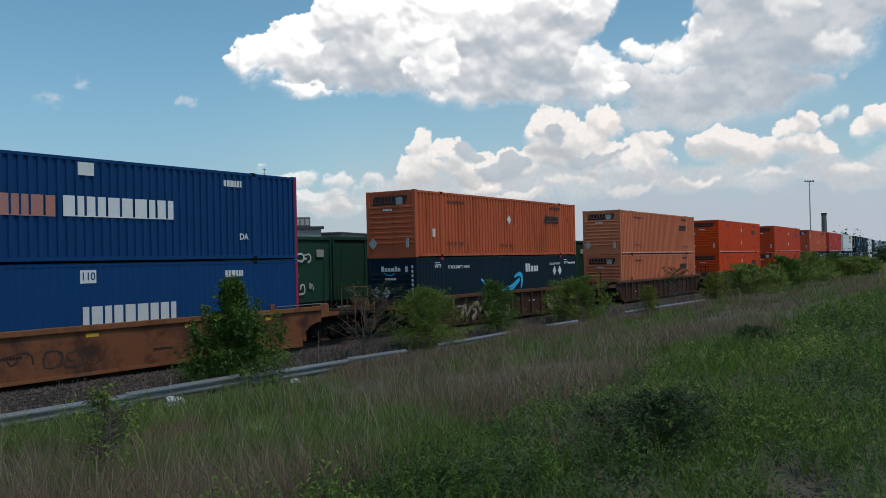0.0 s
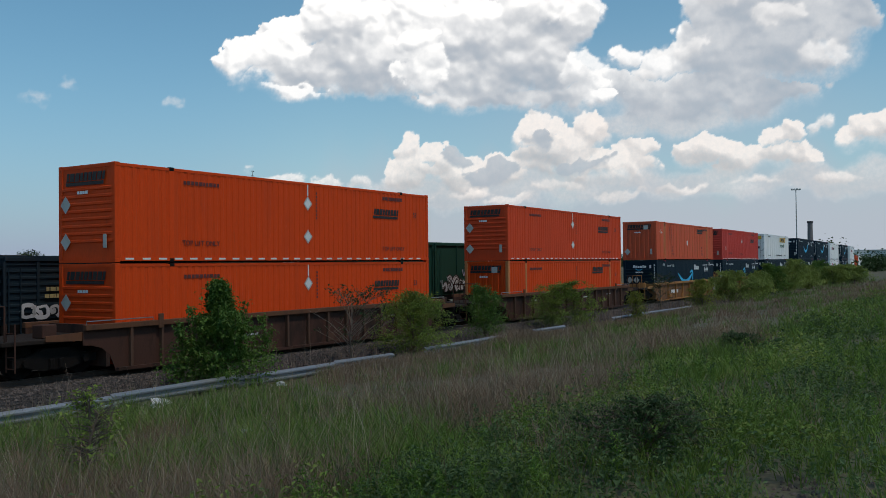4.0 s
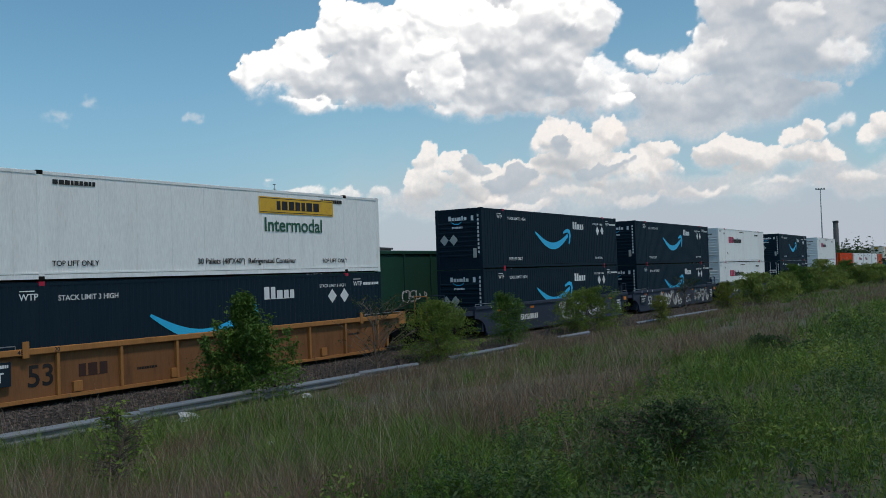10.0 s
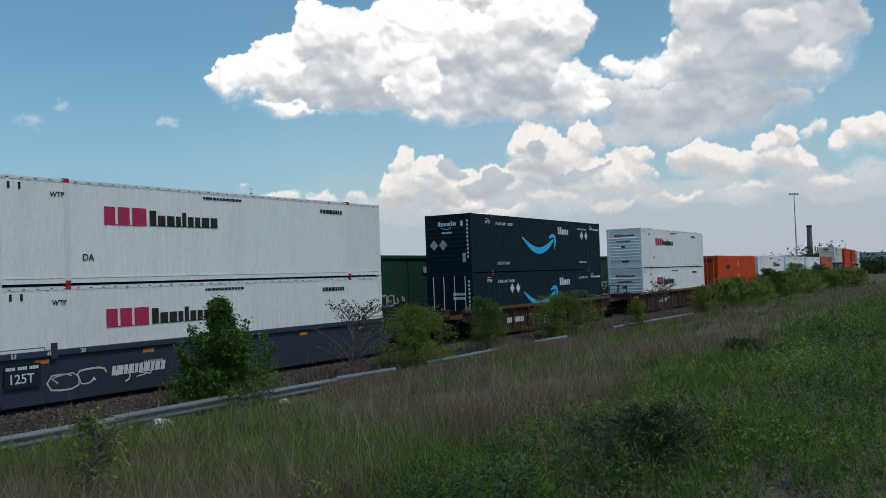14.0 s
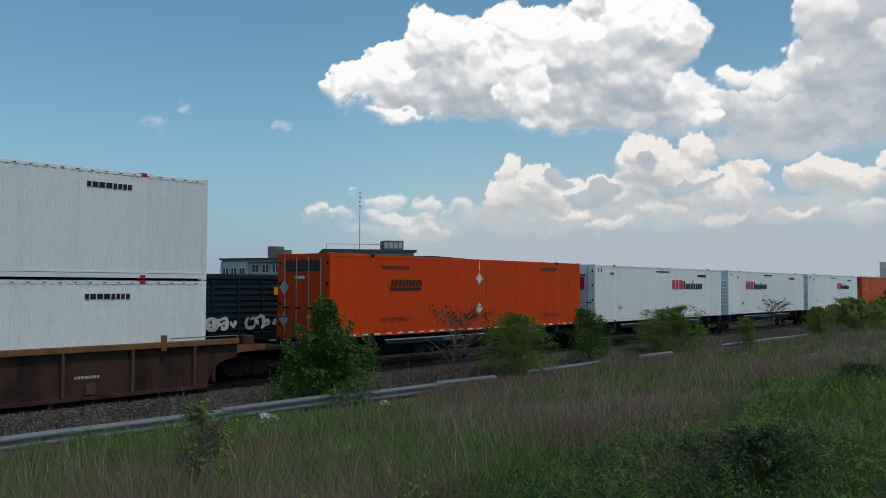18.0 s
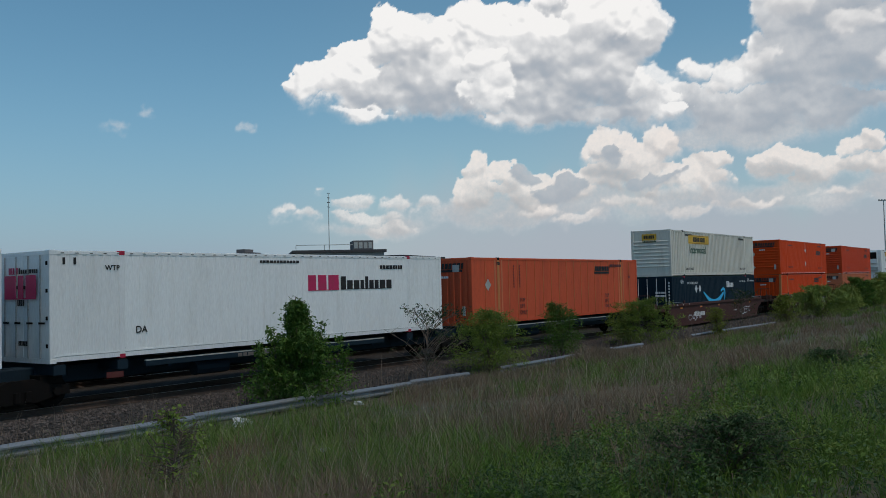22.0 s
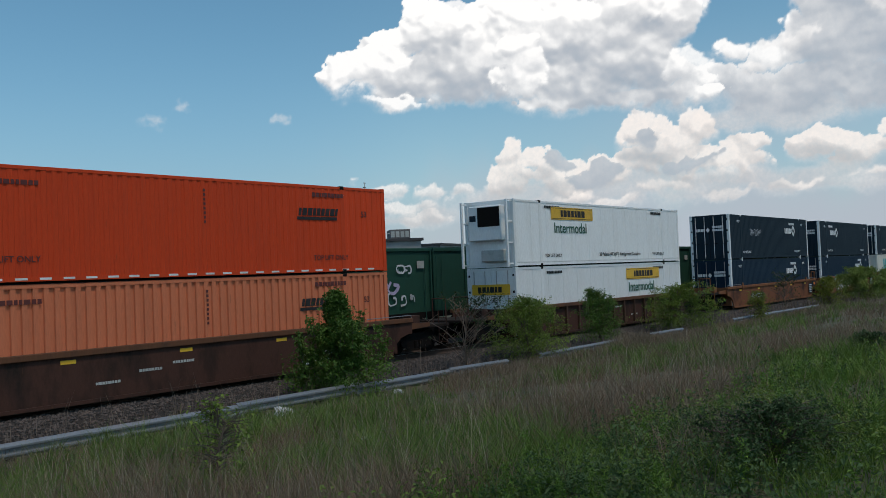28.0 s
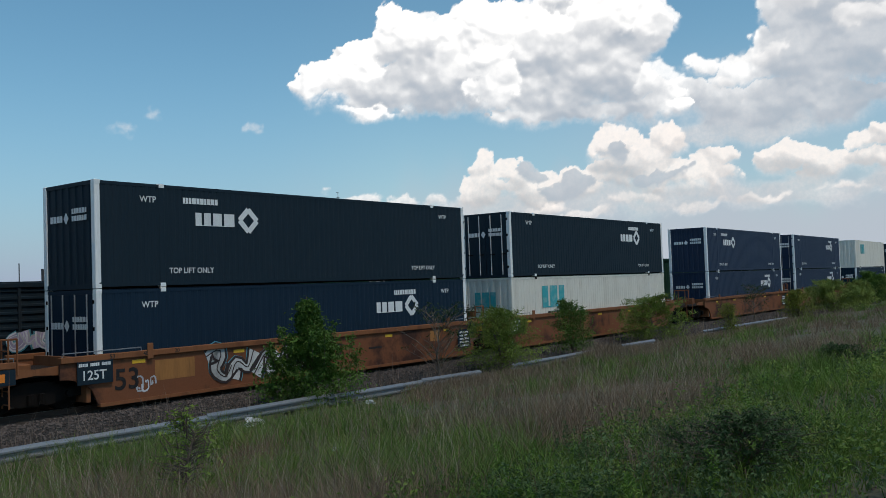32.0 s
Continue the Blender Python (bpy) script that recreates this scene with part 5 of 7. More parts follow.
            for y in (-1.05, -0.2, 0.6):
                part("end_post", Shape().chamfer(sx * (W0 + 0.35) - 0.08, y - 0.2, 1.04, sx * (W0 + 0.35) + 0.08, y + 0.2, 1.72, 0.015), shade, c)
            part("brake_pipe", Shape().tube([(sx * (W0 + 0.2), -0.6, 1.1), (sx * (W0 + 0.7), -0.7, 1.25), (sx * (W0 + reach), -0.65, 0.95)], [0.03] * 3, 6), DARKIRON, c)
            for sy in (-1.385,):
                part("end_panel", Shape().box(*sorted((sx * (W0 - 0.25), sx * (W0 + 0.78)))[:1], sy - 0.075, 0.82, sorted((sx * (W0 - 0.25), sx * (W0 + 0.78)))[1], sy - 0.058, 1.19), BLACKISH, c, "black painted end panel")
                part("reflector", plate(0.42, 0.2), ORANGE_MARK, c, m=pose(sx * (W0 + 0.3) - 0.2, sy - 0.076, 1.0), key=("joint_refl",))
            plate_p = part("stencil_plate", Shape().box(-0.42, -0.006, -0.36, 0.42, 0.0, 0.36), BLACKISH, c, "black stencil plate", m=pose(sx * (W0 - 0.75), -1.4625, 0.68))
            for k in range(5):
                part("stencil_block", bars(30 + k, 7, 0.6, 0.07), WHITE_MARK, plate_p, m=pose(-0.3, -0.007, 0.24 - 0.13 * k), key=("stencil", k))
            truck(c, sx * (W0 + reach), DARKIRON)
    if ends[0] < 2:
        panel = part("black_panel", Shape().box(-0.5, -0.012, -0.3, 0.5, 0.0, 0.3), BLACKISH, c, "black painted panel with a white size mark", m=pose(-W0 + (0.12 if shade is RUST else 0.85), -1.456, 0.92 if shade is RUST else 0.78))
        me = words("125T", 0.34)
        me.materials.append(WHITE_MARK)
        part("lettering", me, None, panel, m=pose(-0.4, -0.016, -0.08, 90))
        for k in range(3):
            part("stencil_block", bars(70 + k, 5, 0.26, 0.08), WHITE_MARK, panel, m=pose(-0.46 + 0.32 * k, -0.013, 0.2), key=("panel_s", k))
    if shade is RUST and number == 1:
        for x, w, h, z in ((-6.5, 1.3, 0.55, 0.78), (-2.4, 0.5, 0.5, 0.9), (5.6, 0.6, 0.4, 0.9)):
            part("paint_patch", plate(w, h), YELLOW, c, "ochre paint patch", m=pose(x, skin + 0.002, z))
    if number in (1, -1):
        x53 = (-7.75 if shade is RUST else -7.5 if shade is BROWN and ends[0] > 2 else -6.6) if number > 0 else 0.45
        me = words("53", 0.78)
        me.materials.append(BLACK_MARK if shade in (YELLOW, RUST) else CREAM_SPRAY if shade is BROWN else GREY_MARK)
        part("lettering", me, None, c, "stencilled size number", m=pose(x53, skin - 0.004, 0.62, 90))
        part("name_block", bars(3, 3, 0.95 if shade is not BROWN else 0.6, 0.34 if shade is not BROWN else 0.24), OXIDE if shade in (YELLOW, RUST) else PALE_GOLD if shade is BROWN else DULL_MARK, c, m=pose(x53 + (7.6 if shade is RUST else 2.1 if shade is BROWN else 1.45), skin, 0.66))
    if number == 2:
        if shade is RUST:
            part("number_plate", plate(2.6, 0.36), BLACKISH, c, "black number plate", m=pose(-5.15, skin + 0.002, 0.62))
        part("number_block", bars(8, 10, 1.9, 0.26, 0.15), WHITE_MARK, c, "white number block", m=pose(-4.9, skin - 0.003, 0.62))
    if number:
        for k, txt in enumerate(("53", "48", "20")):
            me = words(txt, 0.16)
            me.materials.append(BLACK_MARK if shade in (YELLOW, RUST) else WHITE_MARK)
            part("lettering", me, None, c, m=pose(-7.9 + 1.0 * k, -1.473, 1.28, 90))
    for kind, x, z, a, b in marks:
        if kind == "word":
            me = words(a, b)
            me.materials.append(BLACK_MARK)
            part("lettering", me, None, c, m=pose(x, -1.473 if z > 1.2 else skin - 0.004, z, 90))
        elif kind == "patch":
            patch = part("paint_patch", plate(a, b), OCHRE, c, "faded ochre paint patch", m=pose(x, skin, z))
            part("stencil_block", bars(x, 4, 0.8 * a, 0.6 * b), OXIDE, patch, m=pose(0.1 * a, -0.004, 0))
        elif kind == "lines":
            for i in range(a):
                part("stencil_block", bars(x + i, 10, b * (1, 0.75, 0.5)[i % 3], 0.09), OXIDE, c, m=pose(x, skin, z - 0.17 * i))
        elif kind == "badge":
            for dx, dz, w, h in ((0, 0.17, a, 0.025), (0, -0.17, a, 0.025), (0, 0, 0.025, 0.34), (a - 0.025, 0, 0.025, 0.34), (a * 0.3, 0, a * 0.4, 0.16)):
                part("stencil_block", plate(w, h), OXIDE, c, m=pose(x + dx, skin, z + dz))
        elif kind == "tie":
            part("tie_plate", Shape().chamfer(x - a / 2, -1.462, z, x + a / 2, -1.4, 1.198, 0.012), rib_paint, c, "bolted stiffening plate")
            for sx in (-1, 1):
                for i in range(3):
                    part("bolt", Shape().chamfer(-0.022, -0.03, -0.022, 0.022, 0, 0.022, 0.006), DARKIRON, c, m=pose(x + sx * (a / 2 + 0.05), -1.336, z + 0.05 + 0.09 * i), key=("tie_bolt",))
    for k, (x, w, h, kind) in enumerate(scrawls):
        if kind == "fat":
            spray("graffiti_shadow", fat_scrawl(seed * 7 + k, w, h, max(3, round(0.9 * w / h)), 1.28), SPRAY_D, c, "black shadow of the graffiti", m=pose(x + 0.05, skin + 0.0025, 0.07))
            spray("graffiti", fat_scrawl(seed * 7 + k, w, h, max(3, round(0.9 * w / h)), 1.08), SPRAY_E, c, "silver bubble letter graffiti", m=pose(x, skin - 0.003, 0.1))
            spray("graffiti_outline", outline_scrawl(seed * 7 + k, w, h, max(3, round(0.9 * w / h)), 0.06), SPRAY_D, c, m=pose(x, skin - 0.009, 0.1))
        elif kind == "cream":
            spray("graffiti", fat_scrawl(seed * 7 + k, w, h, max(2, round(1.1 * w / h)), 0.55), CREAM_SPRAY, c, "cream block letter graffiti", m=pose(x, -1.457, 0.1))
            spray("graffiti_outline", outline_scrawl(seed * 7 + k, w, h, max(2, round(1.1 * w / h)), 0.05), SPRAY_D, c, m=pose(x, -1.462, 0.1))
        elif kind == "teal":
            spray("graffiti", fat_scrawl(seed * 7 + k, w, h, max(3, round(1.2 * w / h)), 1.12), SPRAY_C, c, "teal and grey bubble letter graffiti", m=pose(x, skin, 0.1))
            spray("graffiti", fat_scrawl(seed * 7 + k, w, h, max(3, round(1.2 * w / h)), 0.9), SPRAY_E, c, m=pose(x, skin - 0.005, 0.1))
            spray("graffiti_outline", outline_scrawl(seed * 7 + k, w, h, max(3, round(1.2 * w / h)), 0.08), SPRAY_D, c, m=pose(x, skin - 0.011, 0.1))
        else:
            spray("graffiti", scrawl(seed * 5 + k, w, h, max(3, round(w / h)), 0.05), SPRAY_D if kind == "dark" else SPRAY_A, c, "thin sprayed scrawl", m=pose(x, skin, 0.12))
    return c


def spine_car(label, first, last, seed):
    """A skeleton car: one long centre beam with cross arms under the container."""
    c = thing("spine_car", label, "rail car", "cars of the train")
    part("spine_beam", Shape().chamfer(-8.9, -0.34, 0.55, 8.9, 0.34, 1.02, 0.03), BLACKISH, c, key="spine")
    for x in (-7.9, -6.1, 6.1, 7.9):
        arm = part("cross_arm", Shape().prism([(-0.16, 0.85), (0.16, 0.85), (0.16, 1.1), (-0.16, 1.1)], -1.3, 1.3), BLACKISH, c, m=pose(x, 0, 0), key="arm")
        part("pad", Shape().chamfer(-0.12, -1.29, 1.1, 0.12, -1.05, 1.135, 0.006), DARKIRON, arm, key="pad")
    part("side_rail", Shape().box(-5.4, -1.31, 0.86, 4.6, -1.23, 1.0), BLACKISH, c, key="srail")
    part("edge_strip", Shape().box(-5.4, -1.312, 1.0, 4.6, -1.23, 1.03), GREY_MARK, c, "pale worn edge", key="sstrip")
    for x in (-4.6, 0, 4):
        part("strut", Shape().box(x - 0.06, -1.28, 0.8, x + 0.06, -0.3, 0.88), BLACKISH, c)
    part("number_block", bars(seed, 10, 2.0, 0.11), DULL_MARK, c, m=pose(-2.2, -1.316, 0.92))
    part("air_tank", Shape().rod((-3.4, -0.75, 0.6), (-2.2, -0.75, 0.6), 0.2, sides=10), BLACKISH, c)
    part("marker_plate", plate(0.5, 0.16), DARKRED_MARK, c, m=pose(-6.6, -1.316, 0.72))
    part("brake_beam", Shape().box(-8.2, -0.9, 0.62, -7.6, -0.4, 0.84), DARKIRON, c)
    truck(c, -8.75, DARKIRON)
    if last:
        truck(c, 8.75, DARKIRON)
    return c


# ---- the train: where each stack's near end passes x = 0, in metres of train
RIDERS = []


def along(x):
    """The place and turn of a car whose middle is x metres along the line."""
    y = MID + float(bend(x))
    slope = 2 * BEND * min(max(x, 0), 260)
    return x, y, math.degrees(math.atan(slope))


def ride(ob, u, z=0.0):
    x, y, turn = along(u)
    ob.matrix_basis = pose(x, y, z, 0, 0, turn)
    RIDERS.append((ob, u, z))


LOW, UP, SPINE = 0.17, 3.07, 1.14
C = container


def make_train():
    single, left, mid, right = (3.1, 3.1), (3.1, 1.45), (1.45, 1.45), (1.45, 3.1)
    half = HL

    def stack(u, car, low=None, up=None):
        ride(car, u + half)
        if low:
            ride(low, u + half, LOW)
        if up:
            ride(up, u + half, UP)

    def orange(body=ORANGE, label="", wall="wave", end="louvres", i=0, post=None, **kw):
        c = C("orange", body, end, wall, post, label or "orange corrugated steel container with black name bars")
        marks_orange(c, i, **kw)
        return c

    def amazon(doors=False, label="dark navy corrugated container with a pale blue curved arrow"):
        c = C("amazon", NAVY, "doors" if doors else "louvres", "fine", None, label)
        marks_amazon(c, 0, doors)
        return c

    def xpo(late=False, end="louvres"):
        c = C("xpo", WHITE, end, "fine", None, "clean white corrugated container with crimson and black name bars")
        marks_xpo(c, 0, late)
        if end == "doors":
            big_end_name(c)
        return c

    def umax(body=BLACKISH, early=True, end="plain", tagg=False):
        c = C("umax", body, end, "fine", WHITE, "dark blue black container with white corner posts and name bars", body)
        marks_umax(c, 0, early, end == "doors", tagg)
        return c

    # the blue stack
    for k, z in enumerate((LOW, UP)):
        c = C("blue", BLUE, "louvres", "wave" if k else "fine", None, "blue corrugated container with white name bars and a crimson rear post")
        part("rear_edge", Shape().box(HL - 0.1, FACE - 0.006, 0.05, HL + 0.004, FACE - 0.001, HIGH - 0.05), CRIMSON, c, "crimson edge")
        if k:
            side_mark(c, "name_block", bars(41, 5, 1.6, 0.56), FADED, 5.42, 1.5, None, "faded red name bars")
            side_mark(c, "name_block", bars(42, 10, 3.75, 0.56), WHITE_MARK, 7.18, 1.52, None, "white name bars")
            side_mark(c, "plate", plate(0.5, 0.36), WHITE_MARK, 7.66, 2.55)
        else:
            side_mark(c, "name_block", bars(43, 9, 3.25, 0.56), WHITE_MARK, 7.72, 1.4, None, "white name bars")
            side_mark(c, "plate", plate(0.5, 0.36), WHITE_MARK, 7.68, 2.5)
            side_words(c, "110", 0.3, BLUE, 7.7, 2.5).location.y -= 0.005
        side_mark(c, "number_block", bars(44, 6, 0.8, 0.2), WHITE_MARK, 12.9, 2.47)
        side_words(c, "DA", 0.28, WHITE_MARK, 13.55, 0.75)
        ride(c, 6.95 + half, z)
    ride(well_car(RUST, single, "rusty orange brown well car with dark scrawled graffiti", 1, 0, ((-4.6, 2.6, 0.9, "dark"), (-1.6, 1.6, 0.8, "dark"))), 6.95 + half)
    stack(30.58, well_car(BROWN, single, "rusty dark brown well car with ribbed sides", 2, 0, ((-4.9, 4.6, 0.95, "cream"), (4.0, 1.8, 1.0, "cream")), rails=YELLOW), amazon(), orange(TAN, "faded orange container with dark stains", dia=1, dashes=False, plated=True, i=1))
    stack(53.95, well_car(BROWN, single, "rusty dark brown well car with ribbed sides", 3), orange(PALETAN, "faded tan orange corrugated container", dia=0, words_low=False, plated=True), orange(PALETAN, "faded tan orange corrugated container", dia=0, plated=True))
    stack(77.65, well_car(BROWN, single, "dark brown well car with a yellow end panel", 4), orange(ORANGE, dashes=False, words_low=False), orange(ORANGE))
    stack(101.45, well_car(BROWN, single, "rusty dark brown well car with ribbed sides", 5), orange(ORANGE, post=RUSTOR, end="plain", dia=0, dashes=False, words_low=False, logo_x=11.3, logo_z=2.3, plated=True), orange(VERMILION))
    # three joined yellow wells
    y = "ochre yellow articulated well car with stencilled lettering"
    stack(125.3, well_car(YELLOW, left, y, 6, 2, rails=YELLOW, trucks=(True, True)), amazon(), orange(RIBOR, "old orange container with upright ribs and worn posts", "ribs", "plain", dia=0, dashes=False, ribbed=True, logo_x=11.1, logo_z=2.4, plated=True))
    stack(145.0, well_car(YELLOW, mid, y, 7, -1, rails=YELLOW, trucks=(False, True), ribs=6, marks=(("word", 0.12, 1.28, "20", 0.17), ("word", 1.4, 1.28, "C", 0.24), ("word", -1.9, 1.28, "N", 0.2), ("badge", -0.95, 0.55, 0.36, 0), ("lines", -3.1, 0.78, 3, 1.4), ("tie", 0.1, 0.4, 0.26, 0))), amazon(), orange(RED, "red orange corrugated container with white reflectors", dia=1))
    h = C("hunt", WHITE, "doors", "flat", None, "smooth white refrigerated container with a yellow sign")
    marks_hunt(h, 0, True, True, True)
    stack(164.75, well_car(YELLOW, right, y, 8, 1, rails=YELLOW, trucks=(False, True)), amazon(), h)
    # three joined slate wells
    y = "slate blue articulated well car covered in graffiti"
    stack(188.87, well_car(SLATE, left, y, 9, 2, ((-0.5, 6.2, 1.1, "fat"),), trucks=(True, True)), amazon(), amazon())
    stack(208.42, well_car(SLATE, mid, y, 10, 1, ((-4.2, 4.6, 1.05, "fat"), (1.6, 1.0, 0.6, "thin"), (3.6, 3.6, 1.0, "teal")), trucks=(False, True)), amazon(), amazon())
    stack(227.75, well_car(SLATE, right, y, 11, 2, ((-6.8, 3.4, 0.8, "thin"),), trucks=(False, True)), xpo(), xpo())
    stack(251.4, well_car(BROWN, single, "rusty brown well car with a white stencilled number", 12, 2, ((-0.75, 0.8, 0.6, "thin"),), ribs=10, marks=(("patch", 1.66, 0.66, 0.64, 0.2), ("patch", 3.76, 0.74, 0.9, 0.3), ("patch", 6.5, 0.95, 0.5, 0.22))), amazon(True), amazon())
    stack(275.68, well_car(BROWN, single, "rusty brown well car with ribbed sides", 13, 2, edge=OCHRE, ribs=9), xpo(), xpo())
    # spine cars with one layer of containers
    label = "black spine car with a worn pale edge"
    for k, (u, c) in enumerate(((296.85, orange(ORANGE, "bright orange container with white reflectors and end doors", "fine", "doors", logo_x=3.0, logo_z=1.85)), (314.6, xpo(True, "doors")), (332.2, xpo()), (349.7, xpo(True, "doors")),
                                (368.1, orange(RIBOR, "old orange container with upright ribs and worn posts", "ribs", "plain", i=1, dashes=False, dia=0, ribbed=True, logo_x=11.15, logo_z=2.35, plated=True)))):
        ride(c, u + half, SPINE)
        ride(spine_car(label, k == 0, k in (0, 4), 60 + k), u + half)
    h = C("hunt", CREAM, "louvres", "wave", None, "dirty white corrugated container with a yellow sign")
    marks_hunt(h, 1)
    stack(389.47, well_car(MAROON, single, "maroon well car with small yellow plates", 14, 2, ((-5.8, 2.4, 0.6, "thin"), (4.3, 2.6, 0.8, "thin"))), amazon(True), h)
    stack(413.05, well_car(BROWN, single, "dark brown well car with a stencilled number", 15, 1, ribs=6, scrawls=((1.8, 1.0, 0.7, "thin"), (4.0, 3.2, 0.9, "thin"))), orange(ORANGE, "orange container with worn yellow lift posts", "wave", "plain", post=RUSTOR, dia=0, dashes=False, words_low=False, logo_x=11.2, logo_z=2.35, plated=True), orange(ORANGE))
    stack(436.55, well_car(BROWN, single, "smooth rusty brown well car with sprayed scrawls", 16, 0, ((4.0, 2.2, 0.6, "thin"),), ribs=0), orange(PALETAN, "faded orange corrugated container", dia=0, dashes=False, words_low=False, plated=True), orange(VERMILION, dia=0, plated=True))
    lo = C("hunt", WHITE, "doors", "flat", None, "smooth white refrigerated container with a yellow sign")
    up = C("hunt", WHITE, "reefer", "flat", None, "smooth white refrigerated container with a cooling unit at its end")
    marks_hunt(lo, 0, True, True, wide=True), marks_hunt(up, 0, False, False, True)
    stack(460.75, well_car(BROWN, single, "rusty brown well car with a worn orange edge", 17), lo, up)
    # three joined rusty ochre wells and what follows
    y = "rusty ochre articulated well car with a stencilled number"
    stack(484.7, well_car(RUST, left, y, 18, 2, trucks=(True, True)), umax(DEEPBLUE, False, "doors"), umax(BLACKISH, False, "doors", True))
    stack(504.27, well_car(RUST, mid, y, 19, 1, ((-4.8, 4.6, 1.1, "teal"), (-7.1, 0.6, 0.7, "thin")), trucks=(False, True)), umax(DEEPBLUE, False, "doors"), umax())
    k = C("csx", CREAM, "plain", "fine", None, "dirty cream container with faded teal name bars")
    side_mark(k, "name_block", bars(51, 3, 2.2, 1.0), TEAL_MARK, 2.5, 1.95, None, "teal name bars")
    side_mark(k, "name_block", bars(52, 8, 2.0, 0.25), BLACK_MARK, 3.0, 1.15)
    end_mark(k, "name_block", bars(53, 3, 1.2, 0.7), TEAL_MARK, 0.6, 1.9)
    stack(523.95, well_car(RUST, right, y, 20, 0, trucks=(False, True)), k, umax(BLACKISH, False, "doors"))
    stack(547.3, well_car(RUST, left, y, 21), umax(MIDBLUE, False), umax(MIDBLUE))
    stack(567.4, well_car(RUST, right, y, 22, trucks=(False, True)), umax(MIDBLUE, False, "doors"), umax(MIDBLUE, False, "doors"))
    k2 = C("csx", CREAM, "plain", "fine", None, "dirty cream container with faded teal name bars")
    side_mark(k2, "name_block", bars(51, 3, 2.2, 1.0), TEAL_MARK, 2.5, 1.95)
    stack(591.0, well_car(RUST, single, y, 23), umax(DEEPBLUE), k2)
    stack(614.8, well_car(BROWN, single, "rusty brown well car with ribbed sides", 24), umax(), umax())


def motions():
    """The train rolls by at an even speed; the clouds drift a little."""
    times = [0, 1, 2] + [t for t in range(4, 32, 2)] + [32]
    for ob, u, z in RIDERS:
        rows = []
        for t in times:
            x, y, turn = along(u - SPEED * t)
            rows.append((t, pose(x, y, z, 0, 0, turn)))
        walk(ob, rows)
    walk(CLOUDS, [(t, pose(0, 0, 0, 0, 0, 0.28 * (t - 16) / 16)) for t in (0, 16, 32)])


# ---- plants
LEAF_GREEN = leaf_material("maple_leaf", (0.036, 0.085, 0.015), (0.13, 0.24, 0.042))
LEAF_FRESH = leaf_material("fresh_leaf", (0.066, 0.12, 0.02), (0.24, 0.33, 0.06))
# Far leaf lightened: haze and weaker self-shadow are put into its colour.
LEAF_FAR = leaf_material("lifted_far_leaf", (0.1, 0.155, 0.034), (0.31, 0.39, 0.095))
LEAF_YELLOW = leaf_material("yellow_green_leaf", (0.1, 0.14, 0.02), (0.25, 0.28, 0.05))
LEAF_DARK = leaf_material("dark_leaf", (0.016, 0.036, 0.014), (0.05, 0.09, 0.03))
WEED = leaf_material("weed_leaf", (0.058, 0.125, 0.018), (0.19, 0.285, 0.052), (0.27, 0.32, 0.09))
WEED_PALE = leaf_material("pale_weed_leaf", (0.095, 0.15, 0.027), (0.24, 0.3, 0.07), (0.32, 0.33, 0.12))
LEAF_WEED_DARK = leaf_material("dark_weed_leaf", (0.032, 0.072, 0.026), (0.11, 0.175, 0.065))
LEAF_SHRUB = leaf_material("shrub_leaf", (0.028, 0.06, 0.02), (0.085, 0.14, 0.05))
WEED_TALL = leaf_material("tall_weed_leaf", (0.055, 0.13, 0.02), (0.18, 0.3, 0.052), (0.26, 0.35, 0.09))
LUSH = leaf_material("lush_grass_blade", (0.055, 0.115, 0.018), (0.18, 0.275, 0.052), (0.25, 0.3, 0.09))
BLADE = leaf_material("grass_blade", (0.055, 0.115, 0.02), (0.185, 0.26, 0.062), (0.34, 0.33, 0.14))
STRAW = leaf_material("dry_grass", (0.15, 0.112, 0.074), (0.285, 0.22, 0.15), (0.44, 0.355, 0.255))
RUSSET = leaf_material("russet_grass", (0.12, 0.066, 0.042), (0.25, 0.155, 0.105), (0.36, 0.25, 0.17))
PALE_STEM = leaf_material("pale_stem", (0.3, 0.25, 0.18), (0.48, 0.42, 0.31))
BARK = surface("grey_bark", (0.11, 0.085, 0.065), 0.9, 0.0, (0.05, 0.04, 0.03), 0.6, (1, 1, 0.3), 9.0, 60.0, 0.01)
TWIG = surface("dry_twig", (0.18, 0.14, 0.11), 0.9, 0.0, (0.1, 0.07, 0.05), 0.5)


def blades(rng, x, y, z, h, w, lean):
    """Bent, tapering blades of grass as one array of triangles."""
    n = len(x)
    a, d = rng.random(n) * 6.283, rng.random(n) * 6.283
    wx, wy = np.cos(a) * w / 2, np.sin(a) * w / 2
    lx, ly = np.cos(d) * lean * h, np.sin(d) * lean * h
    v = np.empty((n, 5, 3))
    v[:, 0] = np.stack([x - wx, y - wy, z], -1)
    v[:, 1] = np.stack([x + wx, y + wy, z], -1)
    v[:, 2] = np.stack([x - 0.7 * wx + 0.3 * lx, y - 0.7 * wy + 0.3 * ly, z + 0.55 * h], -1)
    v[:, 3] = np.stack([x + 0.7 * wx + 0.3 * lx, y + 0.7 * wy + 0.3 * ly, z + 0.55 * h], -1)
    v[:, 4] = np.stack([x + lx, y + ly, z + h], -1)
    f = np.array([(0, 1, 3), (0, 3, 2), (2, 3, 4)])[None] + 5 * np.arange(n)[:, None, None]
    return v.reshape(-1, 3), f.reshape(-1, 3)


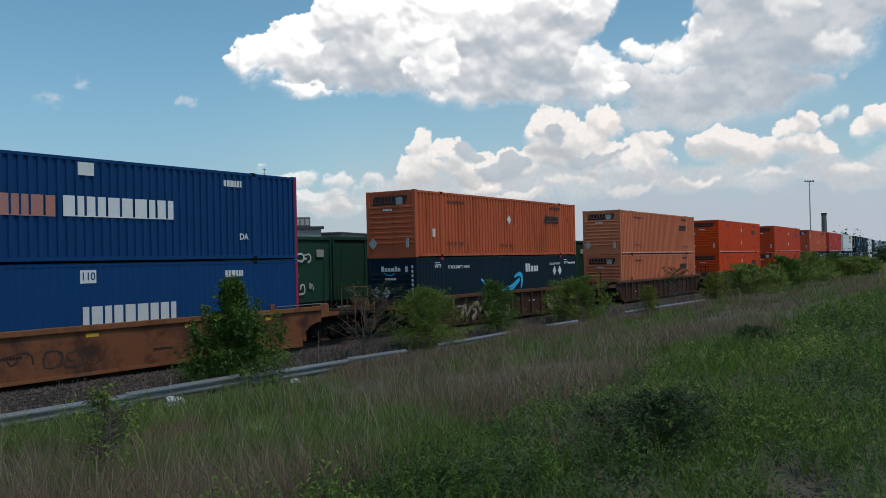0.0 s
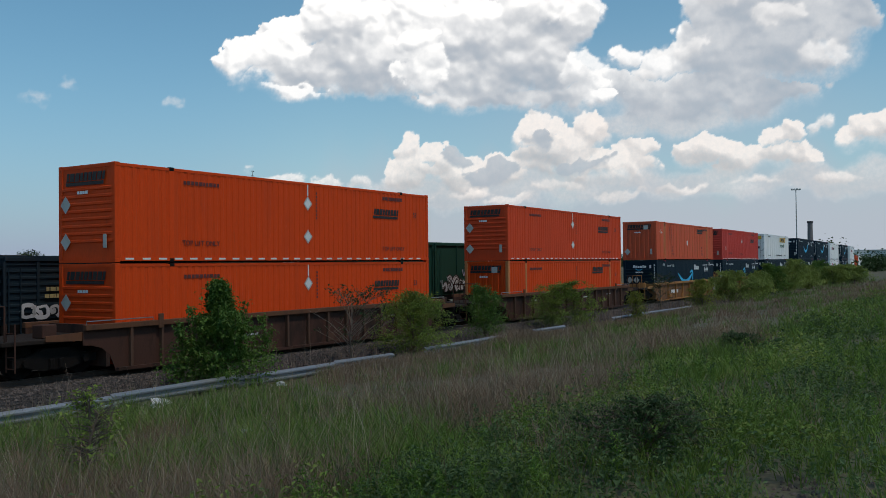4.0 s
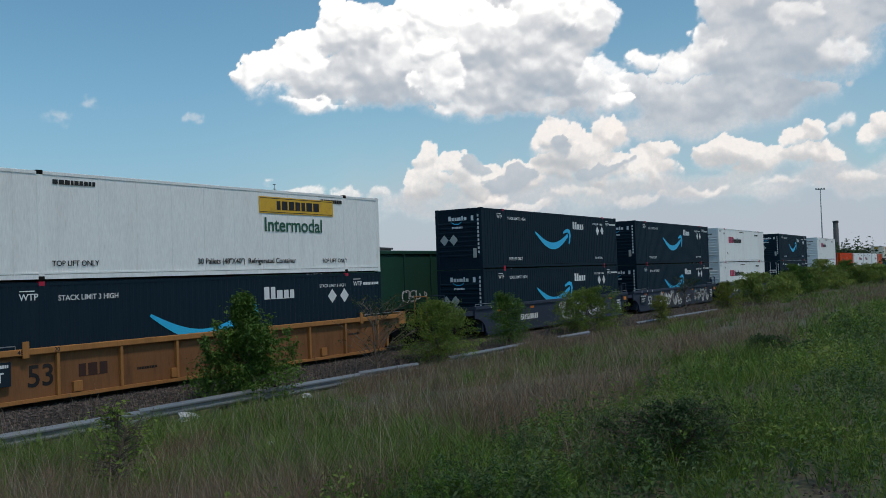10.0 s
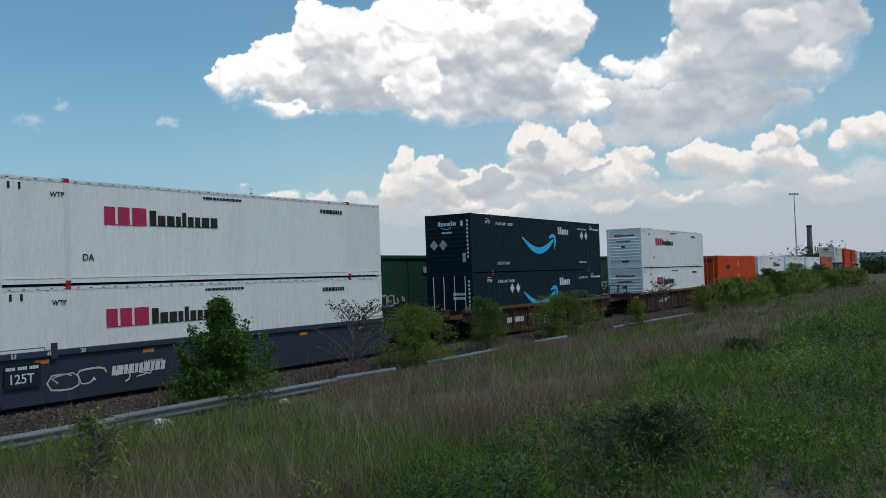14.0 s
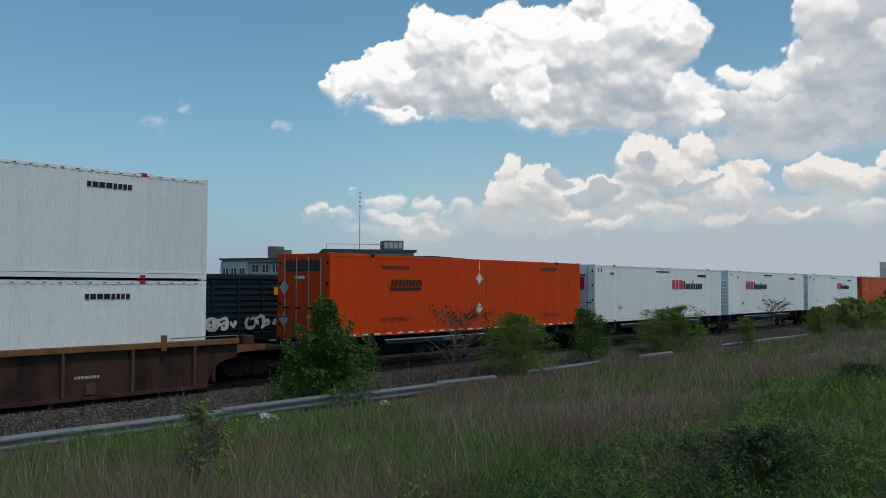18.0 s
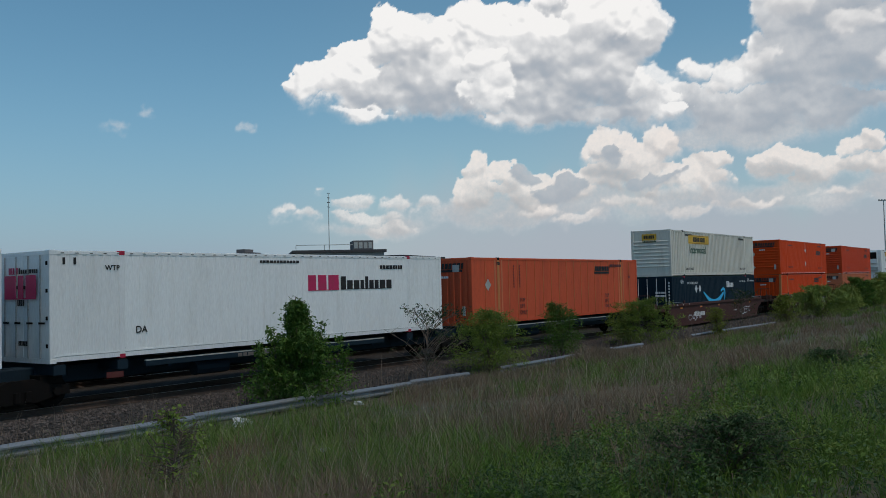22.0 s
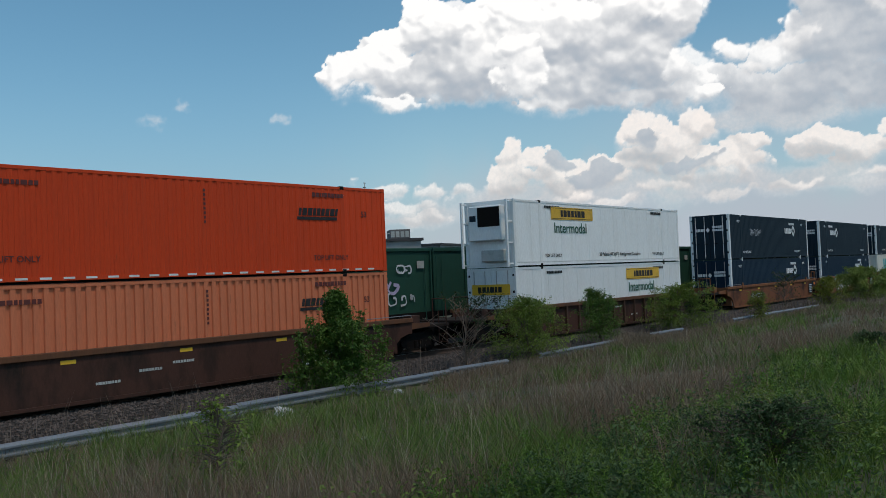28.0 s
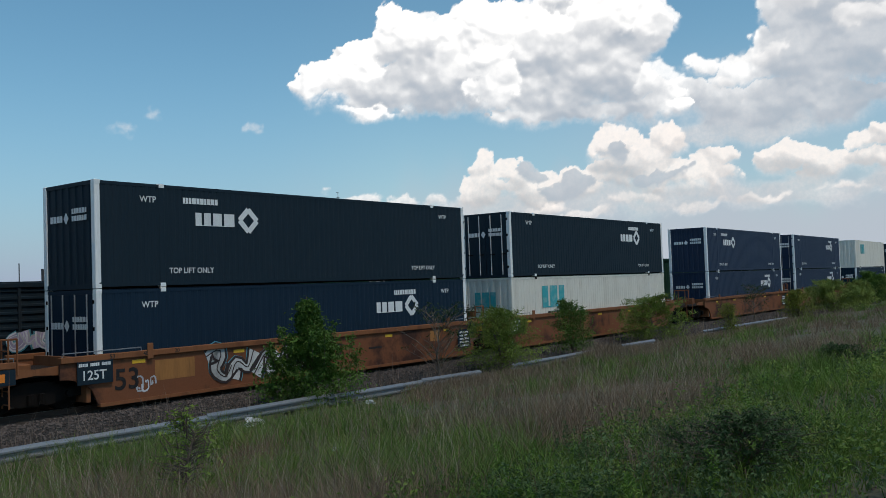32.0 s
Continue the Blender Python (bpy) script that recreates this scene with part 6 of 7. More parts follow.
def leaves(rng, p, size, droop=0.3, broad=0.36):
    """Small pointed leaves, folded along the middle, round the points p."""
    n = len(p)
    a = rng.random(n) * 6.283
    tilt = rng.normal(-droop, 0.5, n)
    f = np.stack([np.cos(a) * np.cos(tilt), np.sin(a) * np.cos(tilt), np.sin(tilt)], -1)
    s = np.stack([-np.sin(a), np.cos(a), rng.normal(0, 0.35, n)], -1)
    up = np.cross(f, s)
    k = (size * (0.6 + 0.8 * rng.random(n)))[:, None]
    v = np.stack([p, p + k * (0.5 * f + broad * s + 0.1 * up), p + k * (1.05 * f - 0.12 * up), p + k * (0.5 * f - broad * s + 0.1 * up)], 1)
    t = np.array([(0, 1, 2), (0, 2, 3)])[None] + 4 * np.arange(n)[:, None, None]
    return v.reshape(-1, 3), t.reshape(-1, 3)


def stuff(name, arrays, material, label, category):
    vs, fs, n = [], [], 0
    for v, f in arrays:
        vs.append(v), fs.append(f + n)
        n += len(v)
    me = big_mesh(name, np.concatenate(vs), np.concatenate(fs))
    me.materials.append(material)
    return tagged(new(name, me), label, category, kind="stuff")


def patchy(x, y, s, seed):
    """Soft random patches between 0 and 1."""
    r = np.random.default_rng(seed)
    out = 0.5
    for k in range(6):
        a, ph = r.random() * 6.283, r.random() * 6.283
        q = s * (0.6 + 1.3 * r.random())
        out = out + 0.16 * np.sin((x * math.cos(a) + y * math.sin(a)) * q + ph + 1.5 * np.sin(x * 0.31 * s + y * 0.27 * s + ph))
    return np.clip(out, 0, 1)


def spread(rng, n, near=3.6, far=120.0, lo=-4, hi=74):
    """Places on the bank, thinning out with the distance from the path."""
    az = np.radians(lo + (hi - lo) * rng.random(n))
    r = near * (far / near) ** (rng.random(n) ** 0.9)
    x, y = r * np.cos(az), r * np.sin(az)
    return x, y, r, y - bend(x)


def tufts(rng, x, y, r, each, spread_by):
    """Many stems round every place given."""
    k = np.repeat(np.arange(len(x)), each)
    n = len(k)
    a, d = rng.random(n) * 6.283, spread_by * rng.random(n) ** 0.7 * (0.6 + 0.03 * r[k])
    return k, x[k] + d * np.cos(a), y[k] + d * np.sin(a)


def bare_spot(x, y):
    """A patch of bare, stony soil on the bank."""
    return np.exp(-((x - 6.3) / 0.95) ** 2 - ((y - 1.3) / 0.22) ** 2)


def green_patch(x, y, a):
    """Where green grass pushes the straw aside: in patches, more of them towards the guard rail and beside the path's start."""
    g = patchy(x, y, 0.75, 8) + 0.16 * ease(13, 8, x) + 0.14 * ease(11, 14, a) - 0.12 * np.exp(-((a - 9.5) / 2) ** 2) * ease(9, 14, x)
    return ease(0.5, 0.74, g)


def make_grass():
    rng = np.random.default_rng(21)
    # dry tufts on the slope, tall stems among them
    x, y, r, a = spread(rng, 24000, 6, 130)
    edge = 5.2 + 0.9 * ease(14, 40, x) + 2.0 * (patchy(x, y, 0.5, 3) - 0.5)
    keep = (a > edge) & (a < 17.3) & (rng.random(len(x)) < (0.15 + 0.85 * patchy(x, y, 0.38, 5) ** 1.2) * (1 - 0.8 * green_patch(x, y, a)))
    x, y, r, a = x[keep], y[keep], r[keep], a[keep]
    k, bx, by = tufts(rng, x, y, r, 16, 0.22)
    th = (0.18 + 0.4 * rng.random(len(x)) ** 1.6) * np.interp(a, [6, 14, 17], [1.1, 0.9, 0.55]) * (1 + 0.7 * ease(20, 27, x) * ease(12, 16, a))
    h = th[k] * (0.55 + 0.75 * rng.random(len(k)))
    arr = [blades(rng, bx, by, ground_z(bx, by), h, 0.003 + 0.00038 * r[k], 0.6)]
    wx, wy, wr, wa = spread(rng, 2600, 4.5, 60)
    few = (wa < edge.mean()) & (wa > -5) & (rng.random(len(wx)) < patchy(wx, wy, 0.9, 33) ** 3)
    kk, wbx, wby = tufts(rng, wx[few], wy[few], wr[few], 9, 0.12)
    arr.append(blades(rng, wbx, wby, ground_z(wbx, wby), 0.2 + 0.28 * rng.random(len(kk)), 0.003 + 0.0006 * wr[few][kk], 0.5))
    tall = rng.random(len(x)) < 0.2
    hx, hy, hr = x[tall], y[tall], r[tall]
    arr.append(blades(rng, hx, hy, ground_z(hx, hy), (0.5 + 0.45 * rng.random(len(hx))) * np.interp(a[tall], [6, 14, 17], [1, 0.9, 0.6]), 0.004 + 0.0003 * hr, 0.24))
    pale = rng.random(len(x)) < 0.3
    hx, hy, hr = x[pale] + 0.1, y[pale] + 0.07, r[pale]
    stuff("pale_stems", [blades(rng, hx, hy, ground_z(hx, hy), (0.4 + 0.55 * rng.random(len(hx))) * np.interp(a[pale], [6, 14, 17], [1, 0.9, 0.55]), 0.003 + 0.0003 * hr, 0.28)], PALE_STEM, "pale dry grass stems on the slope", "grass")
    red = (rng.random(len(x)) < 1.1 * patchy(x, y, 0.9, 71) ** 2.6) & (a < 15)
    kr, rx, ry = tufts(rng, x[red], y[red], r[red], 13, 0.26)
    stuff("russet_grass", [blades(rng, rx, ry, ground_z(rx, ry), (0.2 + 0.38 * rng.random(red.sum()))[kr] * (0.5 + 0.8 * rng.random(len(kr))), 0.003 + 0.0004 * r[red][kr], 0.75)], RUSSET, "reddish brown dead grass in clumps", "grass")
    stuff("dry_grass", arr, STRAW, "dry straw coloured grass on the slope", "grass")
    sx, sy, sr, sa = spread(rng, 900, 7, 30, 20, 66)
    ok = (sa > 5.5) & (sa < 16.5)
    stuff("long_stems", [blades(rng, sx[ok], sy[ok], ground_z(sx[ok], sy[ok]), 0.45 + 0.6 * rng.random(ok.sum()), 0.003 + 0.0003 * sr[ok], 0.3)], PALE_STEM, "single long pale grass stems", "grass")
    # green tufts among the straw and on the bank
    x, y, r, a = spread(rng, 21000, 3.6, 130)
    keep = (a < 17.2) & (a > -8) & (bare_spot(x, y) < 0.5) & (rng.random(len(x)) < np.where(a > 4.9, 0.12 + 0.88 * green_patch(x, y, a), np.interp(r, [4, 6, 10, 25], [0.3, 0.4, 0.45, 0.7])))
    x, y, r, a = x[keep], y[keep], r[keep], a[keep]
    k, bx, by = tufts(rng, x, y, r, 14, 0.14)
    h = ((0.1 + 0.3 * rng.random(len(x)) + 0.1 * green_patch(x, y, a) * (a > 5)) * np.interp(r, [4, 10], [0.45, 1.0]))[k] * (0.6 + 0.7 * rng.random(len(k)))
    lush = a[k] < 4.8 + 1.0 * rng.normal(0, 1, len(k))
    for name, material, m, label in (("green_grass", BLADE, ~lush, "green grass tufts on the slope"), ("lush_grass", LUSH, lush, "lush green grass on the bank")):
        stuff(name, [blades(rng, bx[m], by[m], ground_z(bx[m], by[m]), h[m], 0.004 + 0.00055 * r[k][m], 0.6)], material, label, "grass")
    # longer grass that hides the foot of the guard rail
    n = 30000
    vx = 20 + 42 * rng.random(n)
    va = 16.3 + 1.15 * rng.random(n) ** 0.7
    vy = va + bend(vx)
    vm = rng.random(n) < 0.25 + 0.75 * patchy(vx, vy, 0.5, 61) + np.exp(-((vx - 32.2) / 1.3) ** 2)
    vx, vy = vx[vm], vy[vm]
    stuff("verge_grass", [blades(rng, vx, vy, ground_z(vx, vy), (0.14 + 0.26 * rng.random(len(vx))) * (1 + 1.1 * np.exp(-((vx - 32.2) / 1.3) ** 2)), 0.004 + 0.0004 * vx, 0.5)], STRAW, "long dry grass at the foot of the guard rail", "grass")
    # leafy weeds on the bank, plant by plant, in three shades
    x, y, r, a = spread(rng, 15000, 3.4, 120)
    edge = 5.2 + 0.9 * ease(14, 40, x) + 2.2 * (patchy(x, y, 0.5, 3) - 0.5)
    path = np.exp(-((a - 0.5 - 0.4 * np.sin(0.3 * x)) / 0.9) ** 2)
    keep = (a < edge) & (a > -10) & (rng.random(len(x)) < (0.35 + 0.65 * patchy(x, y, 0.9, 13)) * (1 - 0.45 * path)) & (bare_spot(x, y) < 0.5 + 0.4 * rng.random(len(x)))
    x, y, r = x[keep], y[keep], r[keep]
    shade = 0.52 + 1.5 * (patchy(x, y, 0.9, 17) - 0.5) + 0.7 * (patchy(x, y, 2.6, 19) - 0.5) + 0.08 * rng.normal(0, 1, len(x)) - 0.25 * np.exp(-((y - bend(x) - 4.4) / 1.0) ** 2)
    # The dark range is widened: besides bluish plants it paints the shaded hollows.
    for name, material, lo, hi, label in (("dark_weeds", LEAF_WEED_DARK, -9, 0.43, "dark bluish green weeds and painted shade of hollows on the bank"), ("weeds", WEED, 0.43, 0.72, "low leafy green weeds on the bank"), ("pale_weeds", WEED_PALE, 0.72, 9, "pale yellow green weeds on the bank")):
        m = (shade >= lo) & (shade < hi)
        px, py, pr = x[m], y[m], r[m]
        ph = (0.08 + 0.3 * rng.random(len(px)) ** 1.7) * (0.3 + 2.1 * patchy(px, py, 2.2, 41) ** 2)
        k = np.repeat(np.arange(len(px)), 30)
        u, ang = rng.random(len(k)) ** 0.6, rng.random(len(k)) * 6.283
        rad = (0.09 + 0.012 * pr)[k] * np.sqrt(1 - 0.75 * u * u) * (0.5 + 0.6 * rng.random(len(k)))
        p = np.stack([px[k] + rad * np.cos(ang), py[k] + rad * np.sin(ang), ground_z(px, py)[k] + ph[k] * u], -1)
        stuff(name, [leaves(rng, p, (0.026 + 0.003 * pr[k]) * (1.3 - 0.5 * u), -0.25, 0.24)], material, label, "weeds")
    # taller leafy plants among them
    x, y, r, a = spread(rng, 5200, 3.6, 45)
    keep = (a < 5.2) & (a > -6) & (rng.random(len(x)) < patchy(x, y, 1.3, 29) ** 3 + 0.5 * np.exp(-((a - 4.3) / 0.8) ** 2) * ease(20, 12, x)) & (bare_spot(x, y) < 0.4)
    x, y, r = x[keep], y[keep], r[keep]
    for name, material, pick, label in (("tall_weeds", WEED_TALL, 0, "tall fresh green weeds on the bank"), ("nettles", LEAF_WEED_DARK, 1, "dark upright weeds on the bank")):
        m = (np.arange(len(x)) % 3 == 0) == bool(pick)
        px, py, pr = x[m], y[m], r[m]
        ph = (0.22 + 0.3 * rng.random(len(px)) ** 1.6) * np.interp(pr, [4, 12], [0.8, 1.1])
        k = np.repeat(np.arange(len(px)), 52)
        u, ang = rng.random(len(k)) ** 0.8, rng.random(len(k)) * 6.283
        rad = 0.05 * (1.15 - u) * rng.random(len(k)) + 0.02 * ph[k]
        lean = rng.normal(0, 0.14, (2, len(px)))[:, k] * ph[k] * u
        p = np.stack([px[k] + rad * np.cos(ang) + lean[0], py[k] + rad * np.sin(ang) + lean[1], ground_z(px, py)[k] + ph[k] * u], -1)
        stuff(name, [leaves(rng, p, (0.034 + 0.002 * pr[k]) * (1.2 - 0.6 * u), -0.5, 0.18)], material, label, "weeds")
    # the same weeds and grass behind and beside the place where the camera is held
    n = 9000
    g, r = np.radians(72 + 288 * rng.random(n)), 1.0 + 17 * rng.random(n) ** 0.7
    near = rng.random(n) < 0.08
    g, r = np.where(near, np.radians(-6 + 80 * rng.random(n)), g), np.where(near, 1.3 + 2.4 * rng.random(n), r)
    x, y = r * np.cos(g), r * np.sin(g)
    k = np.repeat(np.arange(n), 11)
    p = np.stack([x[k] + rng.normal(0, 0.2, len(k)), y[k] + rng.normal(0, 0.2, len(k)), ground_z(x, y)[k] + 0.03 + 0.2 * rng.random(len(k)) ** 1.5], -1)
    stuff("low_weeds", [leaves(rng, p, np.where(r[k] < 3.8, 0.055, 0.095), -0.2, 0.22)], WEED, "low green weeds underfoot on the bank", "weeds")
    k, bx, by = tufts(rng, x, y, r, 4, 0.2)
    stuff("short_grass", [blades(rng, bx, by, ground_z(bx, by), 0.08 + 0.2 * rng.random(len(k)), np.full(len(k), 0.011), 0.5)], BLADE, "short green grass underfoot on the bank", "grass")
    # thin dead stalks behind the guard rail and along the ballast
    x = 3 + 75 * rng.random(2600) ** 1.4
    a = 17.6 + 2.6 * rng.random(2600) ** 1.5
    y = a + bend(x)
    z = np.where(a > 19, np.interp(a, [19.0, 19.9, 20.7], [-0.55, -0.36, -0.2]), -0.5)
    dx, dy = 8.3 + 0.55 * rng.normal(0, 1, 900), 3.4 + 0.3 * rng.normal(0, 1, 900)
    arr = [blades(rng, dx, dy, ground_z(dx, dy), 0.2 + 0.32 * rng.random(900), np.full(900, 0.006), 0.6)]
    stuff("dead_stalks", arr + [blades(rng, x, y, z, 0.25 + 0.75 * rng.random(len(x)) ** 2, 0.012 + 0.0004 * x, 0.25)], TWIG, "thin dead stalks beside the ballast", "stalks")


def bush(name, az, across, height, width, material, label, n, size, seed, pointed=0.5, base=0.1, bare=0.0, category="bush"):
    """A young tree or bush: stem, limbs and a crown of leaves that leaves gaps."""
    rng = np.random.default_rng(seed)
    x = across / math.tan(radians(az))
    for _ in range(20):
        x = (across + float(bend(x))) / math.tan(radians(az))
    y = across + float(bend(x))
    z = float(ground_z(x, y)) - 0.05
    t = thing(name, label, category)
    t.matrix_basis = pose(x, y, z)
    k = 7
    spine = [Vector((0.04 * height * rng.normal() * i / k, 0.04 * height * rng.normal() * i / k, height * 0.97 * i / k)) for i in range(k + 1)]
    stem = Shape().tube(spine, [0.018 * height * (1 - i / k) + 0.004 for i in range(k + 1)])
    part("trunk", stem, BARK if not bare else TWIG, t)
    limbs, tips = Shape(), []
    m = 44 if bare else 120
    for i in range(m):
        u = base + (0.98 - base) * (i + rng.random()) / m
        a = rng.random() * 6.283
        reach = 0.5 * width * ((1 - u) ** pointed) * (0.45 + 0.75 * rng.random()) * min(1, 0.75 + 2.2 * u)
        j = min(k - 1, int(u * k))
        s = spine[j].lerp(spine[j + 1], u * k - j)
        s = Vector((s.x, s.y, s.z * 0.95))
        e = s + Vector((math.cos(a) * reach, math.sin(a) * reach, (0.1 + 0.35 * rng.random() + (0.45 if bare else 0)) * reach))
        mid = s.lerp(e, 0.5) + Vector((0, 0, 0.08 * reach))
        if bare:
            limbs = Shape()
        limbs.rod(s, mid, 0.006 * height * (1.1 - u) + 0.003, 0.004 + 0.005 * (bare > 0), 4).rod(mid, e, 0.005 + 0.004 * (bare > 0), 0.002 + 0.003 * (bare > 0), 4)
        if bare:
            for w in (0.45, 0.7, 0.85):
                g = rng.random() * 6.283
                p = mid.lerp(e, 2 * w - 1) if w > 0.5 else s.lerp(mid, 2 * w)
                q = p + Vector((math.cos(g), math.sin(g), 0.7)) * (0.16 + 0.2 * rng.random())
                limbs.rod(p, q, 0.007, 0.004, 4)
                tips.append((q, 0.03 * height, u))
            part("branch", limbs, TWIG, t)
        for w in ((0.92, 1.0) if bare else (0.4, 0.6, 0.8, 0.92, 1.0)):
            tips.append((s.lerp(e, w), 0.038 * height * (0.7 + 0.6 * rng.random()) * (1.15 - 0.5 * u), u))
    for i in range(0 if bare else 16):  # young shoots that stand out of the crown
        a, d = rng.random() * 6.283, 0.36 * width * rng.random() ** 0.7
        foot = Vector((d * math.cos(a), d * math.sin(a), height * (0.82 - 0.75 * (d / width)) * (1 - 0.25 * pointed)))
        top = foot + Vector((0.12 * math.cos(a), 0.12 * math.sin(a), height * (0.1 + 0.16 * rng.random())))
        limbs.rod(foot, top, 0.008, 0.004, 4)
        tips += [(foot.lerp(top, w), 0.016 * height, 0.9) for w in (0.3, 0.6, 0.8, 1.0)]
    if not bare:
        part("branching", limbs, BARK, t)
    keep = [q for q in tips if q[2] > bare or rng.random() < 0.2]
    c = np.array([tuple(q[0]) for q in keep])
    sp = np.array([q[1] for q in keep])
    pick = rng.integers(0, len(c), n)
    pts = c[pick] + rng.normal(0, 1, (n, 3)) * sp[pick][:, None] * np.array([1.3, 1.3, 0.8])
    pts[:, 2] = np.maximum(pts[:, 2], 0.05)
    v, f = leaves(rng, pts, np.full(n, size), 0.35, 0.3)
    me = big_mesh("crown", v, f)
    me.materials.append(material)
    part("crown", me, material, t)
    return t


def make_bushes():
    bush("maple_sapling", 46.75, 18.4, 3.3, 3.5, LEAF_GREEN, "young maple with dense dark green leaves behind the guard rail", 21000, 0.092, 1, 1.35, 0.0)
    bush("bare_sapling", 38.7, 18.9, 2.35, 2.9, LEAF_DARK, "half bare sapling with leaves at its tips only", 900, 0.08, 2, 0.12, 0.02, 0.6)
    bush("leafy_bush", 34.7, 18.6, 2.6, 3.7, LEAF_FRESH, "broad light green bush beside the guard rail", 15000, 0.062, 3, 0.5, 0.0)
    bush("round_sapling", 30.1, 19.0, 2.7, 2.5, LEAF_GREEN, "small dark green sapling beside the ballast", 7000, 0.072, 4, 0.45, 0.12)
    bush("leafy_bush", 25.1, 18.8, 2.6, 4.1, LEAF_FRESH, "broad light green bush beside the guard rail", 14000, 0.072, 5, 0.4, 0.0)
    bush("yellow_sapling", 20.5, 17.0, 1.9, 1.4, LEAF_YELLOW, "thin yellow green sapling in front of the guard rail", 2600, 0.075, 6, 0.3, 0.05)
    bush("bare_sapling", 19.0, 19.0, 2.5, 2.2, LEAF_DARK, "half bare sapling with leaves at its tips only", 800, 0.085, 7, 0.2, 0.1, 0.55)
    bush("yellow_bush", 16.5, 17.4, 2.3, 2.6, LEAF_YELLOW, "yellow green bush in long grass", 6000, 0.08, 8, 0.5, 0.0)
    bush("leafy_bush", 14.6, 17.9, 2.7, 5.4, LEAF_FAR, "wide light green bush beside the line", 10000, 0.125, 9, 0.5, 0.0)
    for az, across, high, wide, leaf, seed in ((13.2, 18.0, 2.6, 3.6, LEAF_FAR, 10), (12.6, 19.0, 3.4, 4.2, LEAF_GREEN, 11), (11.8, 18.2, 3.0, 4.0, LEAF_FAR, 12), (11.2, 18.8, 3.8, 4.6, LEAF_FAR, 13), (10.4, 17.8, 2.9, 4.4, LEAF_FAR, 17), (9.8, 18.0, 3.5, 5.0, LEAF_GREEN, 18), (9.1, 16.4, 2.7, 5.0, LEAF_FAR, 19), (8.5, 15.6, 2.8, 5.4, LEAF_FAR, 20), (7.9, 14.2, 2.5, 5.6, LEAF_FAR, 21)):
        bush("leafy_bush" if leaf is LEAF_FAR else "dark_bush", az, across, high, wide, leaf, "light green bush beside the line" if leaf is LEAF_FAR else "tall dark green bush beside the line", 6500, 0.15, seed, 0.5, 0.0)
    bush("thin_sapling", 54.5, 8.9, 1.3, 0.85, LEAF_FRESH, "thin young yellow green sapling in dry grass", 430, 0.06, 14, 0.3, 0.25)
    bush("dark_shrub", 20.0, 2.65, 0.6, 1.5, LEAF_SHRUB, "dark leafy shrub among the weeds", 7000, 0.03, 15, 0.5, 0.0)
    bush("dark_shrub", 14.4, 5.2, 0.5, 1.3, LEAF_SHRUB, "dark leafy shrub among the weeds", 3500, 0.045, 16, 0.5, 0.0)


BAG = surface("crumpled_white_plastic", (0.5, 0.51, 0.52), 0.4, 0.0, (0.25, 0.24, 0.22), 0.5, bump=0.02)


def make_rubbish():
    for name, az, across, s, seed in (("plastic_bag", 50.47, 16.6, 0.3, 1), ("plastic_bag", 43.05, 16.0, 0.19, 2), ("paper_scrap", 45.2, 9.9, 0.1, 3)):
        rng = random.Random(seed)
        x = (across) / math.tan(radians(az))
        y = across + float(bend(x))
        bm = bmesh.new()
        bmesh.ops.create_icosphere(bm, subdivisions=2, radius=1.0)
        for v in bm.verts:
            k = 0.4 + 0.85 * rng.random()
            v.co = Vector((v.co.x * s * k, v.co.y * s * 0.7 * k, max(-0.2, v.co.z) * s * 0.5 * k))
        me = bpy.data.meshes.new(name)
        bm.to_mesh(me)
        bm.free()
        me.materials.append(BAG)
        ob = tagged(new(name, me), "crumpled white plastic litter in the grass", "litter")
        ob.matrix_basis = pose(x, y, float(ground_z(x, y)) + 0.12)


# ---- what stands behind the train
CONCRETE = surface("grey_render", (0.3, 0.32, 0.33), 0.85, 0.0, (0.2, 0.2, 0.19), 0.6, (0.2, 0.2, 0.4), 1.0, 8.0, 0.01)
TEALWALL = surface("faded_teal_render", (0.24, 0.36, 0.36), 0.85, 0.0, (0.2, 0.24, 0.24), 0.6, (0.2, 0.2, 0.4), 1.0, 8.0, 0.01)
DARKROOF = surface("dark_roofing", (0.05, 0.05, 0.055), 0.8)
BRICKISH = surface("grey_brickwork", (0.16, 0.15, 0.15), 0.85, 0.0, (0.08, 0.08, 0.08), 0.5, (1, 1, 1), 2.0, 20.0, 0.01)


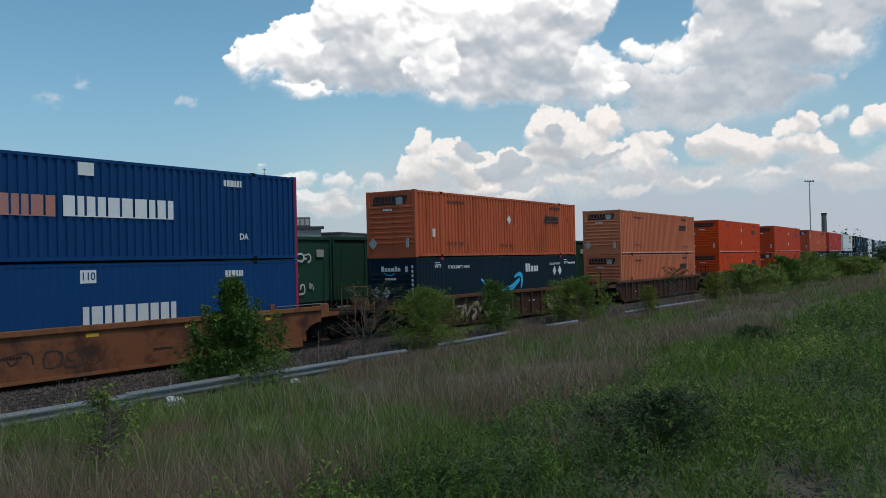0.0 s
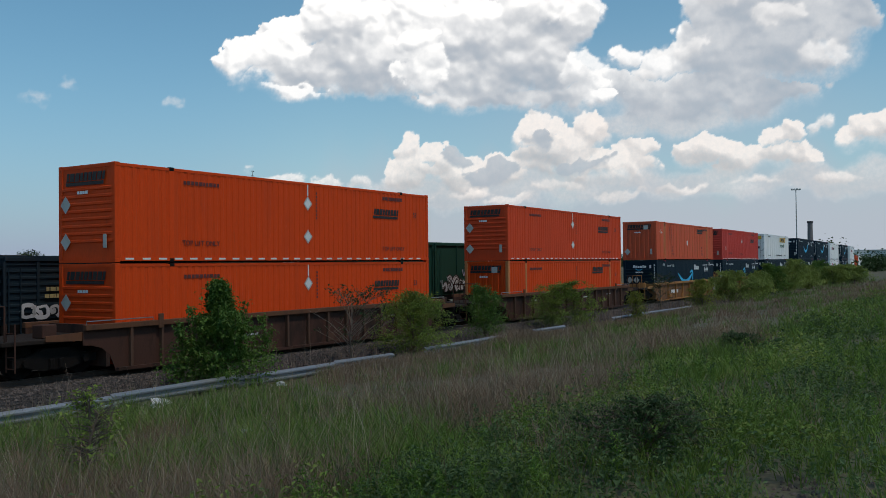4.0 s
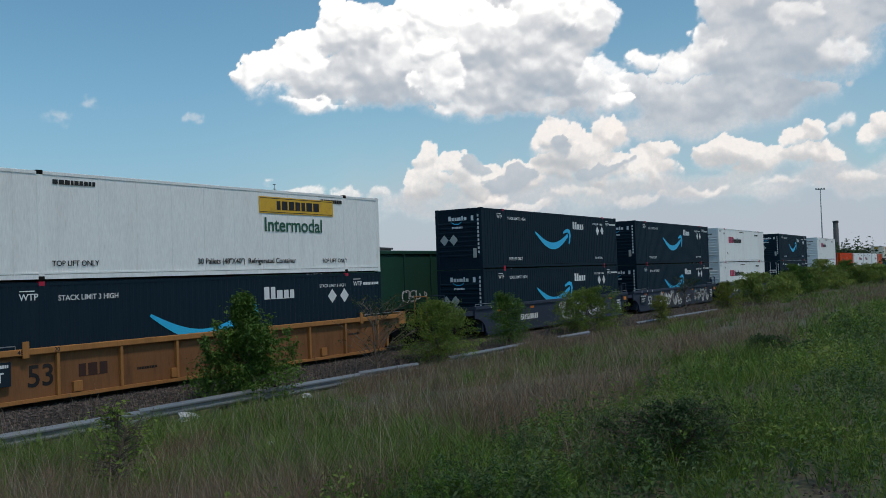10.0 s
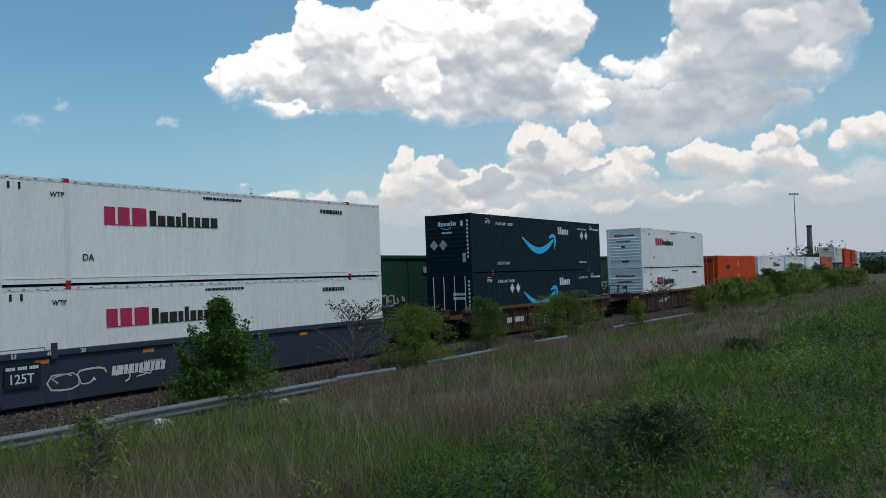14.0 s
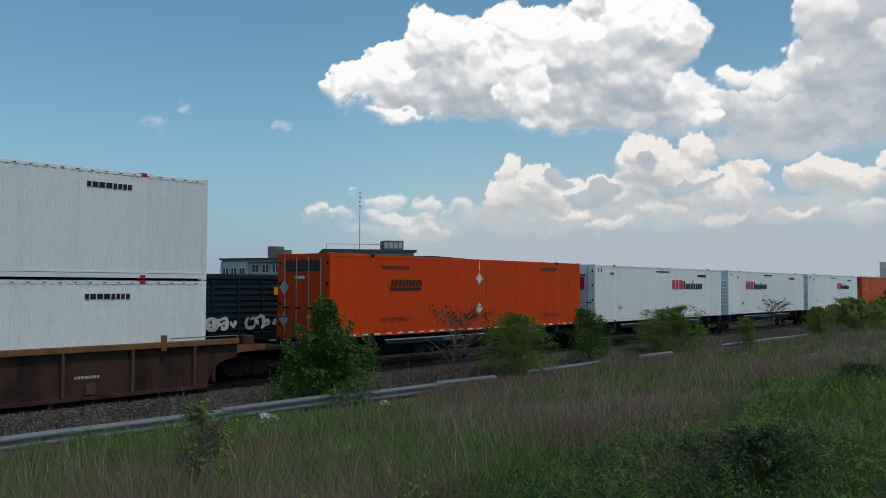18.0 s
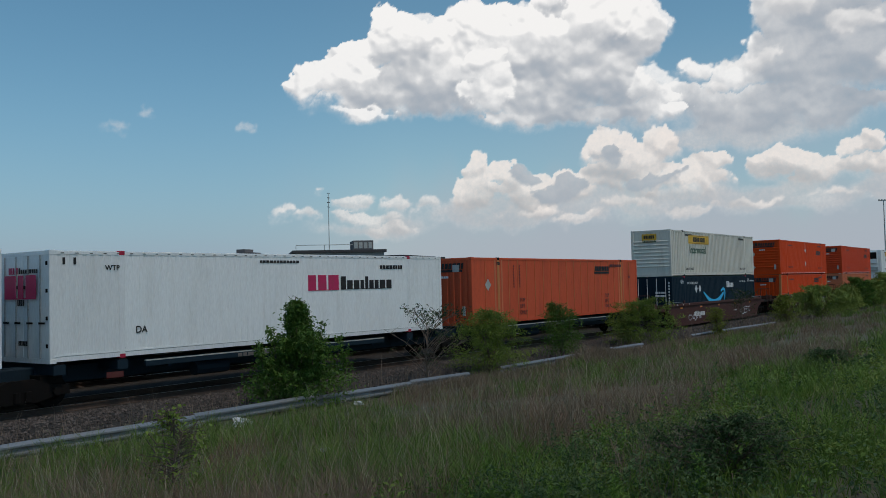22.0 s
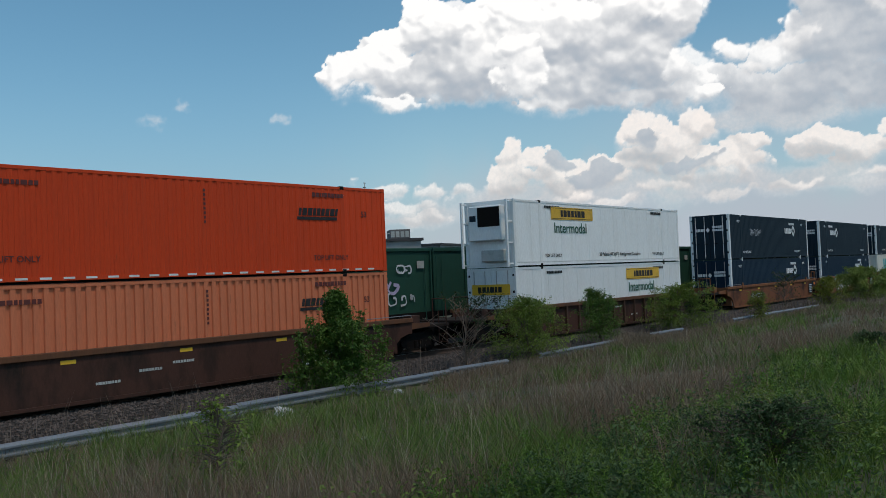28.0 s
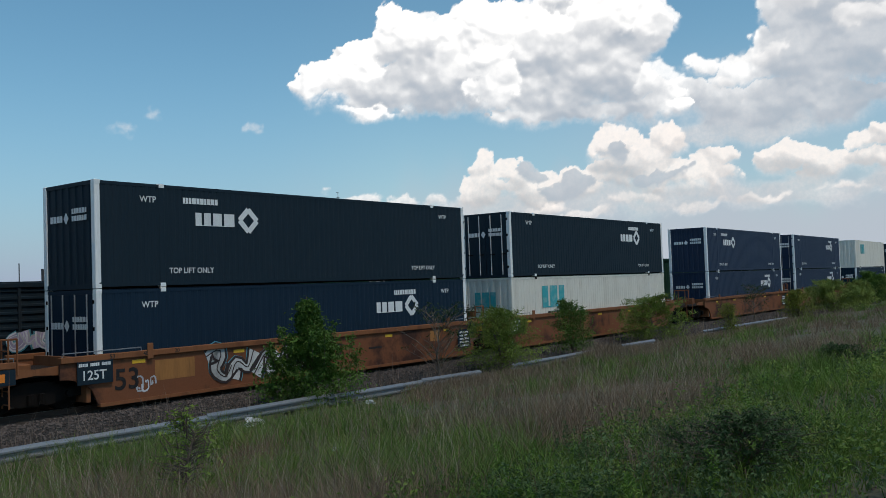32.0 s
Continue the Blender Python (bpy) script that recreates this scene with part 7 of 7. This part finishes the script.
def parked(name, x0, x1, base, top, body, label, ribs, roof=True, end_top=None, end_paint=None):
    """A standing freight car on the second track, its near wall ribbed."""
    c = thing(name, label, "rail car", "cars standing on the second track")
    xm = (x0 + x1) / 2
    y = MID + 5.2 + float(bend(xm))
    c.matrix_basis = pose(xm, y, 0, 0, 0, math.degrees(math.atan(2 * BEND * xm)))
    h = (x1 - x0) / 2
    low = end_top or top
    for sy in (-1, 1):
        part("side_wall", Shape().box(-h, sy * 1.36 - 0.03, base, h, sy * 1.36 + 0.03, top if sy < 0 else low), body, c)
    part("end_wall", Shape().box(-h, -1.32, base, -h + 0.06, 1.32, low), end_paint or body, c)
    part("end_wall", Shape().box(h - 0.06, -1.32, base, h, 1.32, top), body, c)
    for k in range(5):
        z = base + (low - base) * (k + 0.4) / 5.4
        part("end_rib", Shape().chamfer(-h - 0.06, -1.3, z, -h, 1.3, z + 0.1, 0.015), end_paint or body, c)
    for i in range(ribs + 1):
        x = -h + 2 * h * i / ribs
        part("side_rib", Shape().chamfer(x - 0.05, -1.46, base, x + 0.05, -1.391, top - 0.1, 0.012), body, c)
    for k in range(0 if not roof or body is GREEN else 9):
        z = base + 0.12 + (top - base - 0.35) * k / 8
        part("wall_ridge", Shape().chamfer(-h + 0.05, -1.425, z, h - 0.05, -1.391, z + 0.09, 0.012), body, c)
    part("top_rail", Shape().chamfer(-h, -1.47, top - 0.1, h, -1.33, top + 0.05, 0.015), body, c)
    part("floor", Shape().box(-h, -1.35, base - 0.15, h, 1.35, base - 0.01), DARKIRON, c)
    if roof:
        part("roof", Shape().prism([(-h - 0.05, top + 0.0), (h + 0.05, top + 0.0), (h + 0.05, top + 0.09), (-h - 0.05, top + 0.09)], -1.2, 1.2), body, c)
    part("side_sill", Shape().box(-h - 0.1, -1.42, base - 0.28, h + 0.1, -1.3, base - 0.005), DARKIRON, c)
    for sx in (-1, 1):
        truck(c, sx * (h - 1.5), DARKIRON)
        part("ladder", Shape().rod((sx * (h - 0.1), -1.5, 0.4), (sx * (h - 0.1), -1.5, top - 0.3), 0.02).rod((sx * (h - 0.5), -1.5, 0.4), (sx * (h - 0.5), -1.5, top - 0.3), 0.02), body, c)
    return c


def make_parked():
    near = -1.466
    a = parked("boxcar", 2.0, 15.6, 1.15, 3.3, CARBLUE, "dark blue ribbed freight car with graffiti and yellow name bars", 11)
    b = parked("boxcar", 15.95, 23.95, 1.15, 3.25, CARBLUE, "dark blue ribbed freight car with graffiti and yellow name bars", 7)
    for c, off in ((a, 5.4), (b, 2.2)):
        for k in range(3):
            part("name_bar", plate(0.2, 0.3), GOLD_MARK, c, "yellow name bar", m=pose(off + 0.42 * k, near, 2.72))
    part("number_block", bars(1, 4, 0.75, 0.13), PALE_GOLD, b, m=pose(-2.6, near, 2.25))
    part("number_block", bars(2, 6, 0.85, 0.13), PALE_GOLD, b, m=pose(-2.65, near, 2.02))
    spray("graffiti", fat_scrawl(3, 2.3, 0.72, 5, 1.25), SPRAY_C, a, "teal and violet bubble letter graffiti", m=pose(3.95, near, 1.25))
    spray("graffiti", fat_scrawl(3, 2.3, 0.72, 5), SPRAY_B, a, m=pose(3.95, near - 0.004, 1.25))
    spray("graffiti_outline", outline_scrawl(3, 2.3, 0.72, 5, 0.05), SPRAY_A, a, m=pose(3.95, near - 0.009, 1.25))
    spray("graffiti", scrawl(6, 3.4, 0.7, 8, 0.13), SPRAY_A, b, "white sprayed scrawl", m=pose(-3.4, near, 1.2))
    spray("graffiti", scrawl(7, 2.0, 0.75, 5, 0.13), SPRAY_A, b, m=pose(0.9, near, 1.2))
    spray("graffiti", scrawl(8, 1.6, 0.6, 5, 0.12), SPRAY_A, b, m=pose(-1.2, near, 1.25))
    for k, (x0, x1) in enumerate(((24.5, 31.0), (31.2, 40.7), (40.95, 50.3), (50.6, 60.0), (60.4, 70.0))):
        c = parked("gondola_car", x0, x1, 1.2, 4.05, GREEN, "bottle green high sided freight car with sprayed tags", 2 + 2 * (k > 0), k > 0, None if k else 3.1, None if k else MAROON)
        part("label_plate", plate(0.5, 0.34), GREY_MARK, c, m=pose((x1 - x0) / 2 - 1.0, near, 3.35))
        spray("graffiti", scrawl(20 + k, 2.4, 1.0, 4, 0.09), SPRAY_A, c, "white sprayed tag", m=pose(-0.3, near, 1.35))
        if k in (0, 2):
            spray("graffiti", fat_scrawl(30 + k, 2.9, 0.85, 4, 0.42), SPRAY_B, c, "pale violet block letter tag", m=pose(-1.9, near - 0.001, 1.95))
            spray("graffiti", scrawl(40 + k, 0.9, 0.6, 2, 0.08), SPRAY_A, c, "white sprayed tag", m=pose(0.9, near, 2.85))
        if k == 2:
            spray("graffiti", fat_scrawl(35, 2.6, 0.9, 4), SPRAY_A, c, m=pose(-4.2, near, 1.3))
            spray("graffiti_outline", outline_scrawl(35, 2.6, 0.9, 4, 0.07), SPRAY_D, c, m=pose(-4.2, near - 0.005, 1.3))
    d = parked("boxcar", -12.2, 1.7, 1.15, 3.3, CARBLUE, "dark blue ribbed freight car", 11)


def windows(parent, x0, x1, z, n, w, h, y):
    for i in range(n):
        x = x0 + (x1 - x0) * (i + 0.5) / n
        win = part("window", Shape().box(x - w / 2, y - 0.06, z, x + w / 2, y - 0.01, z + h), GLASS_DARK, parent)
        part("frame", Shape().box(x - w / 2 - 0.08, y - 0.1, z - 0.08, x + w / 2 + 0.08, y - 0.065, z).box(x - w / 2 - 0.08, y - 0.1, z + h, x + w / 2 + 0.08, y - 0.065, z + h + 0.08).box(x - 0.04, y - 0.1, z, x + 0.04, y - 0.065, z + h), WHITE_MARK, win)


def make_building():
    b = thing("factory_building", "long grey two storey factory with dark flat roof", "building")
    b.matrix_basis = pose(111, 149.5, -0.5, 0, 0, -73.7)
    # its near wall runs along local x from 0 to 47
    part("wall", Shape().box(0, 0, 0, 47, 20, 8.6), CONCRETE, b)
    part("wall", Shape().box(-0.01, -0.3, 0, 6.5, 18, 8.2), TEALWALL, b, "faded teal wall")
    part("roof", Shape().box(-0.3, -0.4, 8.62, 47.3, 20.4, 9.0), DARKROOF, b)
    for k in range(3):
        windows(b, 7, 46, 1.0 + 2.6 * k, 16, 1.3, 1.5, 0)
        part("band", Shape().box(6.6, -0.14, 2.75 + 2.6 * k, 47, -0.005, 2.95 + 2.6 * k), DARKROOF, b)
        windows(b, 0.3, 6.3, 1.0 + 2.4 * k, 3, 1.1, 1.2, -0.3)
    part("penthouse", Shape().box(8.4, 4, 9.0, 10.4, 7, 11.5), BRICKISH, b)
    part("penthouse", Shape().box(10.5, 4, 9.0, 12.2, 7, 10.8), BRICKISH, b)
    c = thing("rooftop_block", "low dark flat building with a rooftop plant room", "building")
    c.matrix_basis = pose(99, 106, -0.5, 0, 0, -40)
    part("wall", Shape().box(0, 0, 0, 14.5, 14, 9.0), CONCRETE, c)
    part("roof", Shape().box(-0.4, -0.4, 9.02, 14.9, 14.4, 9.45), DARKROOF, c)
    windows(c, 0.6, 14, 6.0, 6, 1.3, 1.5, 0)
    p = part("plant_room", Shape().box(9.6, 1, 9.45, 12.9, 6, 11.0), BRICKISH, c)
    for k in range(4):
        part("louvre", Shape().box(9.7 + 0.8 * k, 0.95, 9.7, 10.3 + 0.8 * k, 0.995, 10.7), GREY_MARK, p)
    part("roof_rail", Shape().rod((0.2, 0.2, 10.3), (9.4, 0.2, 10.3), 0.05).rod((0.2, 0.2, 9.45), (0.2, 0.2, 10.3), 0.05).rod((4.8, 0.2, 9.45), (4.8, 0.2, 10.3), 0.05), GREY_MARK, c)
    m = thing("radio_mast", "thin grey radio mast with short aerials", "mast")
    m.matrix_basis = pose(143 * math.cos(radians(44.77)) + 2, 143 * math.sin(radians(44.77)) + 2, 8.95)
    part("pole", Shape().rod((0, 0, 0), (0, 0, 9.4), 0.09, 0.05), GREY_MARK, m)
    for k in range(4):
        part("aerial", Shape().rod((-0.3, 0, 9.3 - 0.75 * k), (0.3, 0, 9.3 - 0.75 * k), 0.05), DARKIRON, m)


def at(az, r, z=-0.5):
    return pose(r * math.cos(radians(az)), r * math.sin(radians(az)), z)


def make_far():
    p = thing("light_mast", "tall grey lamp mast with a crossbar of lamps", "light mast")
    p.matrix_basis = at(11.0, 215) @ pose(0, 0, 0, 0, 0, -70)
    part("pole", Shape().rod((0, 0, 0), (0, 0, 19.3), 0.2, 0.09, 10), GREY_MARK, p)
    part("crossbar", Shape().box(-1.0, -0.1, 19.2, 1.0, 0.1, 19.4), GREY_MARK, p)
    for k in range(4):
        part("lamp", Shape().chamfer(-1.05 + 0.57 * k, -0.2, 19.4, -0.75 + 0.57 * k, 0.2, 19.6, 0.03), GREY_MARK, p)
    s = thing("smokestack", "dark brick smokestack against the sky", "chimney")
    s.matrix_basis = at(10.25, 300)
    part("shaft", Shape().rod((0, 0, 0), (0, 0, 15.4), 0.95, 0.75, 16), BRICKISH, s)
    part("cap", Shape().rod((0, 0, 15.0), (0, 0, 15.6), 0.88, 0.88, 16), DARKROOF, s)
    f = thing("works_roof", "low works building with roof stacks beyond the yard", "building")
    f.matrix_basis = at(62.6, 170) @ pose(0, 0, 0, 0, 0, -27)
    part("wall", Shape().box(-14, 0, 0, 14, 20, 5.6), CONCRETE, f)
    part("roof", Shape().box(-14.2, -0.2, 5.62, 14.2, 20.2, 5.9), DARKROOF, f)
    part("mast", Shape().rod((-3.2, 2, 5.9), (-3.2, 2, 9.4), 0.09), DARKIRON, f)
    part("stack", Shape().rod((0.6, 2, 5.9), (0.6, 2, 8.3), 0.3, sides=10), DARKROOF, f)
    part("stack", Shape().rod((1.6, 2, 5.9), (1.6, 2, 8.6), 0.3, sides=10), DARKROOF, f)
    part("tower", Shape().rod((6.4, 3.5, 5.9), (6.4, 3.5, 10.0), 0.85, 0.68, 14), BRICKISH, f)
    part("hut", Shape().box(-10.6, 2, 5.9, -8.6, 4, 7.0), WHITE, f)
    w = thing("warehouse", "long pale warehouse far down the line", "building")
    w.matrix_basis = at(8.6, 330) @ pose(0, 0, 0, 0, 0, 90)
    part("wall", Shape().box(-22, 0, 0, 22, 30, 6.0), WHITE, w)
    part("roof", Shape().box(-22.3, -0.3, 6.02, 22.3, 30.3, 6.4), GREY_MARK, w)
    rng = np.random.default_rng(9)
    arr = []
    for lo, hi, r, h, n in ((-14, 9.4, 300, 4.6, 110), (58.6, 80, 210, 3.6, 60), (10, 55, 700, 9, 200), (8.9, 10.3, 245, 7.0, 9)):
        for i in range(n):
            a = math.radians(lo + (hi - lo) * (i + rng.random()) / n)
            rr = r * (0.9 + 0.25 * rng.random())
            c = np.array([rr * math.cos(a), rr * math.sin(a), h * (0.25 + 0.3 * rng.random())])
            k = 420
            arr.append(leaves(rng, c + rng.normal(0, 1, (k, 3)) * np.array([3, 3, 0.28 * h]), np.full(k, 0.45 + r / 900), 0.1))
    for az, wide, high in ((57.7, 3.4, 6.6), (56.0, 1.9, 5.7), (59.4, 2.6, 5.6)):
        d = rng.normal(0, 1, (1500, 3))
        d *= (0.75 + 0.25 * rng.random(1500) + 0.1 * np.sin(5 * d[:, 0]))[:, None] / np.linalg.norm(d, axis=1)[:, None]
        c = np.array([190 * math.cos(radians(az)), 190 * math.sin(radians(az)), 0.55 * high])
        arr.append(leaves(rng, c + d * np.array([wide, wide, 0.45 * high]), np.full(1500, 0.42), 0.1))
    stuff("far_trees", arr, LEAF_DARK, "dark green trees along the horizon", "trees")


# ---- the place, put together
make_ground()
make_bed()
CLOUDS = make_clouds()
make_tracks()
make_train()
make_parked()
make_building()
make_far()
make_guardrail()
make_bushes()
make_rubbish()
make_grass()
make_stones()
motions()
